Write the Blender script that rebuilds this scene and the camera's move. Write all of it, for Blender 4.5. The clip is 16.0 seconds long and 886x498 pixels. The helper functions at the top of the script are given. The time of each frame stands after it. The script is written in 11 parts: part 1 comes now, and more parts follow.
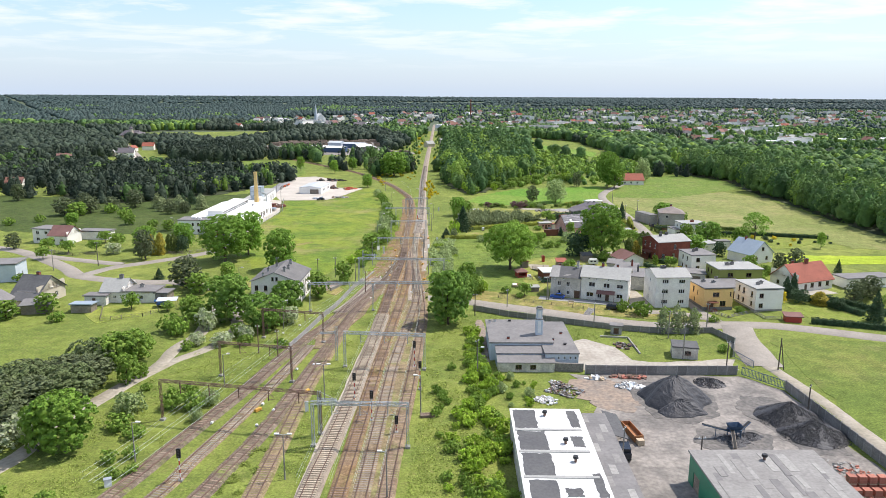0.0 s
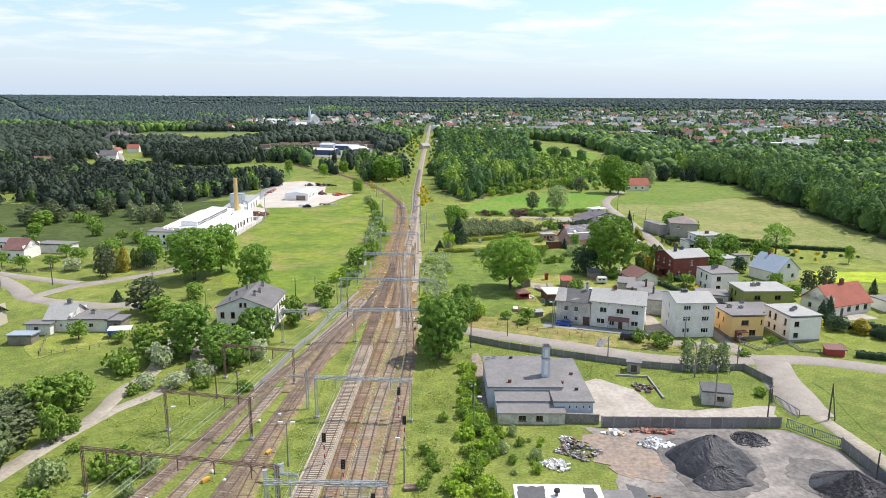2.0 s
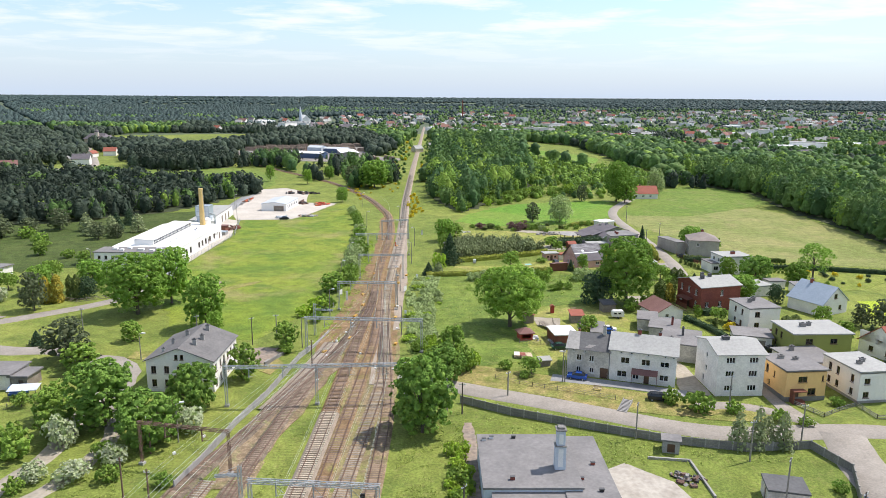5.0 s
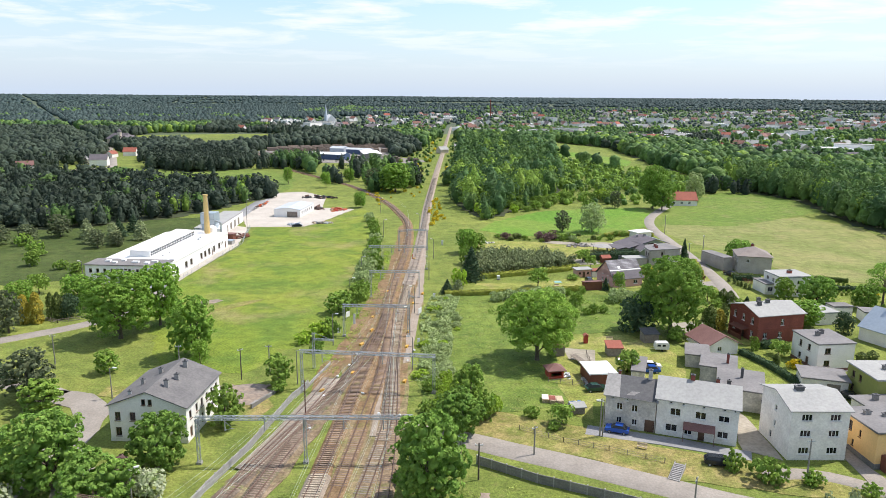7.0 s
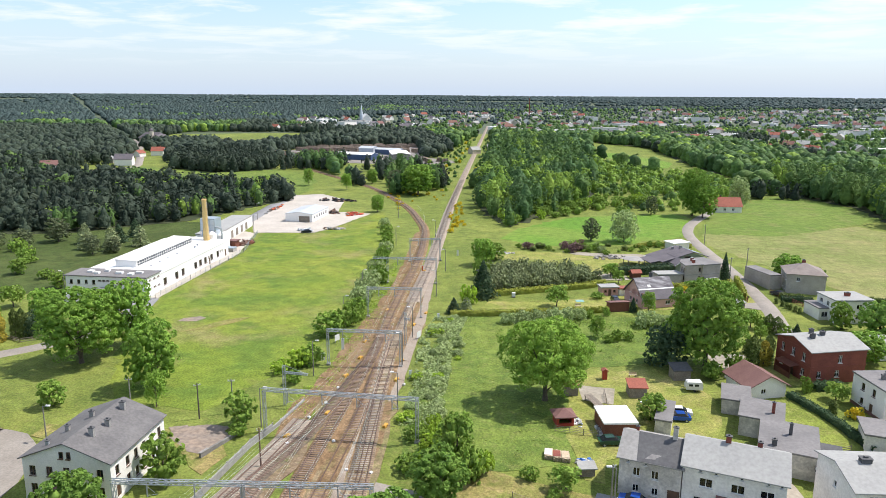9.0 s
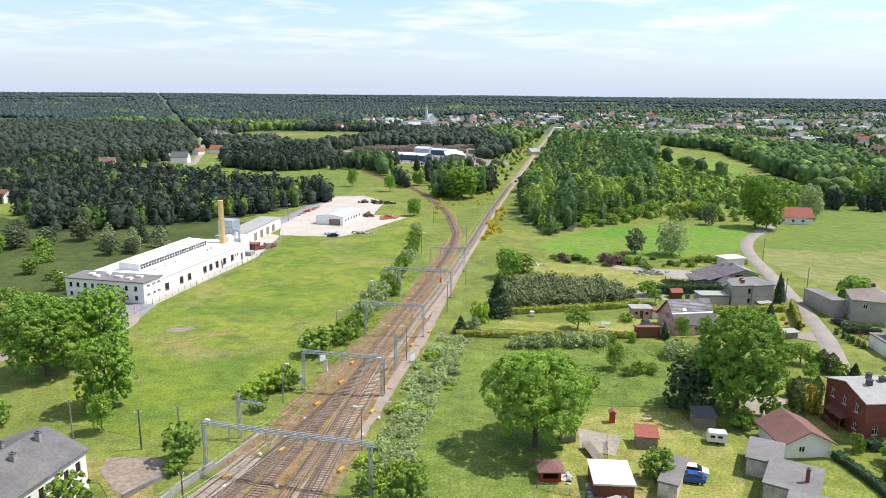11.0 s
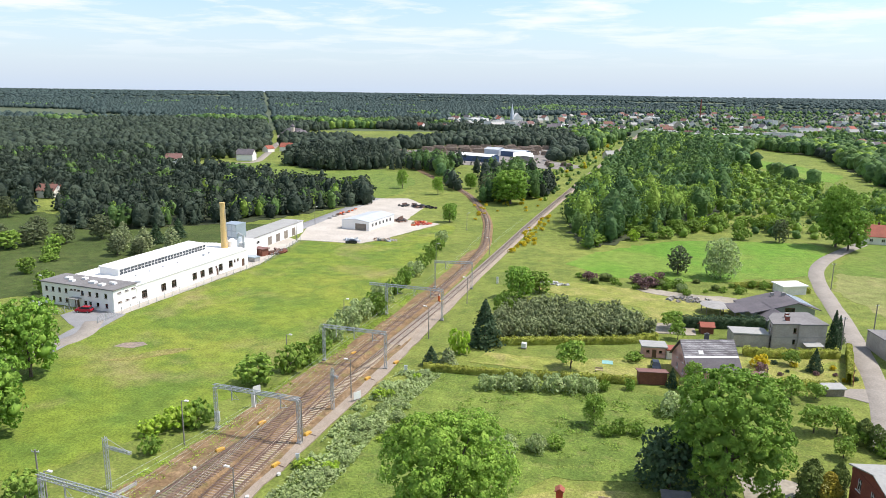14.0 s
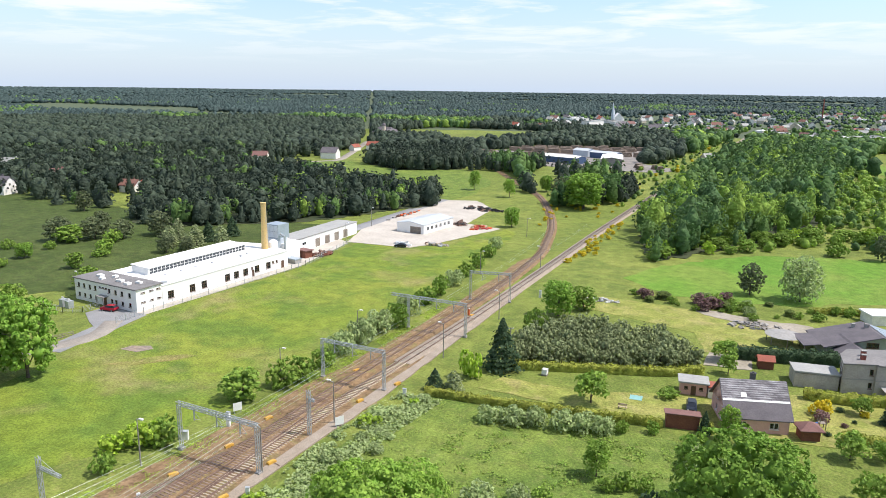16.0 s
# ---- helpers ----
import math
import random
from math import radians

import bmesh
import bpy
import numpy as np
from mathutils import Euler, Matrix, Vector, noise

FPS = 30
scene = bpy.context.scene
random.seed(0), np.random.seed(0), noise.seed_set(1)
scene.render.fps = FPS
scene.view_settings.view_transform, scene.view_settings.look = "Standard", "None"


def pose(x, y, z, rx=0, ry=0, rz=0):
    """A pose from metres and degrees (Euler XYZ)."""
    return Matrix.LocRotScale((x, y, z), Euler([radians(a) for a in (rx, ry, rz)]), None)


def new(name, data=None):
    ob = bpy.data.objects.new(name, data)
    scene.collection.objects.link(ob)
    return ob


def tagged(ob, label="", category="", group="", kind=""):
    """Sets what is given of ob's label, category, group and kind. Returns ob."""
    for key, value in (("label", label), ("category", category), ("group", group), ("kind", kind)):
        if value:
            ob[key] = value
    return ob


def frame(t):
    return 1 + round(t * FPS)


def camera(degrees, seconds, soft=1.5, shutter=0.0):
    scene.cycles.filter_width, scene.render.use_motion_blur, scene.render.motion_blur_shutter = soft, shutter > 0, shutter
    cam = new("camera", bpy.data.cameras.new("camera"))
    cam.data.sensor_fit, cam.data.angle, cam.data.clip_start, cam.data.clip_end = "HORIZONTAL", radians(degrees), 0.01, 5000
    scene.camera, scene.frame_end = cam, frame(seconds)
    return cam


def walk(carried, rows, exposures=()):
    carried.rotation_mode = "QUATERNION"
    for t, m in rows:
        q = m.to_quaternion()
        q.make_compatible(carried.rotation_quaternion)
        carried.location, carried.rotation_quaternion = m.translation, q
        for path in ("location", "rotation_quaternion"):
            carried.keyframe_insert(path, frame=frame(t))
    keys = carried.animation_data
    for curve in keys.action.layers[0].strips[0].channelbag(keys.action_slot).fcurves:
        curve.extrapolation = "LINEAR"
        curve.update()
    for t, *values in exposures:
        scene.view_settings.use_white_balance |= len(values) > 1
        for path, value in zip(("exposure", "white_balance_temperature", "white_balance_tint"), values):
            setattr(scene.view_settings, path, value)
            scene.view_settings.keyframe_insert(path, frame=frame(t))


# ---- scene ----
cam = camera(64.0, 16.0, soft=0.75)
METRES, EYE, TILT, LEAN, TURN = 184.0, 56.0, 0.0, 0.0, 0.8
ROWS = [
    (0.0, 0.0, 0.0, 0.0, 0.06, -12.34, -0.29),
    (0.5, 0.0015, 0.0321, -0.0001, -0.15, -12.32, -0.3),
    (1.0, 0.0031, 0.064, -0.0, -0.3, -12.32, -0.31),
    (1.5, 0.0048, 0.0961, 0.0001, -0.24, -12.32, -0.34),
    (2.0, 0.0067, 0.1277, 0.0002, -0.19, -12.31, -0.33),
    (2.5, 0.0087, 0.1587, 0.0007, -0.18, -12.31, -0.33),
    (3.0, 0.0107, 0.1894, 0.0007, -0.23, -12.29, -0.34),
    (3.5, 0.0127, 0.2197, 0.0008, -0.66, -12.28, -0.34),
    (4.0, 0.015, 0.2497, 0.0009, -0.63, -12.28, -0.36),
    (6.5, 0.0258, 0.4009, 0.0014, 0.43, -12.31, -0.43),
    (7.0, 0.0301, 0.4318, 0.001, 1.71, -12.34, -0.4),
    (7.5, 0.036, 0.4626, 0.0003, 3.08, -12.36, -0.35),
    (8.0, 0.0457, 0.4929, -0.0011, 4.45, -12.44, -0.34),
    (8.5, 0.059, 0.5222, -0.0011, 4.53, -12.46, -0.32),
    (9.0, 0.0734, 0.551, -0.0021, 5.01, -12.43, -0.32),
    (11.5, 0.1646, 0.68, -0.0065, 12.32, -12.44, -0.53),
    (12.0, 0.1833, 0.7052, -0.0066, 13.35, -12.43, -0.58),
    (12.5, 0.2018, 0.7307, -0.0071, 14.48, -12.42, -0.63),
    (13.0, 0.2198, 0.7564, -0.0074, 15.77, -12.45, -0.67),
    (13.5, 0.2374, 0.7825, -0.0079, 17.24, -12.5, -0.69),
    (14.0, 0.2547, 0.8089, -0.0082, 18.94, -12.57, -0.71),
    (14.5, 0.2714, 0.8354, -0.0083, 20.62, -12.64, -0.69),
    (15.0, 0.2871, 0.8622, -0.0086, 22.44, -12.68, -0.67),
    (15.5, 0.3021, 0.8889, -0.0094, 24.78, -12.69, -0.71),
    (16.0, 0.3168, 0.9162, -0.0099, 27.47, -12.73, -0.68),
]
walk(cam, [(t, pose(0, 0, EYE, TILT, LEAN, TURN) @ pose(METRES * x, METRES * y, METRES * z, 90 + pitch, roll, yaw)) for t, x, y, z, yaw, pitch, roll in ROWS])

# ---- light ----
SUN_EL, SUN_AZ = 58.0, 67.0  # elevation, and clockwise from +y
world = bpy.data.worlds.new("world")
scene.world = world
world.use_nodes = True
wn, wl = world.node_tree.nodes, world.node_tree.links
wn.clear()


def wnode(kind, **values):
    n = wn.new(kind)
    for k, v in values.items():
        n.inputs[k].default_value = v
    return n


sky = wn.new("ShaderNodeTexSky")
sky.sky_type, sky.sun_disc = "NISHITA", False
sky.sun_elevation, sky.sun_rotation = radians(SUN_EL), radians(SUN_AZ)
sky.altitude, sky.air_density, sky.dust_density, sky.ozone_density = 200, 1.0, 0.7, 2.5
tc = wn.new("ShaderNodeTexCoord")
sep = wn.new("ShaderNodeSeparateXYZ")
wl.new(tc.outputs["Generated"], sep.inputs[0])
up = wn.new("ShaderNodeMath")
up.operation = "ADD"
up.inputs[1].default_value = 0.055
wl.new(sep.outputs["Z"], up.inputs[0])
dv = []
for axis in "XY":
    d = wn.new("ShaderNodeMath")
    d.operation = "DIVIDE"
    wl.new(sep.outputs[axis], d.inputs[0])
    wl.new(up.outputs[0], d.inputs[1])
    dv.append(d)
comb = wn.new("ShaderNodeCombineXYZ")
wl.new(dv[0].outputs[0], comb.inputs[0])
wl.new(dv[1].outputs[0], comb.inputs[1])
cl = wnode("ShaderNodeTexNoise", Scale=0.85, Detail=10.0, Roughness=0.58, Distortion=0.25)
wl.new(comb.outputs[0], cl.inputs["Vector"])
ramp = wn.new("ShaderNodeValToRGB")
ramp.color_ramp.elements[0].position, ramp.color_ramp.elements[1].position = 0.47, 0.60
wl.new(cl.outputs[0], ramp.inputs[0])
skys = wn.new("ShaderNodeVectorMath")
skys.operation = "SCALE"
skys.inputs["Scale"].default_value = 0.17
wl.new(sky.outputs[0], skys.inputs[0])
veil = wn.new("ShaderNodeMix")
veil.data_type = "RGBA"
veil.inputs["B"].default_value = (0.95, 0.97, 1.0, 1)
amount = wn.new("ShaderNodeMath")
amount.operation = "MULTIPLY"
amount.inputs[1].default_value = 0.85
wl.new(ramp.outputs[0], amount.inputs[0])
# clouds thin out into the haze above the horizon
fade = wn.new("ShaderNodeMapRange")
fade.inputs["From Min"].default_value, fade.inputs["From Max"].default_value = 0.03, 0.1
wl.new(sep.outputs["Z"], fade.inputs[0])
thin = wn.new("ShaderNodeMath")
thin.operation = "MULTIPLY"
wl.new(amount.outputs[0], thin.inputs[0])
wl.new(fade.outputs[0], thin.inputs[1])
wl.new(thin.outputs[0], veil.inputs["Factor"])
# pale haze low over the horizon
low = wn.new("ShaderNodeMapRange")
low.inputs["From Min"].default_value, low.inputs["From Max"].default_value = 0.0, 0.14
low.inputs["To Min"].default_value, low.inputs["To Max"].default_value = 0.9, 0.0
wl.new(sep.outputs["Z"], low.inputs[0])
hazy = wn.new("ShaderNodeMix")
hazy.data_type = "RGBA"
hazy.inputs["B"].default_value = (0.575, 0.685, 0.86, 1)
wl.new(low.outputs[0], hazy.inputs["Factor"])
wl.new(skys.outputs[0], hazy.inputs["A"])
wl.new(hazy.outputs["Result"], veil.inputs["A"])
bg = wn.new("ShaderNodeBackground")
wout = wn.new("ShaderNodeOutputWorld")
wl.new(veil.outputs["Result"], bg.inputs[0])
bg.inputs[1].default_value = 1.0
wl.new(bg.outputs[0], wout.inputs[0])

sun_data = bpy.data.lights.new("sun", "SUN")
sun_data.energy, sun_data.angle, sun_data.color = 4.8, radians(0.6), (1.0, 0.93, 0.87)
sun = new("sun", sun_data)
sun.rotation_euler = (0, radians(90 - SUN_EL), radians(90 - SUN_AZ))
scene.view_settings.exposure = 0.15

# ---- materials ----
def rgb(c, k=1.0):
    return (c[0] * k, c[1] * k, c[2] * k, 1)


def mat(name, c1, c2, big=0.3, fine=6.0, rough=0.85, bump=0.15, metal=0.0, each=0.0, grain=0.25, leafy=0.0, stretch=None, island=0.0, deep=0.1):
    """Two colours mixed by a large noise, with a fine grain over them; each: how far one piece differs from the next."""
    m = bpy.data.materials.new(name)
    m.use_nodes = True
    nt = m.node_tree
    n, l = nt.nodes, nt.links
    b = n["Principled BSDF"]
    geo = n.new("ShaderNodeNewGeometry")
    pos = geo.outputs["Position"]
    if stretch:
        mp = n.new("ShaderNodeMapping")
        mp.inputs["Scale"].default_value = stretch
        l.new(pos, mp.inputs[0])
        pos = mp.outputs[0]
    n1 = n.new("ShaderNodeTexNoise")
    n1.inputs["Scale"].default_value, n1.inputs["Detail"].default_value, n1.inputs["Roughness"].default_value = big, 5, 0.62
    l.new(pos, n1.inputs["Vector"])
    r1 = n.new("ShaderNodeMapRange")
    r1.inputs["From Min"].default_value, r1.inputs["From Max"].default_value = 0.36, 0.64
    l.new(n1.outputs[0], r1.inputs[0])
    mix = n.new("ShaderNodeMix")
    mix.data_type = "RGBA"
    mix.inputs["A"].default_value, mix.inputs["B"].default_value = rgb(c1), rgb(c2)
    l.new(r1.outputs[0], mix.inputs["Factor"])
    n2 = n.new("ShaderNodeTexNoise")
    n2.inputs["Scale"].default_value, n2.inputs["Detail"].default_value = fine, 3
    l.new(pos, n2.inputs["Vector"])
    r2 = n.new("ShaderNodeMapRange")
    r2.inputs["From Min"].default_value, r2.inputs["From Max"].default_value = 0.3, 0.7
    r2.inputs["To Min"].default_value, r2.inputs["To Max"].default_value = 1 - grain, 1 + grain
    l.new(n2.outputs[0], r2.inputs[0])
    sc = n.new("ShaderNodeVectorMath")
    sc.operation = "SCALE"
    l.new(mix.outputs["Result"], sc.inputs[0])
    l.new(r2.outputs[0], sc.inputs["Scale"])
    colour = sc.outputs[0]
    if each:
        oi = n.new("ShaderNodeObjectInfo")
        r3 = n.new("ShaderNodeMapRange")
        r3.inputs["To Min"].default_value, r3.inputs["To Max"].default_value = 1 - each, 1 + each
        l.new(oi.outputs["Random"], r3.inputs[0])
        s3 = n.new("ShaderNodeVectorMath")
        s3.operation = "SCALE"
        l.new(colour, s3.inputs[0])
        l.new(r3.outputs[0], s3.inputs["Scale"])
        colour = s3.outputs[0]
    if island:
        r4 = n.new("ShaderNodeMapRange")
        r4.inputs["To Min"].default_value, r4.inputs["To Max"].default_value = 1 - island, 1 + island
        l.new(geo.outputs["Random Per Island"], r4.inputs[0])
        s4 = n.new("ShaderNodeVectorMath")
        s4.operation = "SCALE"
        l.new(colour, s4.inputs[0])
        l.new(r4.outputs[0], s4.inputs["Scale"])
        colour = s4.outputs[0]
    l.new(colour, b.inputs["Base Color"])
    b.inputs["Roughness"].default_value, b.inputs["Metallic"].default_value = rough, metal
    if bump:
        bp = n.new("ShaderNodeBump")
        bp.inputs["Strength"].default_value, bp.inputs["Distance"].default_value = bump, deep
        l.new(n2.outputs[0], bp.inputs["Height"])
        l.new(bp.outputs[0], b.inputs["Normal"])
    if leafy:
        tr = n.new("ShaderNodeBsdfTranslucent")
        l.new(colour, tr.inputs[0])
        mx = n.new("ShaderNodeMixShader")
        mx.inputs[0].default_value = leafy
        l.new(b.outputs[0], mx.inputs[1])
        l.new(tr.outputs[0], mx.inputs[2])
        l.new(mx.outputs[0], n["Material Output"].inputs[0])
        b.inputs["Specular IOR Level"].default_value = 0.12
    return m


def leaf(name, c1, c2, big=0.12, fine=0.9, each=0.12, island=0.0, thin=0.28, relief=0.0):
    return mat(name, c1, c2, big=big, fine=fine, rough=0.6, bump=1.0 if relief else 0, deep=relief, each=each, grain=0.3, leafy=thin, island=island)


def meadow(name, cols, scales=(0.012, 0.09, 0.8), dry=0.35, speck=None):
    """Grass: three greens mixed at three scales, with dry patches and fine tufts."""
    m = bpy.data.materials.new(name)
    m.use_nodes = True
    n, l = m.node_tree.nodes, m.node_tree.links
    b = n["Principled BSDF"]
    geo = n.new("ShaderNodeNewGeometry")
    colour = None
    for i, (c, s) in enumerate(zip(cols, (None,) + tuple(scales))):
        if s is None:
            rgbn = n.new("ShaderNodeRGB")
            rgbn.outputs[0].default_value = rgb(c)
            colour = rgbn.outputs[0]
            continue
        nz = n.new("ShaderNodeTexNoise")
        nz.inputs["Scale"].default_value, nz.inputs["Detail"].default_value, nz.inputs["Roughness"].default_value = s, 6, 0.6
        nz.inputs["Distortion"].default_value = 0.4
        l.new(geo.outputs["Position"], nz.inputs["Vector"])
        mr = n.new("ShaderNodeMapRange")
        mr.inputs["From Min"].default_value, mr.inputs["From Max"].default_value = (0.42, 0.62) if i < 3 else (0.52, 0.72)
        mr.inputs["To Max"].default_value = 0.9 if i < 3 else dry
        l.new(nz.outputs[0], mr.inputs[0])
        mx = n.new("ShaderNodeMix")
        mx.data_type = "RGBA"
        mx.inputs["B"].default_value = rgb(c)
        l.new(mr.outputs[0], mx.inputs["Factor"])
        l.new(colour, mx.inputs["A"])
        colour = mx.outputs["Result"]
    for s, k in ((0.35, 0.2), (2.2, 0.3), (9.0, 0.3)):
        nz = n.new("ShaderNodeTexNoise")
        nz.inputs["Scale"].default_value, nz.inputs["Detail"].default_value = s, 4
        l.new(geo.outputs["Position"], nz.inputs["Vector"])
        mr = n.new("ShaderNodeMapRange")
        mr.inputs["From Min"].default_value, mr.inputs["From Max"].default_value = 0.3, 0.7
        mr.inputs["To Min"].default_value, mr.inputs["To Max"].default_value = 1 - k, 1 + k
        l.new(nz.outputs[0], mr.inputs[0])
        sc = n.new("ShaderNodeVectorMath")
        sc.operation = "SCALE"
        l.new(colour, sc.inputs[0])
        l.new(mr.outputs[0], sc.inputs["Scale"])
        colour = sc.outputs[0]
    l.new(colour, b.inputs["Base Color"])
    b.inputs["Roughness"].default_value = 0.9
    b.inputs["Specular IOR Level"].default_value = 0.15
    bp = n.new("ShaderNodeBump")
    bp.inputs["Strength"].default_value, bp.inputs["Distance"].default_value = 0.5, 0.25
    l.new(nz.outputs[0], bp.inputs["Height"])
    l.new(bp.outputs[0], b.inputs["Normal"])
    return m


M_GRASS = meadow("meadow_grass", ((0.168, 0.212, 0.044), (0.232, 0.262, 0.060), (0.128, 0.172, 0.037), (0.286, 0.245, 0.104)))
M_LAWN = meadow("mown_lawn", ((0.201, 0.245, 0.046), (0.265, 0.290, 0.065), (0.170, 0.215, 0.040), (0.329, 0.280, 0.123)), (0.021, 0.120, 0.475), 0.5)
M_BIGLAWN = meadow("factory_lawn", ((0.175, 0.235, 0.033), (0.226, 0.258, 0.044), (0.112, 0.178, 0.030), (0.280, 0.232, 0.106)), (0.03, 0.08, 0.045), 0.8)
# these dark greens stand in for cloud shade over the grass
M_CLOUDMEADOW = meadow("cloud_shaded_meadow", ((0.068, 0.10, 0.026), (0.09, 0.118, 0.034), (0.055, 0.082, 0.022), (0.11, 0.11, 0.045)), (0.02, 0.08, 0.4), 0.5)
M_DRYSLOPE = meadow("dry_slope_grass", ((0.240, 0.227, 0.069), (0.312, 0.247, 0.103), (0.168, 0.196, 0.046), (0.384, 0.278, 0.149)), (0.05, 0.2, 0.7), 0.6)
M_CROP = meadow("young_crop", ((0.115, 0.235, 0.03), (0.15, 0.27, 0.036), (0.17, 0.25, 0.045), (0.24, 0.27, 0.07)), (0.01, 0.03, 0.04), 0.6)
M_HAY = meadow("hay_field", ((0.215, 0.235, 0.078), (0.275, 0.268, 0.105), (0.180, 0.215, 0.062), (0.310, 0.262, 0.128)), (0.013, 0.040, 0.095), 0.6)
M_RAPE = meadow("bright_crop", ((0.324, 0.412, 0.034), (0.372, 0.443, 0.046), (0.288, 0.381, 0.034), (0.360, 0.412, 0.057)), (0.03, 0.1, 0.3), 0.3)
M_GREENFIELD = meadow("green_field", ((0.145, 0.212, 0.040), (0.178, 0.222, 0.052), (0.122, 0.190, 0.036), (0.225, 0.218, 0.085)), (0.012, 0.045, 0.09), 0.6)
M_PASTURE = meadow("dry_pasture", ((0.140, 0.188, 0.038), (0.190, 0.208, 0.054), (0.116, 0.162, 0.034), (0.236, 0.202, 0.090)), (0.032, 0.100, 0.057), 0.7)
M_FARFLOOR = mat("far_forest_ground", (0.06, 0.085, 0.04), (0.085, 0.11, 0.05), 0.01, 0.1)
# near-black tone paints the trees' shade onto the floor
M_WOODFLOOR = mat("shade_dark_floor", (0.03, 0.045, 0.015), (0.05, 0.06, 0.02), 0.05, 1.0)
M_ROAD = mat("pale_asphalt", (0.255, 0.228, 0.195), (0.31, 0.278, 0.24), 0.25, 3.0, rough=0.9, grain=0.14)
M_ASPHALT = mat("grey_asphalt", (0.22, 0.22, 0.225), (0.28, 0.28, 0.28), 0.15, 3.0, rough=0.9, grain=0.12)
M_TRACKDIRT = mat("sandy_track", (0.36, 0.32, 0.26), (0.28, 0.25, 0.19), 0.2, 1.6, grain=0.2)
M_YARD = mat("trodden_yard", (0.30, 0.27, 0.24), (0.15, 0.138, 0.126), 0.16, 1.3, grain=0.25)
M_CONCYARD = mat("pale_concrete", (0.43, 0.395, 0.34), (0.31, 0.275, 0.23), 0.16, 1.3, grain=0.15)
M_RUSTSOIL = mat("reddish_soil", (0.295, 0.225, 0.17), (0.22, 0.185, 0.155), 0.3, 1.3, grain=0.28)
M_DUST = mat("coal_dust", (0.10, 0.095, 0.09), (0.17, 0.155, 0.14), 0.35, 1.6, grain=0.3)
M_BALLAST = meadow("old_brown_ballast", ((0.250, 0.186, 0.118), (0.292, 0.228, 0.152), (0.205, 0.146, 0.092), (0.19, 0.21, 0.07)), (0.25, 0.9, 0.3), 0.8)
M_BALLAST_DARK = meadow("dark_oily_ballast", ((0.175, 0.14, 0.105), (0.225, 0.185, 0.14), (0.135, 0.105, 0.08), (0.19, 0.22, 0.06)), (0.25, 0.9, 0.3), 0.9)
M_WEEDY = meadow("weedy_gravel", ((0.25, 0.192, 0.112), (0.20, 0.20, 0.07), (0.262, 0.198, 0.122), (0.16, 0.205, 0.05)), (0.12, 0.5, 0.25), 0.9)
M_BALLAST_RUST = meadow("rusty_ballast", ((0.240, 0.158, 0.084), (0.290, 0.204, 0.122), (0.190, 0.122, 0.068), (0.19, 0.20, 0.065)), (0.2, 0.8, 0.3), 0.75)
M_DRYLAWN = meadow("dry_garden_lawn", ((0.26, 0.27, 0.068), (0.32, 0.30, 0.10), (0.205, 0.245, 0.052), (0.35, 0.295, 0.14)), (0.06, 0.2, 0.25), 0.6)
M_BALLAST_NEW = mat("grey_ballast", (0.225, 0.182, 0.136), (0.295, 0.245, 0.19), 0.5, 6.0, bump=0.6, grain=0.32)
M_PALEYARD = mat("bleached_concrete", (0.52, 0.475, 0.415), (0.43, 0.39, 0.335), 0.12, 1.3, grain=0.12)
M_ROOFPALE = mat("bleached_sheet_roof", (0.52, 0.55, 0.57), (0.47, 0.50, 0.52), 0.2, 2.0, rough=0.5, bump=0.05, grain=0.06)
M_DARKGLASS = mat("dark_dusty_glass", (0.05, 0.06, 0.07), (0.08, 0.09, 0.10), 1.0, 6.0, rough=0.15, bump=0, grain=0.2)
M_PALEGRIT = mat("pale_grit", (0.44, 0.39, 0.32), (0.36, 0.315, 0.255), 0.5, 6.0, bump=0.6, grain=0.3)
M_BALLAST_PALE = mat("pale_ballast", (0.34, 0.285, 0.225), (0.28, 0.225, 0.17), 0.4, 6.0, bump=0.6, grain=0.3)
M_RAIL = mat("rail_steel", (0.12, 0.07, 0.05), (0.17, 0.11, 0.08), 0.4, 4.0, rough=0.5, metal=0.3, bump=0.05)
M_SLEEPER_C = mat("concrete_sleeper", (0.37, 0.305, 0.22), (0.45, 0.38, 0.29), 0.6, 6.0, each=0.14)
M_SLEEPER_W = mat("tarred_sleeper", (0.18, 0.125, 0.092), (0.27, 0.205, 0.155), 0.6, 6.0, each=0.35)
M_SLEEPER_G = mat("grey_sleeper", (0.23, 0.20, 0.165), (0.30, 0.265, 0.22), 0.6, 6.0, each=0.25)
M_GALV = mat("galvanised_steel", (0.46, 0.49, 0.51), (0.38, 0.41, 0.43), 1.0, 9.0, rough=0.45, metal=0.35, bump=0.05, grain=0.12)
M_RUST = mat("rusty_steel", (0.14, 0.075, 0.055), (0.20, 0.13, 0.10), 1.0, 7.0, rough=0.8, bump=0.1)
M_POLE = mat("weathered_concrete_pole", (0.20, 0.19, 0.17), (0.27, 0.25, 0.225), 0.8, 8.0)
M_WOODPOLE = mat("dark_wood_pole", (0.075, 0.06, 0.05), (0.12, 0.10, 0.085), 0.8, 8.0)
# pale green-white tone paints the light reflected along the wires
M_WIRE = mat("glint_toned_copper_wire", (0.42, 0.50, 0.42), (0.50, 0.55, 0.48), 0.5, 3.0, rough=0.4, metal=0.4, bump=0)
M_BLACK = mat("black_paint", (0.015, 0.015, 0.016), (0.025, 0.025, 0.026), 1.0, 8.0, rough=0.5, bump=0.03)
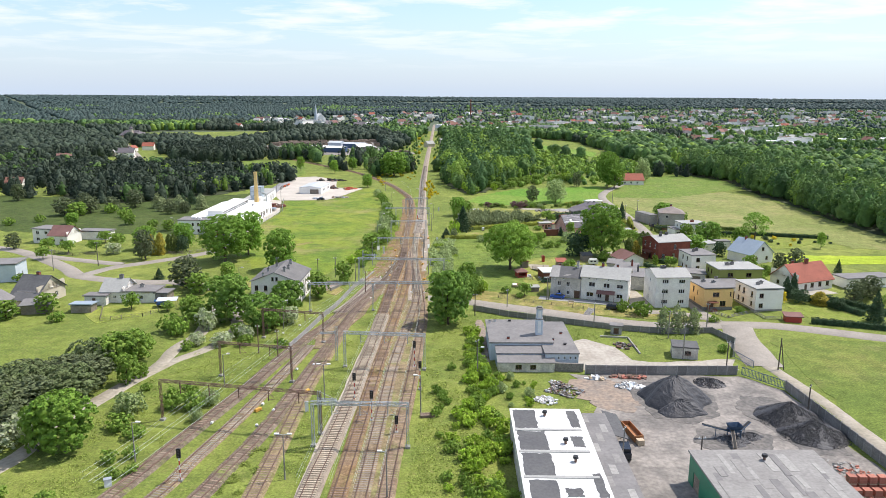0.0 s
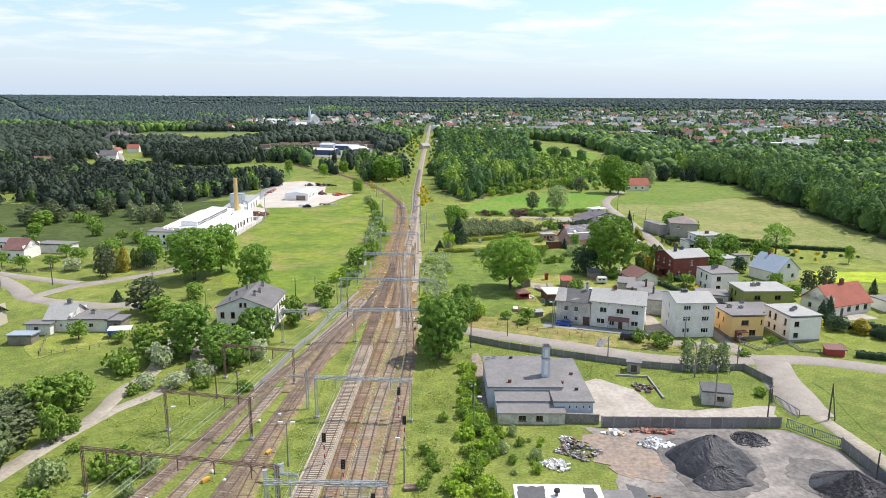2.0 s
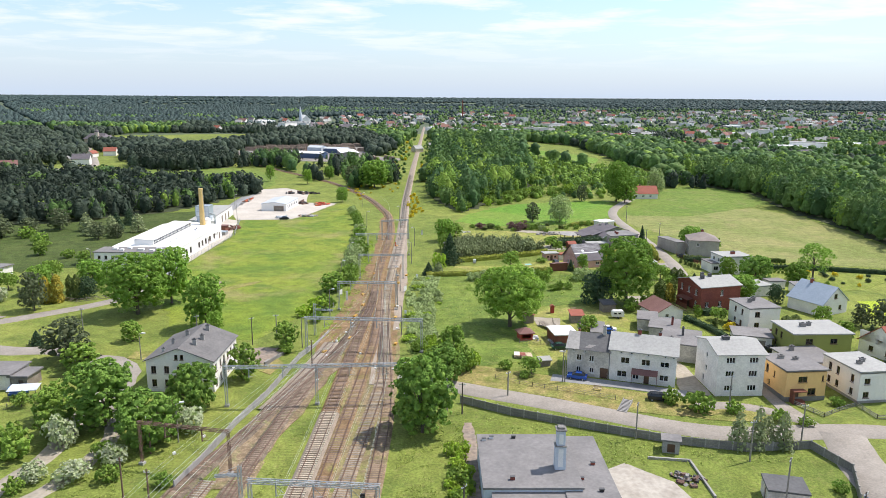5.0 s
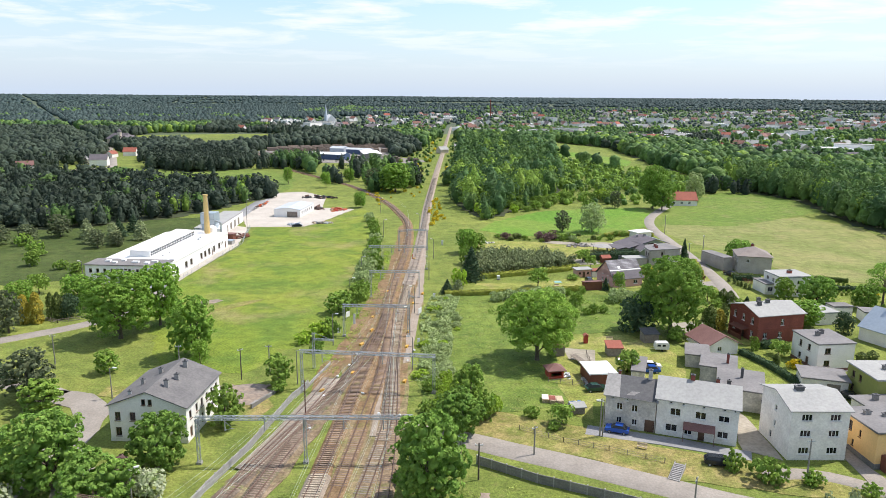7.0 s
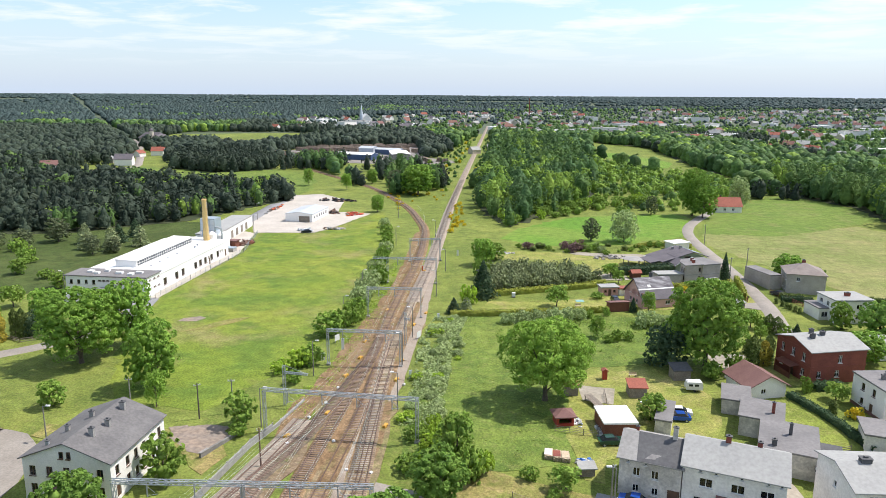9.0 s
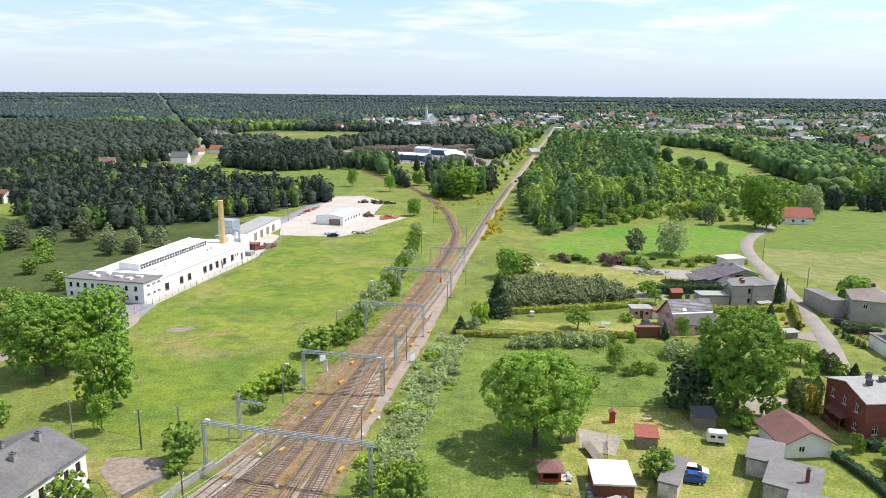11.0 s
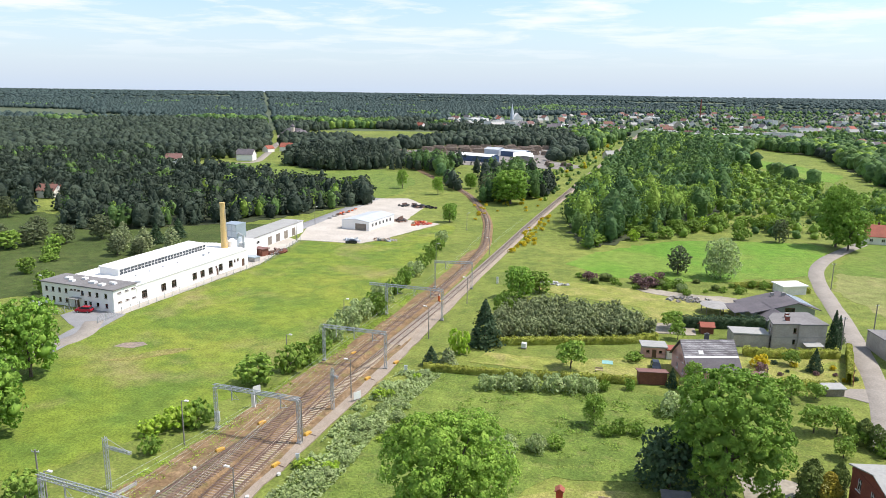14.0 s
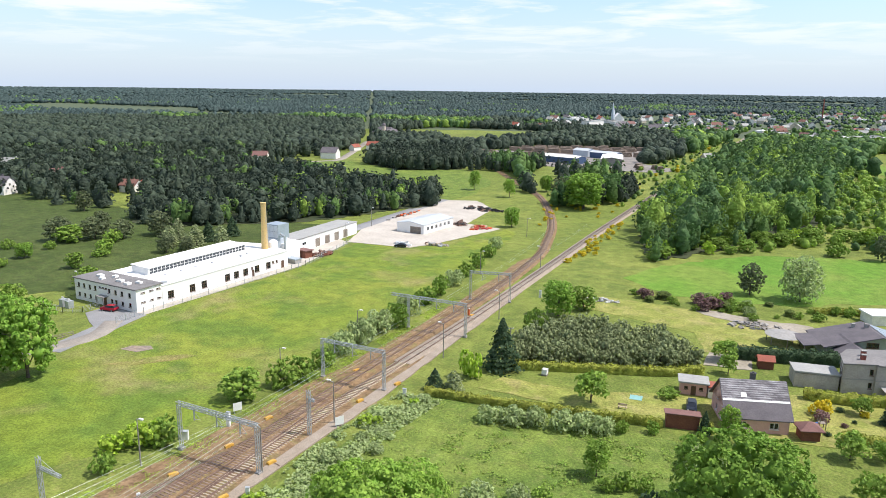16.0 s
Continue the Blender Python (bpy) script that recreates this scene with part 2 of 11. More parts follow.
M_WHITE = mat("white_paint", (0.76, 0.76, 0.74), (0.70, 0.70, 0.68), 0.6, 7.0, rough=0.6, bump=0.03, grain=0.06)
M_RED = mat("red_paint", (0.42, 0.045, 0.035), (0.34, 0.04, 0.03), 0.6, 7.0, rough=0.5, bump=0.03, grain=0.12)
M_ORANGE = mat("orange_paint", (0.62, 0.13, 0.03), (0.52, 0.10, 0.03), 0.6, 7.0, rough=0.5, bump=0.03, grain=0.1)
M_YELLOWP = mat("yellow_paint", (0.60, 0.36, 0.06), (0.52, 0.28, 0.05), 0.6, 7.0, rough=0.6, bump=0.03, grain=0.12)
M_BLUE = mat("blue_paint", (0.03, 0.16, 0.50), (0.025, 0.12, 0.40), 0.6, 7.0, rough=0.4, bump=0.02, grain=0.08)
M_CARBLUE = mat("blue_car_paint", (0.02, 0.09, 0.42), (0.02, 0.08, 0.36), 0.5, 5.0, rough=0.2, metal=0.2, bump=0, grain=0.04)
M_CARRED = mat("red_car_paint", (0.45, 0.01, 0.03), (0.40, 0.01, 0.025), 0.5, 5.0, rough=0.2, metal=0.1, bump=0, grain=0.04)
M_CARWHITE = mat("white_car_paint", (0.75, 0.75, 0.74), (0.70, 0.70, 0.69), 0.5, 5.0, rough=0.25, bump=0, grain=0.04)
M_CARDARK = mat("dark_car_paint", (0.02, 0.025, 0.035), (0.03, 0.035, 0.045), 0.5, 5.0, rough=0.2, metal=0.2, bump=0, grain=0.04)
M_CARGREEN = mat("dark_green_car_paint", (0.02, 0.07, 0.05), (0.02, 0.06, 0.045), 0.5, 5.0, rough=0.2, metal=0.2, bump=0, grain=0.04)
M_TYRE = mat("tyre_rubber", (0.02, 0.02, 0.02), (0.03, 0.03, 0.03), 2.0, 12.0)
M_STUCCO = mat("white_stucco", (0.87, 0.84, 0.79), (0.79, 0.76, 0.715), 0.35, 5.0, bump=0.1, grain=0.07)
M_FACTORY = mat("fresh_white_plaster", (0.86, 0.845, 0.82), (0.81, 0.795, 0.77), 0.2, 5.0, bump=0.05, grain=0.03)
M_OLDPLASTER = mat("stained_grey_plaster", (0.66, 0.62, 0.565), (0.40, 0.375, 0.34), 0.5, 3.0, bump=0.15, grain=0.16)
M_GREYPLASTER = mat("light_grey_plaster", (0.82, 0.795, 0.75), (0.69, 0.66, 0.615), 0.4, 3.0, bump=0.12, grain=0.1)
M_BLOCK = mat("raw_grey_blockwork", (0.44, 0.40, 0.36), (0.36, 0.325, 0.29), 0.5, 4.0, bump=0.2, grain=0.14)
M_YELLOWWALL = mat("apricot_plaster", (0.78, 0.52, 0.22), (0.74, 0.48, 0.20), 0.4, 4.0, bump=0.05, grain=0.06)
M_GREENWALL = mat("olive_plaster", (0.28, 0.30, 0.08), (0.25, 0.27, 0.07), 0.4, 4.0, bump=0.05, grain=0.06)
M_PALEGREEN = mat("pale_green_plaster", (0.33, 0.37, 0.30), (0.29, 0.33, 0.27), 0.4, 4.0, bump=0.05, grain=0.06)
M_PINKWALL = mat("pink_plaster", (0.66, 0.40, 0.36), (0.60, 0.35, 0.31), 0.4, 4.0, bump=0.05, grain=0.07)
M_CREAM = mat("cream_plaster", (0.58, 0.52, 0.42), (0.52, 0.46, 0.37), 0.4, 4.0, bump=0.05, grain=0.07)
M_BLUEWALL = mat("pale_blue_cladding", (0.55, 0.60, 0.66), (0.48, 0.53, 0.59), 0.4, 4.0, bump=0.05, grain=0.06)
M_BRICK = mat("red_brick", (0.26, 0.075, 0.05), (0.20, 0.055, 0.04), 0.5, 9.0, bump=0.25, grain=0.25)
M_BRICKNEW = mat("new_red_brick", (0.42, 0.17, 0.12), (0.37, 0.14, 0.10), 0.6, 9.0, bump=0.2, grain=0.15, each=0.2)
M_CHIMNEY = mat("yellow_brick", (0.66, 0.47, 0.20), (0.58, 0.40, 0.165), 0.4, 6.0, bump=0.2, grain=0.15)
M_ROOFGREY = mat("grey_bitumen_roof", (0.215, 0.205, 0.20), (0.165, 0.158, 0.155), 0.22, 2.0, bump=0.05, grain=0.12)
M_ROOFLIGHT = mat("pale_grey_roof", (0.36, 0.36, 0.34), (0.32, 0.32, 0.305), 0.25, 2.0, bump=0.05, grain=0.12)
M_ROOFPATCH = mat("patched_felt_roof", (0.27, 0.26, 0.245), (0.22, 0.21, 0.20), 0.3, 2.0, bump=0.05, grain=0.14)
M_ROOFPATCH2 = mat("faded_felt_roof", (0.33, 0.32, 0.30), (0.28, 0.27, 0.255), 0.3, 2.0, bump=0.05, grain=0.14)
M_ROOFSTATION = mat("weathered_dark_roof", (0.125, 0.12, 0.118), (0.165, 0.158, 0.152), 0.3, 2.5, bump=0.08, grain=0.15)
M_ROOFGB = mat("brown_grey_tile_roof", (0.22, 0.185, 0.165), (0.27, 0.23, 0.205), 0.4, 4.0, bump=0.2, grain=0.15)
M_ROOFDARK = mat("dark_bitumen_roof", (0.085, 0.085, 0.09), (0.11, 0.11, 0.11), 0.2, 2.0, bump=0.1, grain=0.15)
M_ROOFBLUE = mat("blue_grey_sheet_roof", (0.36, 0.42, 0.48), (0.32, 0.38, 0.44), 0.2, 2.0, rough=0.45, metal=0.2, bump=0.05, grain=0.06)
M_ROOFWHITE = mat("white_membrane_roof", (0.82, 0.82, 0.80), (0.76, 0.76, 0.74), 0.25, 3.0, bump=0.05, grain=0.05)
M_ROOFBROWN = mat("brown_tile_roof", (0.17, 0.085, 0.075), (0.21, 0.11, 0.095), 0.4, 5.0, bump=0.25, grain=0.15)
M_ROOFRED = mat("red_tile_roof", (0.33, 0.10, 0.065), (0.27, 0.085, 0.055), 0.4, 5.0, bump=0.25, grain=0.2)
M_ROOFTILE = mat("dark_grey_tile_roof", (0.105, 0.095, 0.105), (0.14, 0.125, 0.135), 0.4, 5.0, bump=0.25, grain=0.15)
M_TARP = mat("worn_white_coating", (0.72, 0.72, 0.70), (0.62, 0.62, 0.60), 0.4, 3.0, bump=0.05, grain=0.1)
M_WOOD = mat("grey_boards", (0.20, 0.165, 0.13), (0.27, 0.235, 0.195), 0.8, 6.0, bump=0.2, grain=0.22, each=0.15)
M_BROWNWOOD = mat("brown_boards", (0.16, 0.055, 0.035), (0.20, 0.075, 0.045), 0.8, 6.0, bump=0.2, grain=0.2)
M_PALLET = mat("pale_timber", (0.50, 0.40, 0.28), (0.42, 0.33, 0.23), 0.8, 6.0, bump=0.2, grain=0.2, each=0.15)
M_LOGS = mat("stacked_timber", (0.27, 0.21, 0.16), (0.19, 0.145, 0.11), 0.2, 2.0, grain=0.3)
M_CONC = mat("grey_concrete", (0.34, 0.33, 0.31), (0.27, 0.26, 0.245), 0.4, 5.0, bump=0.15, grain=0.15, each=0.08)
M_CONCDARK = mat("weathered_concrete_panel", (0.19, 0.18, 0.17), (0.25, 0.24, 0.225), 0.5, 5.0, bump=0.15, grain=0.18, each=0.15)
M_STONE = mat("rubble_stone", (0.17, 0.155, 0.14), (0.27, 0.25, 0.225), 1.6, 5.0, bump=0.5, grain=0.3)
M_COAL = mat("coal_heap", (0.035, 0.035, 0.04), (0.06, 0.06, 0.066), 0.7, 5.0, rough=0.6, bump=0.7, grain=0.35)
M_LUMP = mat("coal_lumps", (0.020, 0.021, 0.024), (0.045, 0.045, 0.05), 2.0, 9.0, rough=0.5, bump=0.3, grain=0.3)
M_GATE = mat("blue_grey_gate", (0.045, 0.085, 0.17), (0.06, 0.10, 0.19), 0.7, 7.0, rough=0.5, grain=0.1)
M_GREENSHEET = mat("green_sheet_wall", (0.02, 0.22, 0.12), (0.02, 0.18, 0.10), 0.5, 6.0, rough=0.5, grain=0.1)
M_FRAMEW = mat("white_window_frame", (0.72, 0.72, 0.70), (0.68, 0.68, 0.66), 1.0, 9.0, rough=0.5, bump=0, grain=0.04)
M_FRAMEB = mat("brown_window_frame", (0.10, 0.055, 0.035), (0.13, 0.07, 0.045), 1.0, 9.0, rough=0.5, bump=0, grain=0.06)
M_BARK = mat("bark", (0.09, 0.07, 0.05), (0.14, 0.11, 0.085), 0.7, 6.0, bump=0.5)
M_SOIL = mat("dug_soil", (0.16, 0.115, 0.075), (0.22, 0.165, 0.115), 0.5, 3.0, bump=0.3, grain=0.25)
M_PLASTIC = mat("bright_plastic_litter", (0.62, 0.62, 0.60), (0.30, 0.33, 0.38), 1.4, 5.0, rough=0.5, grain=0.3)
M_TURQ = mat("turquoise_canvas", (0.20, 0.40, 0.38), (0.24, 0.44, 0.41), 0.8, 5.0, bump=0.03, grain=0.1)
M_WORNTILE = mat("worn_pale_tiles", (0.12, 0.11, 0.12), (0.40, 0.39, 0.40), 0.5, 5.0, bump=0.2, grain=0.2, stretch=(0.35, 2.2, 2.2))

M_GLASS = bpy.data.materials.new("window_glass")
M_GLASS.use_nodes = True
_b = M_GLASS.node_tree.nodes["Principled BSDF"]
_b.inputs["Base Color"].default_value = (0.06, 0.07, 0.08, 1)
_b.inputs["Specular IOR Level"].default_value = 0.35
_b.inputs["Roughness"].default_value = 0.03
_b.inputs["Transmission Weight"].default_value = 0.75

L_MAPLE = leaf("maple_leaves", (0.195, 0.335, 0.052), (0.315, 0.465, 0.082), 0.7, thin=0.36)
L_OAK = leaf("oak_leaves", (0.165, 0.305, 0.048), (0.27, 0.42, 0.07), 0.5)
L_CHEST = leaf("chestnut_leaves", (0.15, 0.275, 0.052), (0.25, 0.385, 0.075), 0.5)
L_PINE = leaf("pine_needles", (0.225, 0.270, 0.130), (0.32, 0.365, 0.18), 0.4)
L_PINEDARK = leaf("dark_pine_needles", (0.125, 0.155, 0.08), (0.19, 0.225, 0.112), 0.4)
L_HEDGE = leaf("hedge_leaves", (0.30, 0.34, 0.065), (0.42, 0.44, 0.09), 0.6)
L_THICKET = leaf("thicket_leaves", (0.15, 0.195, 0.085), (0.215, 0.265, 0.115), 0.35)
L_SPRUCE = leaf("spruce_needles", (0.055, 0.10, 0.05), (0.09, 0.14, 0.07), 0.5)
L_THUJA = leaf("thuja_scales", (0.11, 0.16, 0.045), (0.17, 0.22, 0.06), 0.6)
L_GOLD = leaf("golden_thuja_scales", (0.36, 0.30, 0.045), (0.45, 0.38, 0.06), 0.6)
L_BUSH = leaf("shrub_leaves", (0.19, 0.31, 0.055), (0.28, 0.40, 0.075), 0.4)
L_YBUSH = leaf("yellow_green_leaves", (0.306, 0.450, 0.054), (0.396, 0.540, 0.072), 0.4)
L_GREYB = leaf("grey_green_leaves", (0.29, 0.375, 0.145), (0.40, 0.48, 0.22), 0.5)
L_WHITEB = leaf("white_blossom", (0.600, 0.630, 0.450), (0.225, 0.300, 0.105), 0.9)
L_PURPLE = leaf("copper_leaves", (0.180, 0.108, 0.108), (0.252, 0.162, 0.144), 0.6)
L_YFLOWER = leaf("yellow_blossom", (0.650, 0.494, 0.026), (0.546, 0.468, 0.039), 0.9)
L_TUFT = leaf("grass_blades", (0.225, 0.295, 0.058), (0.315, 0.375, 0.088), 0.25, 1.6)
L_FOREST_D = leaf("mixed_forest_leaves", (0.105, 0.198, 0.060), (0.170, 0.268, 0.078), 0.03, 0.55, 0, island=0.22, relief=1.0)
# both pine tones hold some cloud shade in their dark colour
L_FOREST_P = leaf("cloud_dimmed_needles", (0.036, 0.054, 0.038), (0.054, 0.074, 0.049), 0.02, 0.6, 0, island=0.22, thin=0.1, relief=1.0)
L_FOREST_Q = leaf("cloud_dimmed_needles_pale", (0.050, 0.072, 0.048), (0.072, 0.096, 0.062), 0.02, 0.6, 0, island=0.22, thin=0.1, relief=1.0)
L_FOREST_M = leaf("alder_forest_leaves", (0.078, 0.152, 0.058), (0.12, 0.205, 0.070), 0.03, 0.55, 0, island=0.22, relief=1.0)
M_ROOFMUTED = mat("muted_red_roof", (0.24, 0.115, 0.085), (0.19, 0.095, 0.075), 0.3, 3.0, bump=0.1, grain=0.15)
M_MEADOW = meadow("tall_green_meadow", ((0.142, 0.205, 0.040), (0.188, 0.243, 0.050), (0.104, 0.162, 0.033), (0.226, 0.234, 0.080)), (0.03, 0.14, 0.5), 0.6)
L_FOREST_L = leaf("young_wood_leaves", (0.21, 0.34, 0.062), (0.32, 0.45, 0.085), 0.04, 0.6, 0, island=0.22, relief=1.0)
# bluish tint puts distance haze into the far forest's colour
L_FOREST_F = leaf("haze_tinted_needles", (0.043, 0.069, 0.066), (0.065, 0.096, 0.087), 0.006, 0.12, 0, island=0.22, thin=0.1, relief=2.5)


# ---- building helpers ----
class Bm:
    """A growing mesh of boxes, prisms and tubes."""

    def __init__(self):
        self.v, self.f = [], []

    def add(self, verts, faces):
        k = len(self.v)
        self.v += [tuple(p) for p in verts]
        self.f += [tuple(i + k for i in f) for f in faces]
        return self

    def box(self, x0, y0, z0, x1, y1, z1, m=None):
        vs = [Vector(p) for p in ((x0, y0, z0), (x1, y0, z0), (x1, y1, z0), (x0, y1, z0), (x0, y0, z1), (x1, y0, z1), (x1, y1, z1), (x0, y1, z1))]
        if m is not None:
            vs = [m @ p for p in vs]
        return self.add(vs, ((3, 2, 1, 0), (4, 5, 6, 7), (0, 1, 5, 4), (1, 2, 6, 5), (2, 3, 7, 6), (3, 0, 4, 7)))

    def bar(self, a, b, w, h=None):
        """A square bar from a to b."""
        a, b = Vector(a), Vector(b)
        d = b - a
        if d.length < 1e-6:
            return self
        m = Matrix.Translation(a) @ d.to_track_quat("Z", "Y").to_matrix().to_4x4()
        h = h or w
        return self.box(-w / 2, -h / 2, 0, w / 2, h / 2, d.length, m)

    def tube(self, a, b, r0, r1=None, n=8):
        a, b = Vector(a), Vector(b)
        r1 = r0 if r1 is None else r1
        m = (b - a).to_track_quat("Z", "Y").to_matrix()
        vs = [a + m @ Vector((r0 * math.cos(2 * math.pi * i / n), r0 * math.sin(2 * math.pi * i / n), 0)) for i in range(n)]
        vs += [b + m @ Vector((r1 * math.cos(2 * math.pi * i / n), r1 * math.sin(2 * math.pi * i / n), 0)) for i in range(n)]
        fs = [(i, (i + 1) % n, n + (i + 1) % n, n + i) for i in range(n)] + [tuple(range(n - 1, -1, -1)), tuple(range(n, 2 * n))]
        return self.add(vs, fs)

    def prism(self, poly, z0, z1):
        n = len(poly)
        if sum(poly[i][0] * poly[(i + 1) % n][1] - poly[(i + 1) % n][0] * poly[i][1] for i in range(n)) < 0:
            poly = poly[::-1]
        vs = [(p[0], p[1], z0) for p in poly] + [(p[0], p[1], z1) for p in poly]
        return self.add(vs, [tuple(range(n - 1, -1, -1)), tuple(range(n, 2 * n))] + [(i, (i + 1) % n, n + (i + 1) % n, n + i) for i in range(n)])

    def slab(self, corners, thick):
        """A plate under four or more top corners."""
        n = len(corners)
        top = [Vector(c) for c in corners]
        vs = top + [p - Vector((0, 0, thick)) for p in top]
        return self.add(vs, [tuple(range(n)), tuple(range(2 * n - 1, n - 1, -1))] + [(i + n, (i + 1) % n + n, (i + 1) % n, i) for i in range(n)])

    def data(self, name, material):
        me = bpy.data.meshes.new(name)
        me.from_pydata(self.v, [], self.f)
        for m in material if isinstance(material, (list, tuple)) else (material,):
            me.materials.append(m)
        me.update()
        return me


def part(name, bm, material, parent, label="", m=None):
    ob = new(name, bm.data(name, material) if isinstance(bm, Bm) else bm)
    ob.parent = parent
    if m is not None:
        ob.matrix_basis = m
    return tagged(ob, label)


def thing(name, m, label, category, group="", kind=""):
    ob = new(name)
    ob.empty_display_size = 0.2
    ob.matrix_basis = m
    return tagged(ob, label, category, group, kind)


def solo(name, bm, material, label, category, m=None, group="", kind=""):
    ob = new(name, bm.data(name, material) if isinstance(bm, Bm) else bm)
    if m is not None:
        ob.matrix_basis = m
    return tagged(ob, label, category, group, kind)


def np_mesh(name, V, F, material, index=None):
    """A mesh from arrays: V n x 3, F faces of one size."""
    V, F = np.asarray(V, np.float32), np.asarray(F, np.int32)
    me = bpy.data.meshes.new(name)
    me.vertices.add(len(V))
    me.vertices.foreach_set("co", V.ravel())
    me.loops.add(F.size)
    me.loops.foreach_set("vertex_index", F.ravel())
    me.polygons.add(len(F))
    me.polygons.foreach_set("loop_start", np.arange(0, F.size, F.shape[1], dtype=np.int32))
    for m in material if isinstance(material, (list, tuple)) else (material,):
        me.materials.append(m)
    if index is not None:
        me.polygons.foreach_set("material_index", np.asarray(index, np.int32))
    me.update(calc_edges=True)
    return me


def smooth_line(pts, step=2.0):
    """Points every step metres on a smooth line through pts."""
    P = [np.array(p, float) for p in pts]
    P = [2 * P[0] - P[1]] + P + [2 * P[-1] - P[-2]]
    out = []
    for a, b, c, d in zip(P, P[1:], P[2:], P[3:]):
        n = max(1, int(np.linalg.norm(c - b) / step))
        for i in range(n):
            t = i / n
            out.append(0.5 * (2 * b + (c - a) * t + (2 * a - 5 * b + 4 * c - d) * t * t + (3 * b - a - 3 * c + d) * t ** 3))
    return np.array(out + [P[-2]])


def normals(L):
    d = np.gradient(L, axis=0)
    d /= np.linalg.norm(d, axis=1)[:, None]
    return d, np.stack([-d[:, 1], d[:, 0]], 1)


def strip(L, profile):
    """Sweep a profile of (across, height) along the plan line L; open at its ends and below."""
    _, nn = normals(L)
    k = len(profile)
    V = np.concatenate([np.concatenate([L - nn * a, np.full((len(L), 1), z)], 1)[:, None] for a, z in profile], 1).reshape(-1, 3)
    i = np.arange(len(L) - 1)[:, None] * k + np.arange(k - 1)[None]
    F = np.stack([i, i + 1, i + k + 1, i + k], -1).reshape(-1, 4)
    return V, F


def ribbon(name, pts, width, z, material, label, category, wob=0.0, step=2.0, kind="structure"):
    L = smooth_line(pts, step)
    rs = np.random.RandomState(int(abs(L[0, 0] * 13 + L[0, 1] * 7)) % 9999)
    w = width / 2 + wob * np.convolve(rs.randn(len(L) + 4), np.ones(5) / 5, "valid")
    w2 = width / 2 + wob * np.convolve(rs.randn(len(L) + 4), np.ones(5) / 5, "valid")
    _, nn = normals(L)
    e = 0.15
    cols = [(-(w + e), -0.05), (-w, z), (w2, z), (w2 + e, -0.05)]
    V = np.stack([np.concatenate([L - nn * a[:, None], np.full((len(L), 1), h)], 1) for a, h in cols], 1).reshape(-1, 3)
    i = np.arange(len(L) - 1)[:, None] * 4 + np.arange(3)[None]
    F = np.stack([i, i + 1, i + 5, i + 4], -1).reshape(-1, 4)
    return solo(name, np_mesh(name, V, F, material), None, label, category, kind=kind)


def inside(poly, x, y):
    x, y = np.asarray(x, float), np.asarray(y, float)
    r = np.zeros(x.shape, bool)
    for (x0, y0), (x1, y1) in zip(poly, poly[1:] + poly[:1]):
        c = (y0 > y) != (y1 > y)
        with np.errstate(divide="ignore", invalid="ignore"):
            r ^= c & (x < (x1 - x0) * (y - y0) / (y1 - y0 + 1e-12) + x0)
    return r


def patch(name, poly, z, material, label, category, wob=0.6, step=3.0, kind="structure"):
    """A flat area with an uneven edge."""
    pts = []
    rs = np.random.RandomState(len(name) * 31 + int(abs(poly[0][0] * 3 + poly[0][1])))
    for a, b in zip(poly, poly[1:] + poly[:1]):
        a, b = np.array(a, float), np.array(b, float)
        n = max(1, int(np.linalg.norm(b - a) / step))
        pts += [a + (b - a) * i / n + (rs.randn(2) * wob * 0.5 if i else 0) for i in range(n)]
    bm = Bm().prism([tuple(p) for p in pts], -0.05, z)
    bm.f.pop(0)
    return solo(name, bm, material, label, category, kind=kind)

# ---- ground ----
def rise(x, y):
    """Lifts the land gently towards the far woods to fit the camera's horizon."""
    r = np.hypot(x, y)
    t = np.clip((r - 1300) / 3600, 0, 1)
    return 31.0 * t * t * (3 - 2 * t) + np.where(r > 900, 1.0, 0.0) * 1.5 * np.sin(x * 0.0031) * np.sin(y * 0.0023 + 1)


rings = np.concatenate([np.array([0, 60, 120, 200, 300, 450, 650, 900]), np.linspace(1100, 4960, 26)])
spokes = 96
ang = np.linspace(0, 2 * np.pi, spokes, endpoint=False)
GX, GY = rings[1:, None] * np.cos(ang), rings[1:, None] * np.sin(ang)
GV = np.concatenate([[[0, 0, 0]], np.stack([GX, GY, rise(GX, GY)], -1).reshape(-1, 3)])
GF = []
for i in range(len(rings) - 2):
    for j in range(spokes):
        a, b = 1 + i * spokes + j, 1 + i * spokes + (j + 1) % spokes
        GF += [(a, a + spokes, b + spokes), (a, b + spokes, b)]
GF += [(0, 1 + j, 1 + (j + 1) % spokes) for j in range(spokes)]
GI = [1 if rings[i + 1] >= 1090 else 0 for i in range(len(rings) - 2) for j in range(spokes) for k in range(2)] + [0] * spokes
solo("ground", np_mesh("ground", GV, GF, [M_GRASS, M_FARFLOOR], GI), None, "wide rough green meadow reaching the wooded horizon", "ground", kind="structure")

# lawns, fields and bare areas
patch("lawn_factory", [(-84, 283), (-82, 340), (-88, 374), (-66, 375), (-52, 424), (-46, 420), (-36, 370), (-29, 300), (-31, 240), (-42, 214), (-60, 216), (-76, 246)], 0.034, M_BIGLAWN, "large mown lawn between factory and railway", "lawn", 1.0)
patch("field_crop", [(7, 374), (24, 362), (53, 368), (79, 387), (86, 408), (92, 436), (88, 441), (61, 436), (36, 424), (14, 396)], 0.038, M_CROP, "smooth green field of young crop", "field", 1.5)
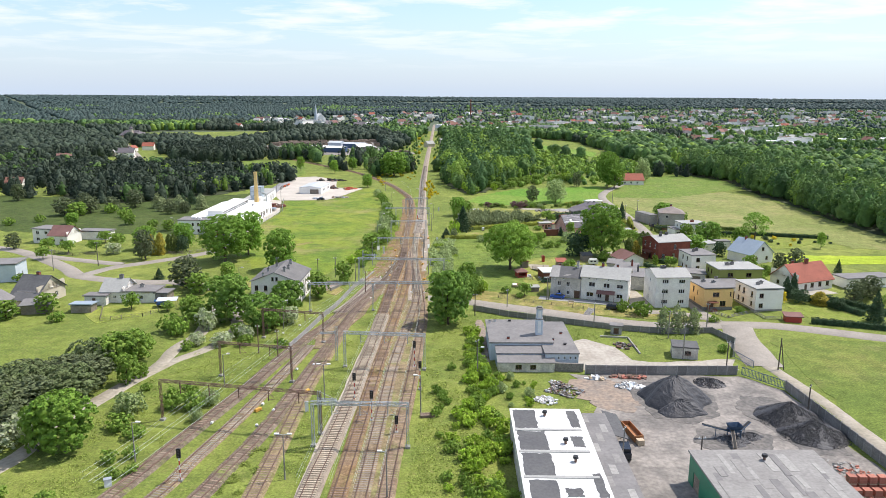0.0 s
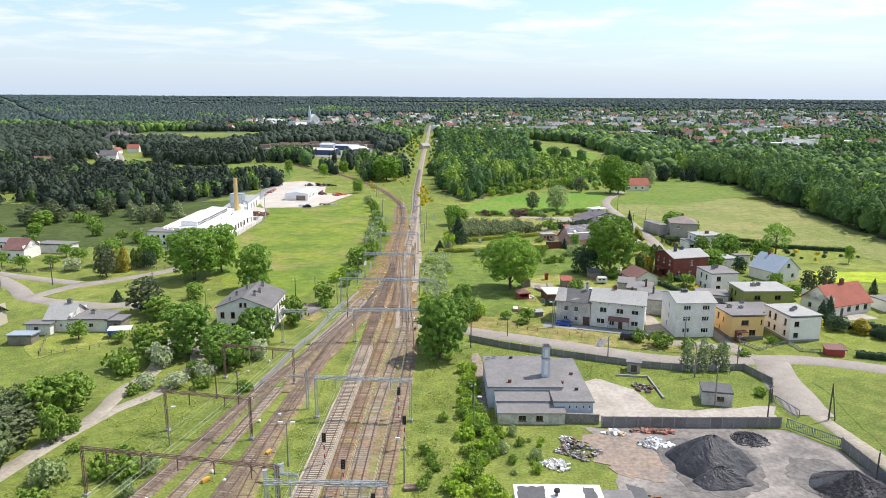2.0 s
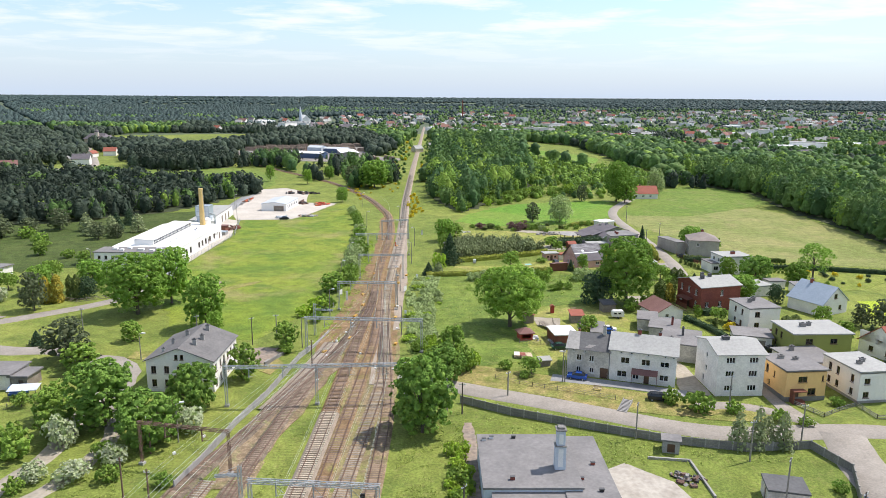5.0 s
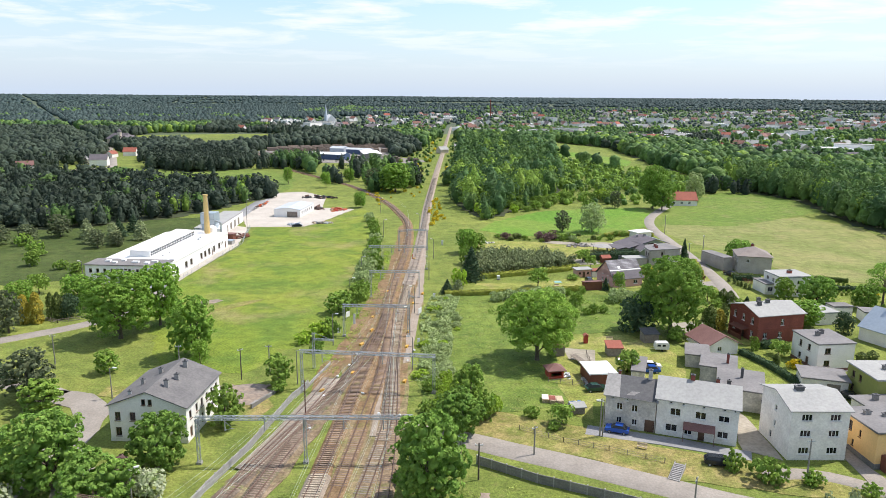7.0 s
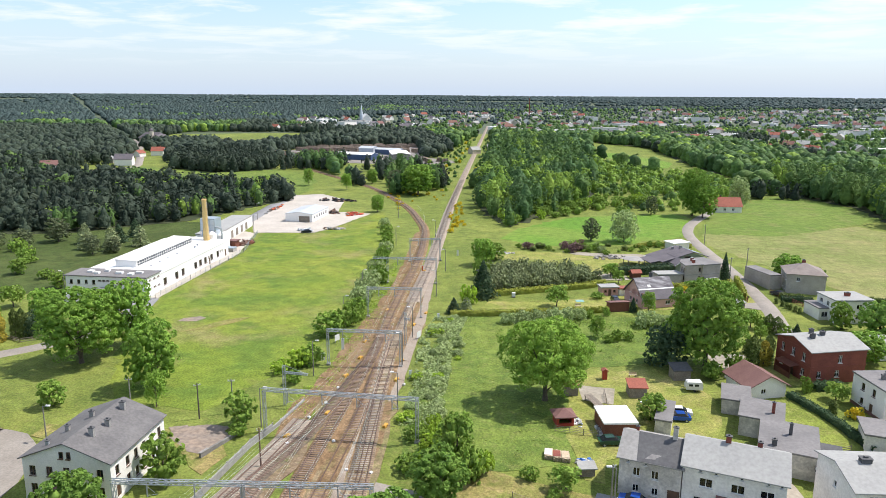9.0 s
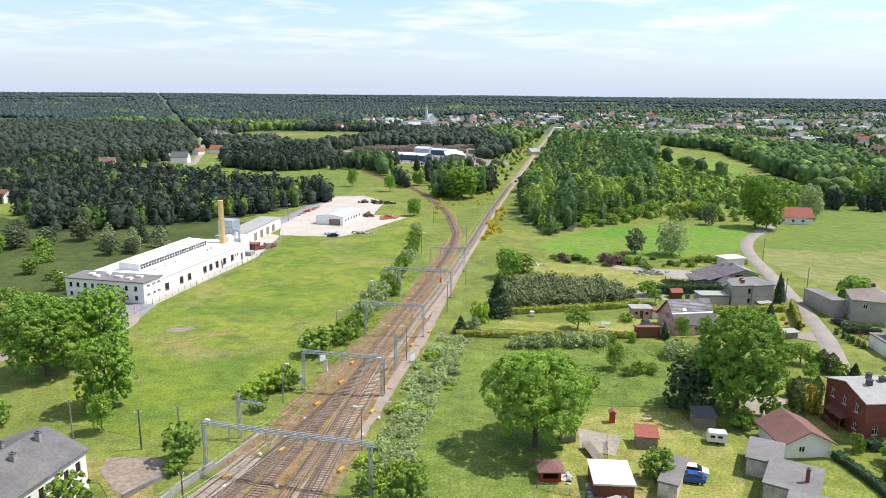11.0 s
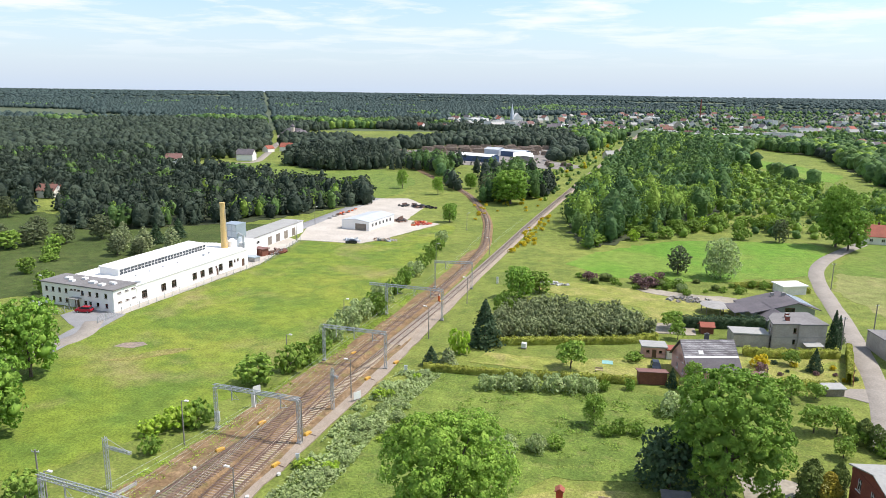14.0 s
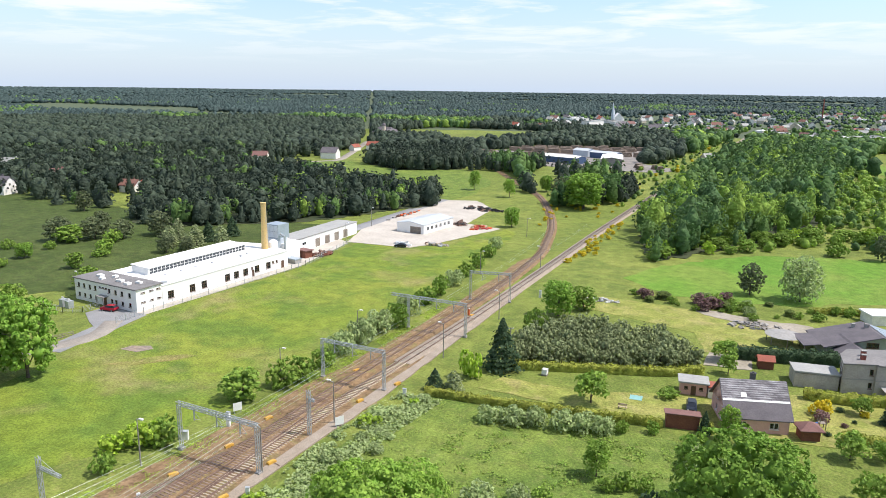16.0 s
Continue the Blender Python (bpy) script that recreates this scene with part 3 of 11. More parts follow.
patch("field_hay", [(84, 372), (100, 330), (112, 300), (150, 290), (150, 262), (178, 258), (173, 320), (173, 396), (160, 420), (120, 400), (90, 395)], 0.042, M_HAY, "pale dry hay field beside the lane", "field", 2.0)
patch("field_meadow", [(88, 396), (101, 393), (118, 393), (134, 402), (158, 421), (178, 436), (182, 470), (165, 520), (140, 492), (124, 470), (106, 450), (97, 422)], 0.056, M_GREENFIELD, "darker green meadow by the wood", "field", 2.0)
patch("field_bright", [(114, 236), (147, 237), (260, 240), (260, 254), (155, 250), (119, 250)], 0.070, M_RAPE, "narrow strip of vivid yellow-green crop", "field", 0.6)
patch("field_east", [(75, 160), (102, 158), (140, 146), (200, 126), (200, 90), (74, 90), (71, 108), (73, 141)], 0.054, M_PASTURE, "mown field beyond the coal yard wall", "field", 0.8)
patch("slope_roadside", [(3, 190.5), (12, 187), (20, 184), (28, 180.3), (36, 177), (50, 174), (62, 172.5), (62, 178), (52, 181.5), (38, 186.5), (26, 193.5), (14, 197), (5, 200)], 0.078, M_DRYSLOPE, "dry grass slope above the road", "slope", 0.8)
patch("garden_lawn_long", [(4, 281), (38, 282.5), (80, 292), (80, 313), (56, 307), (22, 289), (6, 288)], 0.082, M_DRYLAWN, "mown dry garden lawn behind the clipped hedge", "lawn", 0.4)
patch("garden_lawn_upper", [(38, 322), (58, 327), (62, 340), (40, 352), (2, 352), (4, 340), (34, 334)], 0.050, M_DRYLAWN, "dry garden lawn behind the pine grove", "lawn", 0.6)
patch("garden_cottage", [(22, 214), (23.5, 198), (26.5, 197), (27.5, 204), (36, 207.5), (46, 212), (49, 219), (50, 231), (47.5, 238), (42, 243), (30.5, 240.5), (24, 233.5)], 0.056, M_DRYLAWN, "trodden lawn with sheds behind the white houses", "lawn", 0.5)
patch("garden_brick", [(56, 208), (68, 212), (71, 236), (62, 228), (55, 222)], 0.058, M_LAWN, "garden lawn beside the red brick house", "lawn", 0.3)
patch("garden_villas", [(92, 176), (107, 172), (112, 182), (100, 200), (90, 196)], 0.062, M_LAWN, "bright lawn inside clipped hedges", "lawn", 0.3)
patch("garden_left", [(-92, 181), (-80, 186), (-77, 178), (-88, 166), (-95, 174)], 0.066, M_LAWN, "fenced lawn before the grey cottage", "lawn", 0.4)
patch("garden_veg", [(98, 256), (128, 262), (150, 280), (112, 284), (100, 275)], 0.070, M_LAWN, "garden with flower beds and rows", "lawn", 0.5)
patch("meadow_tall", [(-4, 196), (12, 199), (23, 203), (22, 214), (23, 232), (29, 243), (44, 247), (60, 262), (58, 278), (0, 277), (-5, 262), (-6.6, 220)], 0.050, M_MEADOW, "tall bright green meadow behind the houses", "meadow", 0.8)
patch("hen_run", [(25.4, 233), (32.4, 232), (31.2, 224.6), (25.8, 226)], 0.094, M_TRACKDIRT, "bare scratched earth of a hen run", "bare ground", 0.5)
patch("veg_bed", [(27, 213), (33, 215), (33, 219), (27, 217)], 0.098, M_SOIL, "dug vegetable bed with plant rows", "vegetable bed", 0.3)
patch("ground_oak", [(54, 253), (63, 253.5), (64, 247), (60, 241), (55, 244)], 0.104, M_TRACKDIRT, "bare sandy ground under the oak", "bare ground", 0.8)
patch("lawn_brick_yard", [(62.5, 240), (69, 237), (72, 253), (66, 258), (60, 257)], 0.074, M_DRYLAWN, "dry lawn beside the brick house", "lawn", 0.5)
patch("rockery_bare", [(30, 354), (44, 352), (58, 352), (62, 346), (56, 341), (46, 346), (34, 349)], 0.116, M_TRACKDIRT, "bare sandy rockery beds in the upper garden", "bare ground", 1.2)
patch("plot_bare", [(39, 314), (48, 316), (47, 324), (39, 322)], 0.112, M_TRACKDIRT, "bare sandy plot behind the house", "bare ground", 0.4)
# cloud shade on this meadow is put into its colour
patch("meadow_dark", [(-113, 283), (-113, 300), (-106, 345), (-112, 400), (-150, 385), (-200, 380), (-300, 385), (-330, 330), (-250, 300), (-180, 284), (-150, 276), (-128, 278)], 0.046, M_CLOUDMEADOW, "meadow coloured dark for cloud shade, with scattered pines", "meadow", 3.0)
patch("bare_rubble", [(-70, 261.5), (-65.5, 262), (-64, 265), (-66, 266), (-69.5, 264)], 0.060, M_RUSTSOIL, "bare brown patch in the lawn", "bare ground", 0.6)
patch("bare_strip", [(-66, 254), (-60, 257), (-55, 263), (-53, 267), (-56, 266), (-61, 261)], 0.064, M_DRYSLOPE, "dry worn strip in the lawn", "dry grass", 0.8)
# yards and paving
patch("yard_coal", [(24, 137), (58.5, 136.5), (64.5, 129.5), (66, 118), (65, 107), (68, 92), (68, 60), (26, 60), (25, 112), (27, 122)], 0.060, M_YARD, "dusty trodden coal yard", "yard", 0.8)
patch("yard_rust", [(24, 134), (34, 133), (37, 127), (33, 119), (27, 121), (24, 127)], 0.094, M_RUSTSOIL, "reddish bare soil in the coal yard", "bare ground", 1.4, 0.9)
patch("coal_dust_large", [(34, 129), (36, 117), (42, 114.5), (48, 118), (50, 127), (46, 133), (38, 133)], 0.098, M_DUST, "black dust round the coal heap", "bare ground", 0.5, 0.9)
patch("coal_dust_wall", [(52, 121), (55, 112), (57, 104), (64, 104), (64.6, 118), (61, 126), (55, 127)], 0.102, M_DUST, "black dust round the lump coal", "bare ground", 0.5, 0.9)
patch("coal_dust_sorter", [(40, 108), (44, 104), (52, 105), (54, 111), (48, 114), (42, 113)], 0.106, M_DUST, "black dust under the sorter", "bare ground", 0.5, 0.9)
patch("strip_workshop", [(5.6, 137), (8.0, 137), (8.2, 160), (7.6, 172), (6.2, 172), (5.8, 160)], 0.064, M_RUSTSOIL, "bare brown strip beside the workshop", "bare ground", 0.3, 0.8)
patch("yard_workshop", [(27, 139), (60, 140), (61.5, 146), (54, 145), (46, 144), (39, 145), (37, 153), (31, 158.5), (27, 156)], 0.068, M_CONCYARD, "pale broken concrete behind the workshop", "yard", 0.9)
patch("yard_factory", [(-98, 279.8), (-84, 279.8), (-82, 271), (-78.8, 254), (-84, 252.5), (-87.5, 268), (-98, 273.5)], 0.072, M_ASPHALT, "asphalt forecourt of the factory", "yard", 0.2)
patch("strip_factory", [(-88, 279.8), (-84.6, 279.5), (-83.5, 336), (-91, 372), (-104, 380), (-100, 345), (-88, 336)], 0.066, M_PALEYARD, "pale concrete strip along the factory wall", "paving", 0.2)
patch("yard_storage", [(-92, 373), (-68, 376.5), (-63.5, 386), (-54.5, 424.5), (-71, 427.5), (-77, 467), (-94, 485), (-110, 478), (-103, 400)], 0.100, M_PALEYARD, "wide pale concrete storage yard", "yard", 0.4)
ribbon("road_factory", [(-100, 362), (-104, 395), (-107, 440), (-110, 480)], 6.0, 0.128, M_ASPHALT, "grey asphalt drive beside the storage yard", "road", 0.15)
patch("yard_station", [(-82, 203), (-74, 203.5), (-67, 202.2), (-62.6, 198.5), (-59.8, 194.3), (-58.4, 188), (-58.0, 182), (-53.5, 177.6), (-52, 174.4), (-54, 173), (-58.5, 177), (-62.5, 181.5), (-63.5, 186), (-65, 192), (-68, 196), (-76, 198)], 0.084, M_ROAD, "pale asphalt forecourt of the station house", "yard", 0.5)
patch("drive_houses", [(48.8, 187), (54, 184), (54, 196), (52.5, 206), (49.5, 205), (50.5, 196)], 0.098, M_TRACKDIRT, "gravel drive between two houses", "drive", 0.3)
patch("drive_yard", [(24, 191), (36, 188), (49, 183.5), (50, 186.5), (37, 191), (25, 194.5)], 0.102, M_ASPHALT, "dark tarmac strip before the white houses", "drive", 0.4)
patch("drive_villa", [(64, 178), (69, 171.5), (66.6, 182), (65.4, 196), (63.8, 196), (64, 184)], 0.070, M_ROAD, "drive beside the apricot house", "drive", 0.2)
patch("court_olive", [(72, 207), (82, 212), (79, 222), (86, 223), (84, 226), (74, 222)], 0.074, M_CONCYARD, "pale paved court between the houses", "drive", 0.3)
patch("drive_redroof", [(96, 196), (112, 200), (110, 204), (96, 201)], 0.088, M_CONCYARD, "pale paved drive of the red-roofed house", "drive", 0.3)
patch("apron_lane", [(72.5, 290.5), (79, 288), (79.4, 295.6), (76, 294.6)], 0.086, M_ROAD, "pale apron beside the lane", "drive", 0.3)
# roads
ribbon("road_village", [(-14, 193), (2, 188.6), (11, 184.8), (19.5, 181.4), (28, 177.6), (36, 174), (44, 170.6), (53, 168.6), (63, 169.4), (75, 170), (84, 168.2), (102, 161), (140, 147), (220, 120), (300, 95)], 5.2, 0.092, M_ROAD, "pale worn asphalt village road", "road", 0.12)
ribbon("road_junction", [(70.5, 169), (68.5, 160), (67.5, 151), (66.5, 142)], 7.5, 0.116, M_ROAD, "wide pale asphalt approach to the yard gate", "road", 0.5)
ribbon("road_yard_lane", [(67, 144), (68.6, 133), (70, 122), (70.5, 108), (72, 90), (74, 60)], 2.6, 0.090, M_TRACKDIRT, "narrow sandy lane along the yard wall", "lane", 0.25)
ribbon("road_house_lane", [(49, 179.5), (57, 179.8), (63, 177), (67.5, 173)], 3.0, 0.114, M_ROAD, "short drive up to the houses", "lane", 0.2)
ribbon("road_fields", [(77, 268), (79, 281), (80.6, 294), (81.6, 311), (82.0, 330), (82.0, 350), (81.8, 372), (83, 393), (87.5, 411), (97, 432), (106, 449)], 4.4, 0.108, M_ROAD, "pale lane between gardens and fields", "road", 0.15)
ribbon("road_dirt", [(-75, 70), (-71, 90), (-68, 101), (-67.2, 114), (-64.5, 126), (-61.5, 139), (-61.6, 150), (-60, 160), (-62, 174), (-63, 184)], 3.0, 0.092, M_TRACKDIRT, "sandy dirt track through grass", "lane", 0.35)
ribbon("road_dirt_branch", [(-62.5, 133), (-59, 142), (-55.2, 148), (-53, 156), (-53, 166), (-57, 176)], 2.6, 0.070, M_TRACKDIRT, "branch of the sandy dirt track", "lane", 0.3)
ribbon("road_west", [(-240, 278), (-200, 264), (-165, 250.7), (-148, 241), (-126, 222.5), (-115, 211.5), (-95, 205.6), (-84, 206), (-73, 201)], 5.0, 0.084, M_ROAD, "pale asphalt road past the cottages", "road", 0.15)
ribbon("road_drive", [(-116, 212), (-111, 223), (-105, 228.5), (-93, 239.5), (-86, 249), (-82.5, 257), (-82, 265), (-87, 273)], 4.2, 0.098, M_ROAD, "curving asphalt drive to the factory", "road", 0.15)
ribbon("road_loop", [(-149, 242), (-137, 237), (-125, 232.5), (-110, 228)], 4.0, 0.112, M_ROAD, "asphalt link between two roads", "road", 0.15)
ribbon("road_north_west", [(-430, 470), (-350, 524), (-305, 563), (-290, 580), (-279, 594), (-274, 606)], 5.5, 0.096, M_ROAD, "far country road", "road", 0.2)
ribbon("road_forest", [(-272, 600), (-276, 620), (-309, 685), (-353, 766), (-394, 839), (-560, 1090)], 6.0, 0.140, M_ROAD, "far straight road into the forest", "road", 0.3)
patch("field_glade", [(76, 766), (98, 729), (108, 690), (128, 660), (141, 707), (116, 782), (87, 815)], 0.11, M_CROP, "bright green glade behind the wood", "field", 3.0, 10)
patch("field_far_yellow", [(-371, 928), (-298, 1012), (-236, 880), (-252, 780)], 0.312, M_PASTURE, "far olive green field", "field", 4.0, 15)
patch("field_far_green", [(-296, 556), (-272, 612), (-226, 600), (-164, 606), (-140, 590), (-112, 540), (-104, 500), (-108, 452), (-135, 480), (-190, 505), (-250, 525)], 0.056, M_MEADOW, "far green meadow behind the pine wood", "field", 3.0, 10)
patch("yard_sawmill", [(-199, 690), (-212, 761), (-188, 812), (-92, 860), (-66, 720), (-34, 690), (-44, 662), (-100, 660), (-150, 668)], 0.120, M_YARD, "brown yard of a sawmill", "yard", 3.0, 10)


# ---- railway ----
SLEEP_C = Bm().box(-1.25, -0.13, 0, 1.25, 0.13, 0.16).data("sleeper", M_SLEEPER_C)
SLEEP_W = Bm().box(-1.2, -0.13, 0, 1.2, 0.13, 0.15).data("sleeper", M_SLEEPER_W)
SLEEP_G = Bm().box(-1.25, -0.13, 0, 1.25, 0.13, 0.15).data("sleeper", M_SLEEPER_G)


def track(pts, sleeper, ballast, label, half=1.9, top=0.32, near=(85, 265), gap=0.62, sunk=0.0, shoulders=0.4, cap=300, dip=0.1, lift=0.06):
    """Rails on sleepers in a bed of ballast along the plan line."""
    L = smooth_line(pts, 1.5)
    t = thing("railway_track", Matrix(), label, "railway track", "railway tracks")
    z = top - sunk
    part("ballast", np_mesh("ballast", *strip(L, [(-half - shoulders, -0.05), (-half, z), (half, z), (half + shoulders, -0.05)]), ballast), None, t)
    for s in (-1, 1):
        a = s * 0.7525
        part("rail", np_mesh("rail", *strip(L, [(a - 0.08, z + 0.02), (a - 0.045, z + 0.19), (a + 0.045, z + 0.19), (a + 0.08, z + 0.02)]), M_RAIL), None, t)
    step = np.concatenate([[0], np.cumsum(np.linalg.norm(np.diff(L, axis=0), axis=1))])
    at = np.arange(0.3, step[-1], gap)
    X, Y = np.interp(at, step, L[:, 0]), np.interp(at, step, L[:, 1])
    d, _ = normals(L)
    A = np.arctan2(np.interp(at, step, d[:, 1]), np.interp(at, step, d[:, 0])) - np.pi / 2
    base = np.array([v.co[:] for v in sleeper.vertices])
    faces = np.array([p.vertices[:] for p in sleeper.polygons])
    rest, count = [], 0
    for x, y, a in zip(X, Y, A):
        if near[0] < y < near[1] and count < cap:
            ob = new("sleeper", sleeper)
            ob.parent = t
            ob.matrix_basis = pose(x, y, z - dip - lift * ((x * 7.3 + y * 3.1) % 1.0), 0, 0, math.degrees(a))
            count += 1
        elif y < 560:
            rest.append((x, y, a))
    if rest:
        R = np.array(rest)
        c, s = np.cos(R[:, 2]), np.sin(R[:, 2])
        V = np.stack([R[:, :1] + c[:, None] * base[:, 0] - s[:, None] * base[:, 1], R[:, 1:2] + s[:, None] * base[:, 0] + c[:, None] * base[:, 1], np.broadcast_to(base[:, 2] + z - dip, (len(R), len(base)))], -1).reshape(-1, 3)
        F = (faces[None] + np.arange(len(R))[:, None, None] * len(base)).reshape(-1, 4)
        ob = part("sleepers", np_mesh("sleepers", V, F, sleeper.materials[0]), None, t)
        tagged(ob, kind="stuff")
    return t


T1 = [(-20.9, 50), (-20.4, 90), (-19.8, 104), (-19.1, 120), (-18.7, 136), (-18.2, 153), (-17.9, 175), (-17.8, 200), (-17.6, 219), (-17.3, 240), (-17.6, 255)]
TCV = [(-17.3, 240), (-17.6, 255), (-18.4, 270), (-18.9, 290), (-19.2, 315), (-19.8, 335), (-21.2, 358), (-24.5, 388), (-29.5, 409), (-38.5, 440), (-53, 476), (-70, 511), (-90, 542), (-117, 580), (-156, 637), (-200, 690)]
T2 = [(-16.4, 50), (-16.0, 90), (-15.7, 115), (-15.5, 136), (-15.0, 157), (-14.4, 180), (-14.0, 200), (-13.8, 215), (-14.6, 232), (-15.9, 248), (-17.3, 264)]
T3 = [(-13.0, 50), (-12.7, 95), (-12.5, 120), (-12.3, 140), (-11.2, 163), (-10.2, 180), (-9.9, 192), (-10.6, 203), (-12.2, 224), (-13.4, 243), (-14.2, 262), (-14.5, 284)]
TST = [(-14.2, 262), (-14.5, 284), (-14.6, 310), (-15.0, 330), (-15.9, 360), (-17.0, 391), (-18.9, 440), (-20.6, 509), (-23, 620), (-28, 900), (-36, 1330)]
T4 = [(-9.6, 50), (-9.4, 90), (-9.1, 105), (-8.5, 120), (-8.0, 140), (-7.7, 160), (-7.9, 178), (-9.4, 198), (-11.6, 220), (-12.9, 238)]
TML = [(-60, 44), (-48.2, 90), (-45.3, 103), (-42.6, 115), (-39.4, 129.5), (-37.0, 143), (-34.2, 156), (-31.1, 166), (-28.8, 176), (-25.6, 189), (-22.6, 200), (-20.6, 210.5), (-19.3, 222), (-17.8, 240)]
TLA = [(-29.4, 176), (-26.9, 187.5), (-25.4, 196.5), (-24.1, 205), (-23.3, 212)]
TL2 = [(-54, 50), (-42.2, 89), (-40.4, 99), (-37.4, 115), (-34.9, 132), (-33.5, 142), (-32.2, 152)]
TL3 = [(-46, 50), (-36, 89), (-34.4, 97), (-32.7, 105), (-31.2, 115), (-29.8, 129), (-28.2, 148), (-26.9, 163), (-25.4, 178), (-23.4, 192)]
TL4 = [(-28.5, 50), (-28.1, 90), (-28.0, 105), (-28.1, 120), (-28.1, 131), (-27.6, 143), (-26.9, 158)]
# rusty and brown beds between the tracks
patch("bed_brown", [(-11, 60), (-15, 60), (-15.5, 110), (-15.5, 150), (-16, 175), (-20, 208), (-23.5, 222), (-22.5, 245), (-22, 280), (-23.5, 330), (-27, 380), (-24, 388), (-19.5, 345), (-17, 320), (-12.5, 290), (-9, 262), (-9.5, 240), (-7.2, 205), (-6.4, 170), (-8.2, 130), (-8.6, 100), (-9.4, 60)], 0.150, M_WEEDY, "weedy brown gravel between the tracks", "track bed", 0.7, 4)
patch("bed_left", [(-33.5, 160), (-28, 182), (-22, 208), (-19.5, 214), (-19, 205), (-22, 184), (-25, 166), (-28, 150), (-31, 150)], 0.128, M_BALLAST, "weedy brown gravel where the sidings join", "track bed", 0.9, 4)
patch("bed_old_siding", [(-26, 205), (-22.5, 212), (-21.5, 240), (-21.5, 262), (-24, 262), (-24.8, 236), (-27, 214)], 0.172, M_BALLAST_RUST, "brown bed of a lifted siding", "track bed", 0.7, 4)
patch("path_pale", [(-9.9, 221), (-10.9, 243), (-11.2, 262), (-12.2, 290), (-13.4, 318), (-14.0, 345), (-13.0, 345), (-10.8, 300), (-8.9, 268), (-8.9, 246), (-8.3, 222)], 0.200, M_BALLAST_PALE, "pale gravel shoulder beside the straight track", "track bed", 0.3, 4)
patch("path_mid", [(-12.3, 188), (-11.2, 188), (-12.9, 214), (-13.6, 214)], 0.244, M_BALLAST_PALE, "pale gravel between two tracks", "track bed", 0.2, 4)
patch("bed_rust_north", [(-20, 208), (-23, 222), (-24.6, 240), (-24.4, 262), (-23, 290), (-24, 330), (-27, 380), (-24, 388), (-19.5, 345), (-17, 320), (-12.5, 290), (-9.6, 262), (-9.8, 240), (-8.0, 205), (-9.5, 196), (-17, 196)], 0.176, M_BALLAST_RUST, "rusty brown gravel where the lines merge", "track bed", 0.6, 4)
patch("verge_dry", [(-66, 201.5), (-55, 200.6), (-41, 200.6), (-33, 193), (-31.5, 199), (-36, 205), (-50, 206.5), (-66, 206)], 0.088, M_DRYSLOPE, "dry yellowish bank behind the station", "bank", 0.6)
track(T1[:7], SLEEP_C, M_BALLAST_NEW, "main track with pale concrete sleepers on brown ballast", half=1.5, top=0.42, cap=160, dip=0.06, lift=0.0)
track(T1[6:], SLEEP_W, M_BALLAST_RUST, "rusty main track on dark timber sleepers by the junction", half=1.4, top=0.41, cap=120, dip=0.06, lift=0.02)
patch("shoulder_pale", [(-22.6, 60), (-21.9, 104), (-21.0, 124), (-20.5, 140), (-20.0, 152), (-19.7, 152), (-20.0, 140), (-20.3, 124), (-21.0, 104), (-21.5, 60)], 0.224, M_PALEGRIT, "pale gravel shoulder beside the main track", "track bed", 0.15, 4)
track(TCV[1:], SLEEP_W, M_BALLAST_RUST, "curving rusty main track on dark sleepers", half=1.7, top=0.40, near=(255, 420), cap=120)
track(TST[1:], SLEEP_G, M_BALLAST_PALE, "straight single track on pale ballast running to the horizon", half=1.8, top=0.36, near=(284, 440), cap=120)
track(T2, SLEEP_W, M_BALLAST_RUST, "rusty track on dark timber sleepers", half=1.2, top=0.285, dip=0.105, cap=200)
track(T3[:9], SLEEP_G, M_BALLAST, "brown track on grey worn sleepers among weeds", half=1.2, top=0.26, cap=180)
track(T3[8:], SLEEP_C, M_BALLAST_RUST, "rusty track with pale concrete sleepers by the junction", half=1.2, top=0.265, dip=0.06, cap=95)
track(T4, SLEEP_W, M_BALLAST, "outer track on dark timber sleepers", half=1.2, top=0.225, dip=0.115, cap=150)
track(TML, SLEEP_W, M_BALLAST_DARK, "curving track on dark timber sleepers", half=1.35, top=0.3, cap=150)
track(TLA, SLEEP_G, M_BALLAST_PALE, "short siding on grey sleepers by the wall", half=1.7)
track(TL2, SLEEP_G, M_BALLAST, "overgrown siding with pale sleepers in grass", half=1.2, top=0.16, shoulders=0.2, cap=90)
track(TL3, SLEEP_W, M_BALLAST_DARK, "siding on dark timber sleepers", half=1.3, top=0.24, cap=120)
track(TL4, SLEEP_W, M_WEEDY, "weedy siding on dark timber sleepers", half=1.3, top=0.22, cap=120)

# ---- houses ----
WIN = {}


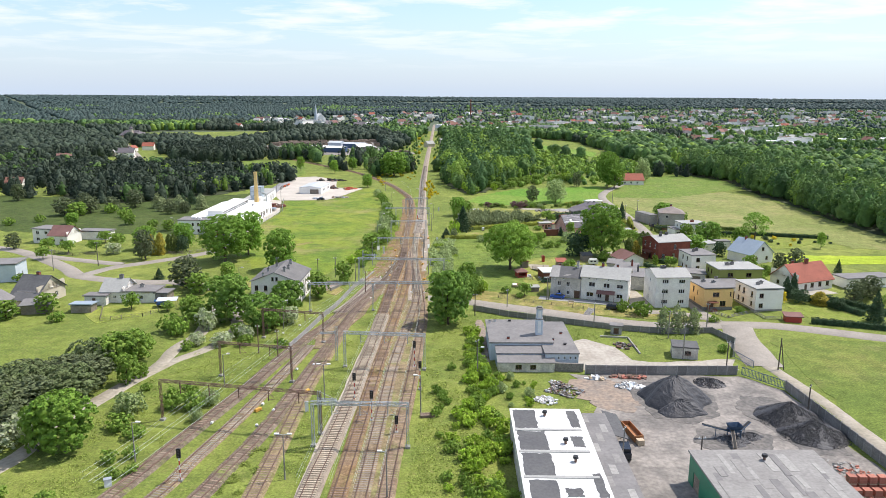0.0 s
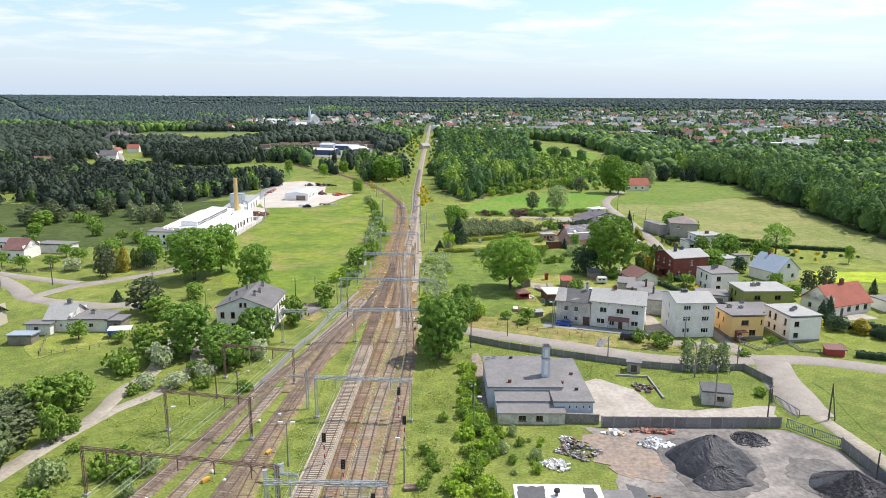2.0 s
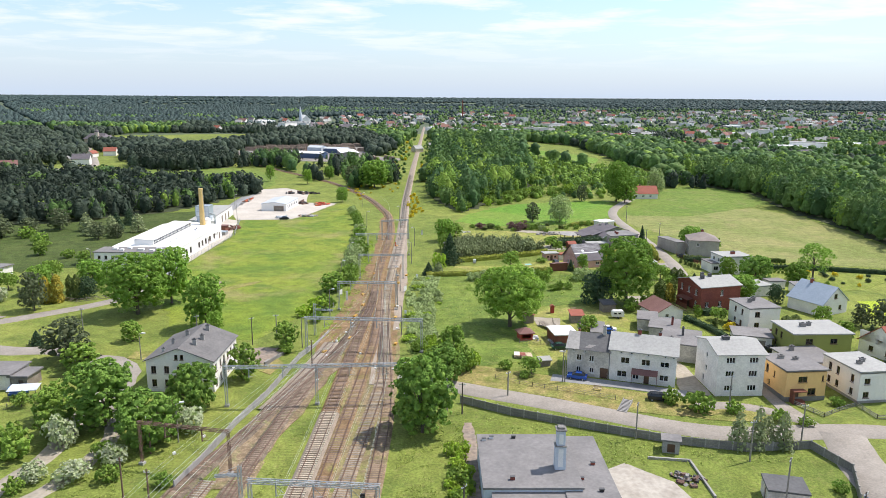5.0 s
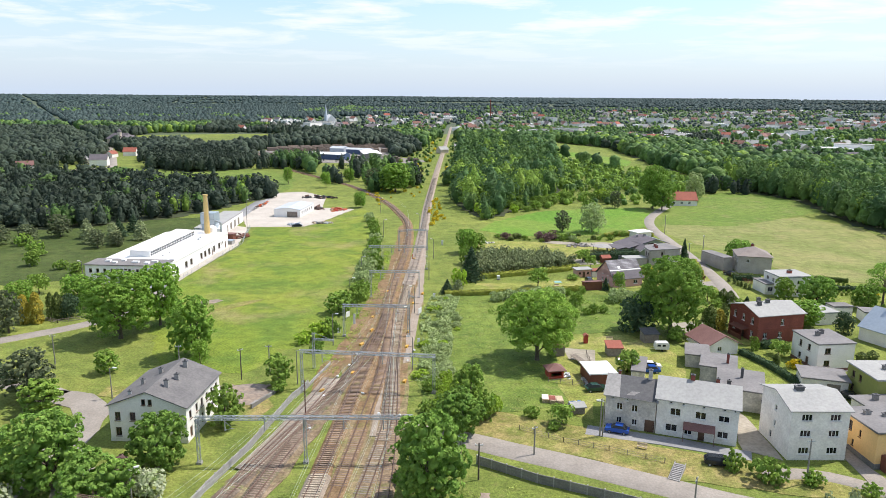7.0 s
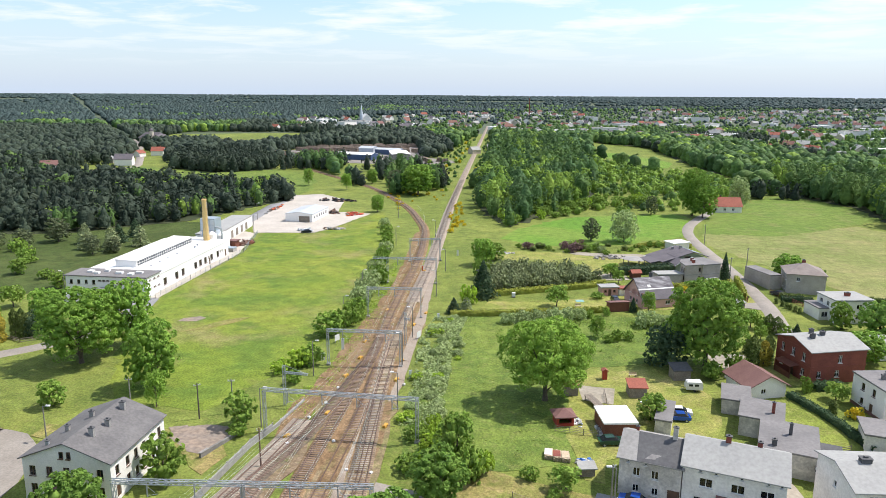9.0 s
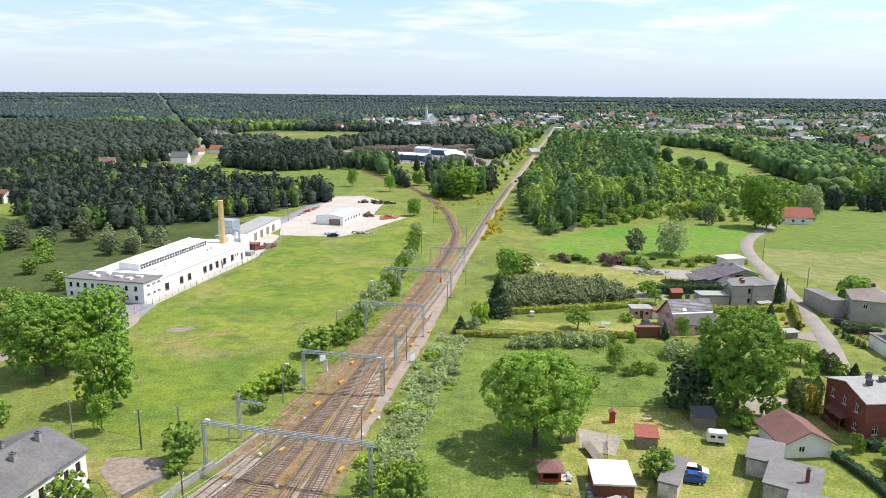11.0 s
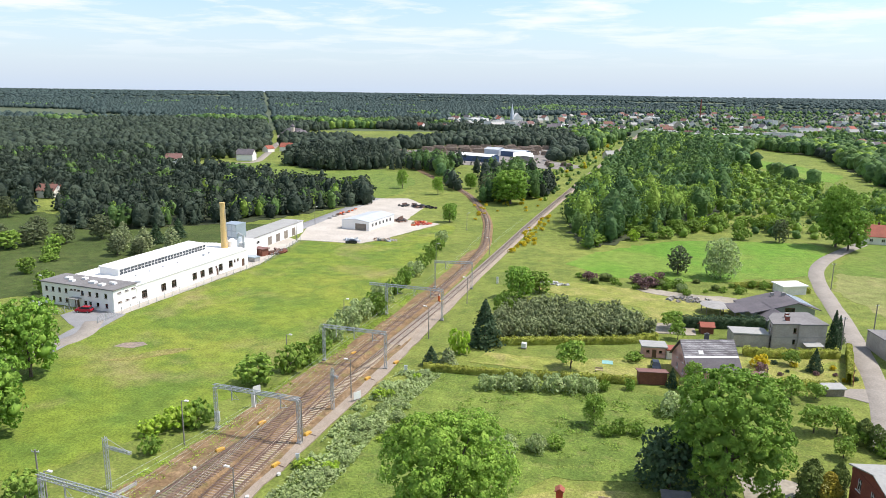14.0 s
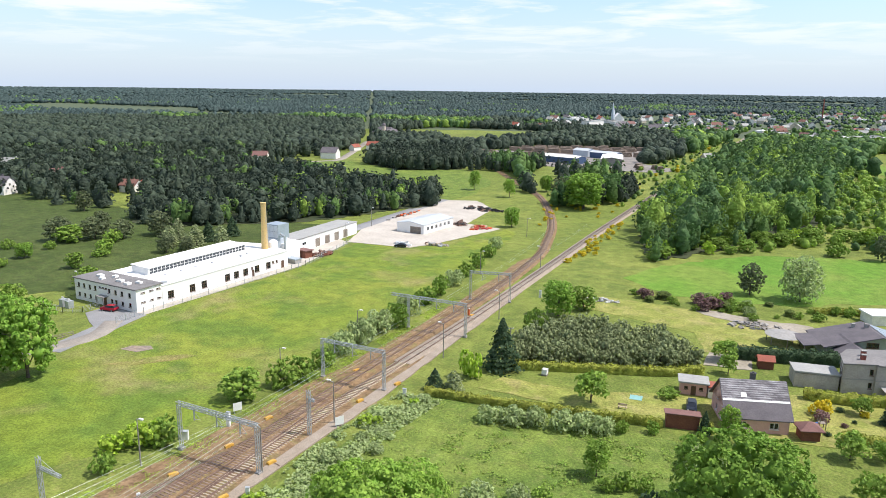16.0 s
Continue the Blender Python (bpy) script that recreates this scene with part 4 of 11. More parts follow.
def window(parent, m, w, h, frame_mat=None, bars=1, cross=False):
    """A window set in an opening: frame with bars and sill, and its pane."""
    frame_mat = frame_mat or M_FRAMEW
    key = (round(w, 2), round(h, 2), frame_mat.name, bars, cross)
    if key not in WIN:
        f = 0.09
        b = Bm().box(-w / 2, -0.05, -h / 2, -w / 2 + f, 0.05, h / 2).box(w / 2 - f, -0.05, -h / 2, w / 2, 0.05, h / 2)
        b.box(-w / 2 + f, -0.05, h / 2 - f, w / 2 - f, 0.05, h / 2).box(-w / 2 + f, -0.05, -h / 2, w / 2 - f, 0.05, -h / 2 + f)
        for i in range(bars):
            x = -w / 2 + w * (i + 1) / (bars + 1)
            b.box(x - 0.045, -0.045, -h / 2 + f, x + 0.045, 0.045, h / 2 - f)
        if cross:
            b.box(-w / 2 + f, -0.04, h * 0.12, w / 2 - f, 0.04, h * 0.12 + 0.08)
        b.box(-w / 2 - 0.08, -0.3, -h / 2 - 0.07, w / 2 + 0.08, -0.06, -h / 2 - 0.005)
        WIN[key] = (b.data("window", frame_mat), Bm().box(-w / 2 + f, -0.012, -h / 2 + f, w / 2 - f, 0.012, h / 2 - f).data("pane", M_GLASS))
    ob = new("window", WIN[key][0])
    ob.parent, ob.matrix_basis = parent, m
    p = new("pane", WIN[key][1])
    p.parent = ob
    return ob


def facade(b, length, z0, z1, holes, m, thick=0.3):
    """One wall with its openings cut through, in b."""
    us = sorted({0, length, *(h[0] - h[2] / 2 for h in holes), *(h[0] + h[2] / 2 for h in holes)})
    vs = sorted({z0, z1, *(h[1] - h[3] / 2 for h in holes), *(h[1] + h[3] / 2 for h in holes)})
    for u0, u1 in zip(us, us[1:]):
        for v0, v1 in zip(vs, vs[1:]):
            cu, cv = (u0 + u1) / 2, (v0 + v1) / 2
            if any(abs(cu - h[0]) < h[2] / 2 and abs(cv - h[1]) < h[3] / 2 for h in holes):
                continue
            b.add([m @ Vector(p) for p in ((u0, 0, v0), (u1, 0, v0), (u1, 0, v1), (u0, 0, v1))], ((0, 1, 2, 3),))
            b.add([m @ Vector(p) for p in ((u0, thick, v0), (u1, thick, v0), (u1, thick, v1), (u0, thick, v1))], ((3, 2, 1, 0),))
    for h in holes:
        u0, u1, v0, v1 = h[0] - h[2] / 2, h[0] + h[2] / 2, h[1] - h[3] / 2, h[1] + h[3] / 2
        q = ((u0, v0), (u1, v0), (u1, v1), (u0, v1))
        for (a, c), (e, f) in zip(q, q[1:] + q[:1]):
            b.add([m @ Vector(p) for p in ((a, 0, c), (a, thick, c), (e, thick, f), (e, 0, f))], ((0, 1, 2, 3),))


def rows(us, v, w, h, kind="w"):
    return [(u, v, w, h, kind) for u in us]


def roof_into(b, kind, w, d, eave, up, over=0.4, thick=0.16):
    """Roof slabs over a w x d plan."""
    o = over
    if kind == "flat":
        b.slab([(-o, -o, eave + 0.28 + up), (w + o, -o, eave + 0.28 + up), (w + o, d + o, eave + 0.28), (-o, d + o, eave + 0.28)], 0.28)
    elif kind == "shed_b":  # high at the front
        b.slab([(-o, -o, eave + thick + up), (w + o, -o, eave + thick + up), (w + o, d + o, eave + thick), (-o, d + o, eave + thick)], thick)
    elif kind == "shed_f":  # high at the back
        b.slab([(-o, -o, eave + thick), (w + o, -o, eave + thick), (w + o, d + o, eave + thick + up), (-o, d + o, eave + thick + up)], thick)
    elif kind == "gable_x":
        s, e = up / (d / 2), eave + thick
        b.slab([(-o, -o, e - o * s), (w + o, -o, e - o * s), (w + o, d / 2, e + up), (-o, d / 2, e + up)], thick)
        b.slab([(-o, d / 2, e + up), (w + o, d / 2, e + up), (w + o, d + o, e - o * s), (-o, d + o, e - o * s)], thick)
    elif kind == "gable_y":
        s, e = up / (w / 2), eave + thick
        b.slab([(-o, -o, e - o * s), (w / 2, -o, e + up), (w / 2, d + o, e + up), (-o, d + o, e - o * s)], thick)
        b.slab([(w / 2, -o, e + up), (w + o, -o, e - o * s), (w + o, d + o, e - o * s), (w / 2, d + o, e + up)], thick)
    elif kind == "hip":
        r, e = min(w, d) / 2, eave + thick
        if w >= d:
            p, q = (r, d / 2, e + up), (w - r, d / 2, e + up)
            A, B, C, D = (-o, -o, e), (w + o, -o, e), (w + o, d + o, e), (-o, d + o, e)
            for c in ((A, B, q, p), (B, C, q), (C, D, p, q), (D, A, p)):
                b.slab(c, thick)
        else:
            p, q = (w / 2, r, e + up), (w / 2, d - r, e + up)
            A, B, C, D = (-o, -o, e), (w + o, -o, e), (w + o, d + o, e), (-o, d + o, e)
            for c in ((A, B, p), (B, C, q, p), (C, D, q), (D, A, p, q)):
                b.slab(c, thick)
    return b


def house(label, x, y, rot, w, d, eave, roof, up, wall_mat, roof_mat, holes=None, chimneys=(), name="house", category="house", frame_mat=None, over=0.4, plinth=None, bars=1, cross=False, gable_mat=None, roof_label="", group="", attic=()):
    """A house with its front-left corner at x, y; holes by side f, r, b, l as (along, height, width, height, kind)."""
    t = thing(name, pose(x, y, 0, 0, 0, rot), label, category, group)
    holes = holes or {}
    sides = {"f": (w, Matrix()), "r": (d, Matrix.Translation((w, 0, 0)) @ Matrix.Rotation(radians(90), 4, "Z")), "b": (w, Matrix.Translation((w, d, 0)) @ Matrix.Rotation(radians(180), 4, "Z")), "l": (d, Matrix.Translation((0, d, 0)) @ Matrix.Rotation(radians(-90), 4, "Z"))}
    for s, (length, m) in sides.items():
        hs = holes.get(s, [])
        b = Bm()
        z1 = eave
        if roof == "shed_b" and s == "f" or roof == "shed_f" and s == "b":
            z1 = eave + up
        facade(b, length, -0.1, z1, hs, m)
        slope = {("shed_b", "r"): (up, 0), ("shed_b", "l"): (0, up), ("shed_f", "r"): (0, up), ("shed_f", "l"): (up, 0)}.get((roof, s))
        if slope:
            b.add([m @ Vector(p) for p in ((0, 0, eave), (length, 0, eave), (length, 0, eave + slope[1]), (0, 0, eave + slope[0]))], ((0, 1, 2, 3),))
        if (roof == "gable_x" and s in "lr") or (roof == "gable_y" and s in "fb"):
            g = Bm()
            g.add([m @ Vector(p) for p in ((0, 0, eave), (length, 0, eave), (length / 2, 0, eave + up), (0, 0.25, eave), (length, 0.25, eave), (length / 2, 0.25, eave + up))], ((0, 1, 2), (5, 4, 3), (1, 4, 5, 2), (2, 5, 3, 0)))
            part("gable", g, gable_mat or wall_mat, t)
        part("wall", b, wall_mat, t)
        for h in hs:
            if h[4] in "wt":
                window(t, m @ Matrix.Translation((h[0], 0.16, h[1])), h[2], h[3], frame_mat, bars if h[2] > 0.75 else 0, cross)
            elif h[4] in "dg":
                b2 = Bm().box(h[0] - h[2] / 2, 0.12, h[1] - h[3] / 2, h[0] + h[2] / 2, 0.18, h[1] + h[3] / 2, m)
                n = 2 if h[4] == "d" else 4
                for i in range(n):
                    z = h[1] - h[3] / 2 + h[3] * (i + 0.5) / n
                    b2.box(h[0] - h[2] * 0.38, 0.09, z - h[3] * 0.36 / n, h[0] + h[2] * 0.38, 0.12, z + h[3] * 0.36 / n, m)
                part("door" if h[4] == "d" else "garage_door", b2, M_FRAMEB if h[4] == "d" else M_WOOD, t)
    for (u, z, ww, hh) in attic:
        window(t, Matrix.Translation((u, -0.02, z)), ww, hh, frame_mat, 0)
    part("roof", roof_into(Bm(), roof, w, d, eave, up, over), roof_mat, t, roof_label)
    for cx, cy, cs, top, *cm in chimneys:
        z = eave - 0.2
        c = part("chimney", Bm().box(cx - cs / 2, cy - cs * 0.35, z, cx + cs / 2, cy + cs * 0.35, top), cm[0] if cm else M_BRICK, t)
        part("chimney_cap", Bm().box(cx - cs / 2 - 0.08, cy - cs * 0.35 - 0.08, top, cx + cs / 2 + 0.08, cy + cs * 0.35 + 0.08, top + 0.1).box(cx - cs * 0.2, cy - cs * 0.12, top + 0.1, cx + cs * 0.2, cy + cs * 0.12, top + 0.3), M_ROOFDARK, c)
    if plinth:
        h, pm = plinth
        part("plinth", Bm().box(-0.04, -0.04, -0.1, w + 0.04, 0.002, h).box(w - 0.002, -0.04, -0.1, w + 0.04, d + 0.04, h).box(-0.04, -0.04, -0.1, 0.002, d + 0.04, h), pm, t)
    return t


station = house("white two-storey station house with grey bitumen roof", -54.4, 184.4, -0.8, 12.9, 14.6, 6.3, "gable_y", 2.5, M_STUCCO, M_ROOFSTATION,
      {"f": rows((1.4, 3.9, 8.9, 11.3), 1.7, 0.95, 1.5) + rows((1.4, 3.9, 6.4, 8.9, 11.3), 4.4, 0.95, 1.5) + [(6.4, 1.15, 1.2, 2.3, "d")],
       "r": rows((1.6, 4.2, 6.4, 8.6, 10.8, 13.0), 4.4, 0.9, 1.5) + rows((4.2, 6.4, 8.6, 10.8, 13.0), 1.7, 0.9, 1.5) + [(1.6, 1.15, 1.0, 2.3, "d")],
       "l": rows((2, 5, 8, 11), 4.4, 0.9, 1.5) + rows((2, 5, 8, 11), 1.7, 0.9, 1.5)},
      [(8.3, 3.6, 0.7, 9.4, M_CONC), (8.6, 7.0, 0.7, 9.1, M_CONC), (3.4, 5.4, 0.6, 8.6, M_CONC), (4.9, 9.0, 0.65, 9.2, M_CONC), (8.0, 12.0, 0.75, 9.5, M_CONC), (3.0, 1.5, 0.5, 8.2, M_GALV)], plinth=(0.55, M_GREYPLASTER), attic=((5.9, 7.0, 0.6, 1.0), (7.0, 7.0, 0.6, 1.0)), frame_mat=M_FRAMEB)
part("canopy", Bm().slab([(4.9, -1.7, 2.55), (7.9, -1.7, 2.55), (7.6, 0, 3.3), (5.2, 0, 3.3)], 0.1).bar((5.1, -1.6, 0), (5.1, -1.6, 2.5), 0.12).bar((7.7, -1.6, 0), (7.7, -1.6, 2.5), 0.12), M_ROOFBROWN, station, "dark red porch roof on posts")

house("pale rendered semi-detached house with light grey roof", 36.0, 192.2, -18.3, 12.8, 9.4, 6.5, "gable_x", 2.1, M_GREYPLASTER, M_ROOFLIGHT,
      {"f": rows((3.0, 7.0), 4.4, 1.7, 1.3) + rows((10.6,), 4.4, 1.7, 1.1) + rows((10.6,), 1.6, 1.7, 1.2) + rows((2.5,), 1.5, 1.9, 1.3) + rows((5.2,), 1.3, 1.2, 1.2) + [(7.3, 1.05, 1.0, 2.1, "d")] + rows((2.2, 4.2, 7.4, 10.6, 12.2), 6.0, 0.45, 0.4),
       "r": rows((3, 6.5), 4.4, 1.0, 1.2)}, [(5.3, 4.7, 0.7, 9.6), (9.3, 5.2, 0.6, 9.3)], frame_mat=M_FRAMEW)
porch = solo("awning", Bm().slab([(0, -1.8, 2.4), (5.0, -1.8, 2.4), (5.0, -0.03, 3.0), (0, -0.03, 3.0)], 0.08).bar((0.1, -1.7, -0.1), (0.1, -1.7, 2.4), 0.1).bar((4.9, -1.7, -0.1), (4.9, -1.7, 2.4), 0.1), M_ROOFBROWN, "dark red awning over a house door", "awning", pose(36, 192.2, 0, 0, 0, -18.3) @ pose(4.4, 0, 0))
oh = house("old stained house with patched dark roof", 27.9, 194.9, -18.3, 8.4, 9.0, 5.8, "gable_x", 2.0, M_OLDPLASTER, M_ROOFPATCH2,
      {"f": rows((2.4, 4.9), 3.9, 1.0, 1.3) + rows((1.2, 3.6), 5.3, 0.4, 0.4) + [(7.5, 1.1, 1.6, 2.2, "d")] + rows((2.4, 5.0), 1.4, 0.9, 1.1)}, [(6.9, 4.3, 0.65, 9.6, M_OLDPLASTER), (1.6, 5.0, 0.4, 8.4, M_BRICK)], frame_mat=M_FRAMEW)
part("felt_patch", Bm().slab([(2.4, -0.36, 5.83), (8.4, -0.36, 5.83), (8.4, 4.46, 7.97), (1.9, 4.46, 7.97)], 0.02), M_ROOFDARK, oh, "dark worn felt over most of the roof")
part("felt_strip", Bm().slab([(3.4, 0.2, 6.08), (6.6, 0.5, 6.21), (7.6, 1.2, 6.52), (4.2, 1.1, 6.48)], 0.015), M_ROOFPATCH, oh, "paler strip of newer felt")
house("three-storey grey rendered house with pale sheet roof", 54.6, 184.2, 3.0, 9.2, 10.0, 8.4, "gable_x", 1.3, M_GREYPLASTER, M_ROOFLIGHT,
      {"f": rows((2.5, 7.0), 1.6, 1.7, 1.15) + rows((2.5, 7.0), 4.5, 1.7, 1.15) + rows((2.5, 7.0), 7.2, 1.7, 1.15), "l": rows((5.0,), 6.6, 0.7, 0.9) + rows((5.0,), 3.9, 0.7, 1.1) + rows((4.0,), 1.6, 0.7, 1.3)},
      [(3.4, 5.0, 1.3, 10.3, M_ROOFDARK)], bars=2, frame_mat=M_FRAMEW)
yh = house("apricot plastered cube house with grey flat roof", 66.8, 182.0, 6.0, 8.0, 9.5, 5.7, "flat", 0.3, M_YELLOWWALL, M_ROOFGREY,
      {"f": rows((3.3,), 4.3, 1.8, 1.2) + rows((5.3,), 1.8, 1.6, 1.4) + rows((7.3,), 4.4, 0.4, 1.2) + [(2.2, 1.2, 1.2, 2.2, "d")], "l": rows((3.0,), 4.3, 0.9, 1.6) + rows((5.5,), 4.0, 0.5, 1.2) + rows((4.0,), 1.8, 0.5, 1.0)}, [(2.6, 6.6, 1.0, 6.6, M_CONC), (5.0, 5.6, 0.9, 6.5, M_CONC)], plinth=(0.9, M_CONCDARK), frame_mat=M_FRAMEB, over=0.25)
part("porch_wall", Bm().box(1.0, -1.3, -0.1, 1.25, 0, 2.3).box(1.0, -1.4, 2.3, 3.6, 0, 2.5).box(1.25, -1.2, -0.1, 3.4, 0, 0.5).box(1.5, -1.7, -0.1, 3.2, -1.2, 0.25), M_BROWNWOOD, yh, "dark red entrance steps and porch")
house("white and pink cube house with flat roof", 80.2, 181.4, 8.0, 7.7, 10.5, 5.8, "flat", 0.3, M_STUCCO, M_ROOFLIGHT,
      {"f": rows((1.6,), 4.3, 1.2, 1.2) + rows((1.6,), 1.6, 1.2, 1.2), "l": rows((2.2, 4.5, 8.5), 4.3, 0.9, 1.6) + rows((2.2, 4.5, 8.5), 1.7, 0.9, 1.3)}, [(2.7, 4.0, 0.9, 6.8, M_CONCDARK), (4.2, 5.2, 0.9, 6.8, M_CONCDARK)], plinth=(0.5, M_CONC), frame_mat=M_FRAMEB, over=0.2)
house("low outbuilding with wide grey flat roof", 74.5, 193.0, 8.0, 9.5, 9.0, 3.2, "flat", 0.1, M_GREYPLASTER, M_ROOFGREY, {"f": rows((3.0, 7.0), 1.6, 1.4, 1.1) + [(5.0, 1.05, 1.0, 2.1, "d")]}, [(3.0, 7.0, 0.9, 4.5, M_CONCDARK)], name="outbuilding", category="outbuilding", frame_mat=M_FRAMEB)
house("white two-storey cube house with dark parapet roof", 76.6, 222.2, 9.0, 8.2, 9.0, 5.8, "flat", 0.0, M_STUCCO, M_ROOFGREY,
      {"f": rows((2.2,), 4.4, 1.3, 1.3) + rows((2.2,), 1.7, 1.3, 1.3), "l": rows((3, 6), 4.3, 0.9, 1.4) + rows((3,), 1.6, 0.9, 1.2) + [(5.6, 1.05, 1.0, 2.1, "d")]}, [(3.0, 5.0, 0.9, 6.9, M_CONCDARK), (4.6, 6.2, 0.9, 6.9, M_CONCDARK)], plinth=(0.6, M_ROOFBROWN), frame_mat=M_FRAMEB, over=0.2)
house("olive green two-storey house with grey flat roof", 78.4, 203.4, 3.0, 13.0, 9.4, 5.8, "flat", 0.1, M_GREENWALL, M_ROOFLIGHT,
      {"f": rows((3.5,), 4.3, 1.6, 1.2) + rows((9,), 4.3, 1.6, 1.2) + rows((3.5,), 1.6, 1.2, 1.2), "l": rows((2.0, 4.2), 4.2, 0.9, 1.4) + rows((2.0,), 1.7, 0.9, 1.2)}, [(4.5, 5.0, 1.2, 6.8, M_CONCDARK), (6.2, 5.6, 0.9, 6.8, M_CONCDARK)], frame_mat=M_FRAMEB, over=0.35)
house("small cream garage house with flat grey roof", 68.9, 211.5, -15.0, 8.0, 6.5, 2.8, "flat", 0.1, M_GREYPLASTER, M_ROOFGREY, {"f": [(5.5, 1.1, 2.4, 2.2, "g")]}, name="garage", category="garage")
house("white house with blue-grey sheet roof and dormer", 101.0, 234.8, 28.0, 10.5, 10.0, 3.4, "gable_y", 4.0, M_STUCCO, M_ROOFBLUE, {"f": rows((2.5, 7.5), 1.7, 1.2, 1.2), "r": rows((3, 6), 1.7, 1.2, 1.2)}, [(5.0, 7.0, 0.8, 8.2)], frame_mat=M_FRAMEB, attic=((5.2, 5.0, 1.1, 1.2),))
house("white house with steep red tile roof", 100.2, 200.6, 22.0, 14.0, 10.0, 3.0, "gable_x", 4.2, M_STUCCO, M_ROOFRED, {"f": rows((6, 9, 12), 1.7, 1.3, 1.3) + [(3.5, 1.1, 1.1, 2.1, "d")], "l": rows((5.0,), 4.6, 1.0, 1.2) + rows((3, 7), 1.6, 1.1, 1.2)}, [(8.0, 4.8, 1.0, 8.4, M_BRICK), (4.0, 6.0, 0.6, 7.8, M_BRICK)], frame_mat=M_FRAMEB)
house("long low white annex with grey roof", 117.0, 205.0, 10.0, 16.0, 6.0, 2.8, "flat", 0.2, M_STUCCO, M_ROOFGREY, name="outbuilding", category="outbuilding")
rb = house("two-storey red brick house with pale sheet roof", 70.6, 238.4, 16.0, 12.2, 10.6, 6.7, "gable_x", 1.5, M_BRICK, M_ROOFLIGHT,
      {"f": rows((6.4,), 4.9, 0.9, 1.6) + rows((2.0, 6.0), 1.9, 1.0, 1.4), "l": rows((2.0, 5.2, 8.4), 5.0, 1.0, 1.7) + rows((2.0, 8.4), 1.9, 1.0, 1.4) + [(5.2, 1.1, 1.1, 2.2, "d")]}, [(3.0, 4.2, 0.9, 8.9, M_ROOFDARK), (5.8, 5.0, 0.9, 9.0, M_ROOFDARK), (5.0, 7.2, 0.8, 8.8, M_ROOFDARK)], cross=True)
part("string_course", Bm().box(-0.07, -0.07, 3.3, 12.27, 0.0, 3.6).box(-0.07, -0.07, 3.3, 0.0, 10.6, 3.6).box(-0.07, -0.07, 6.1, 12.27, 0.0, 6.6).box(-0.07, -0.07, 6.1, 0.0, 10.6, 6.6), M_BRICK, rb, "projecting brick bands")
part("veranda", Bm().slab([(-2.0, 3.2, 2.6), (0, 3.2, 2.9), (0, 8.2, 2.9), (-2.0, 8.2, 2.6)], 0.1).box(-1.9, 3.3, -0.1, -1.8, 8.1, 1.2).bar((-1.9, 3.3, 0), (-1.9, 3.3, 2.6), 0.12).bar((-1.9, 8.1, 0), (-1.9, 8.1, 2.6), 0.12), M_BROWNWOOD, rb, "dark wooden veranda")
house("low house with brown tiled pyramid roof", 56.6, 229.8, 16.0, 7.6, 7.5, 2.6, "gable_y", 1.9, M_STUCCO, M_ROOFBROWN, {"f": rows((3.0,), 1.4, 1.0, 1.0)}, over=0.7)
house("row of grey garages with flat bitumen roof", 49.9, 223.4, -16.0, 4.6, 7.0, 2.7, "flat", 0.0, M_OLDPLASTER, M_ROOFGREY, {"l": [(1.6, 1.1, 2.2, 2.2, "g"), (4.6, 1.1, 2.2, 2.2, "g")]}, name="garage", category="garage", over=0.25)
house("low grey outbuilding with stepped flat roof", 50.4, 215.2, -20.0, 6.6, 8.0, 3.4, "flat", 0.0, M_OLDPLASTER, M_ROOFGREY, {"l": [(1.8, 1.1, 2.2, 2.2, "g"), (5.0, 1.1, 2.2, 2.2, "g")]}, [(5.0, 3.0, 0.5, 5.6, M_BRICK)], name="outbuilding", category="outbuilding", over=0.25)
house("grey two-room outbuilding behind the white house", 49.8, 203.6, -20.0, 8.0, 10.5, 3.8, "flat", 0.0, M_OLDPLASTER, M_ROOFGREY, {"l": rows((2.5,), 2.4, 1.0, 1.2) + [(6.0, 1.1, 2.2, 2.2, "g")]}, [(4.2, 6.0, 0.5, 5.9, M_ROOFDARK), (2.0, 1.2, 0.7, 5.0, M_ROOFDARK)], name="outbuilding", category="outbuilding", over=0.25)
house("dark lean-to shed against the outbuilding", 56.6, 199.6, -20.0, 3.6, 10.0, 2.2, "flat", 0.3, M_OLDPLASTER, M_ROOFDARK, name="shed", category="shed", over=0.2)
house("small pale garden garage with flat roof", 90.3, 253.4, 12.0, 7.0, 7.5, 2.8, "flat", 0.2, M_GREYPLASTER, M_ROOFLIGHT, name="garage", category="garage", over=0.2)
house("small garden shed with grey roof", 99.2, 261.5, 5.0, 5.0, 4.0, 2.3, "flat", 0.2, M_GREYPLASTER, M_ROOFGREY, name="shed", category="shed", over=0.2)
house("long pale garden shed with flat roof", 104.0, 256.0, -8.0, 8.0, 5.0, 2.6, "flat", 0.2, M_STUCCO, M_ROOFGREY, name="shed", category="shed", over=0.2)
house("white two-storey house with flat roofs behind a chestnut", 92.2, 279.0, 8.0, 9.5, 8.5, 5.6, "flat", 0.2, M_STUCCO, M_ROOFLIGHT, {"f": rows((2, 6), 4.2, 1.4, 1.2) + rows((2, 6), 1.6, 1.4, 1.2), "l": rows((2, 5), 4.2, 1.2, 1.2)}, [(5, 4, 1.2, 6.8, M_BRICK)], over=0.25)
house("low white wing with flat roof", 89.4, 281.5, 8.0, 3.0, 7.0, 2.9, "flat", 0.1, M_STUCCO, M_ROOFGREY, {"f": rows((1.5,), 1.5, 1.6, 1.4)}, name="outbuilding", category="outbuilding", over=0.2)
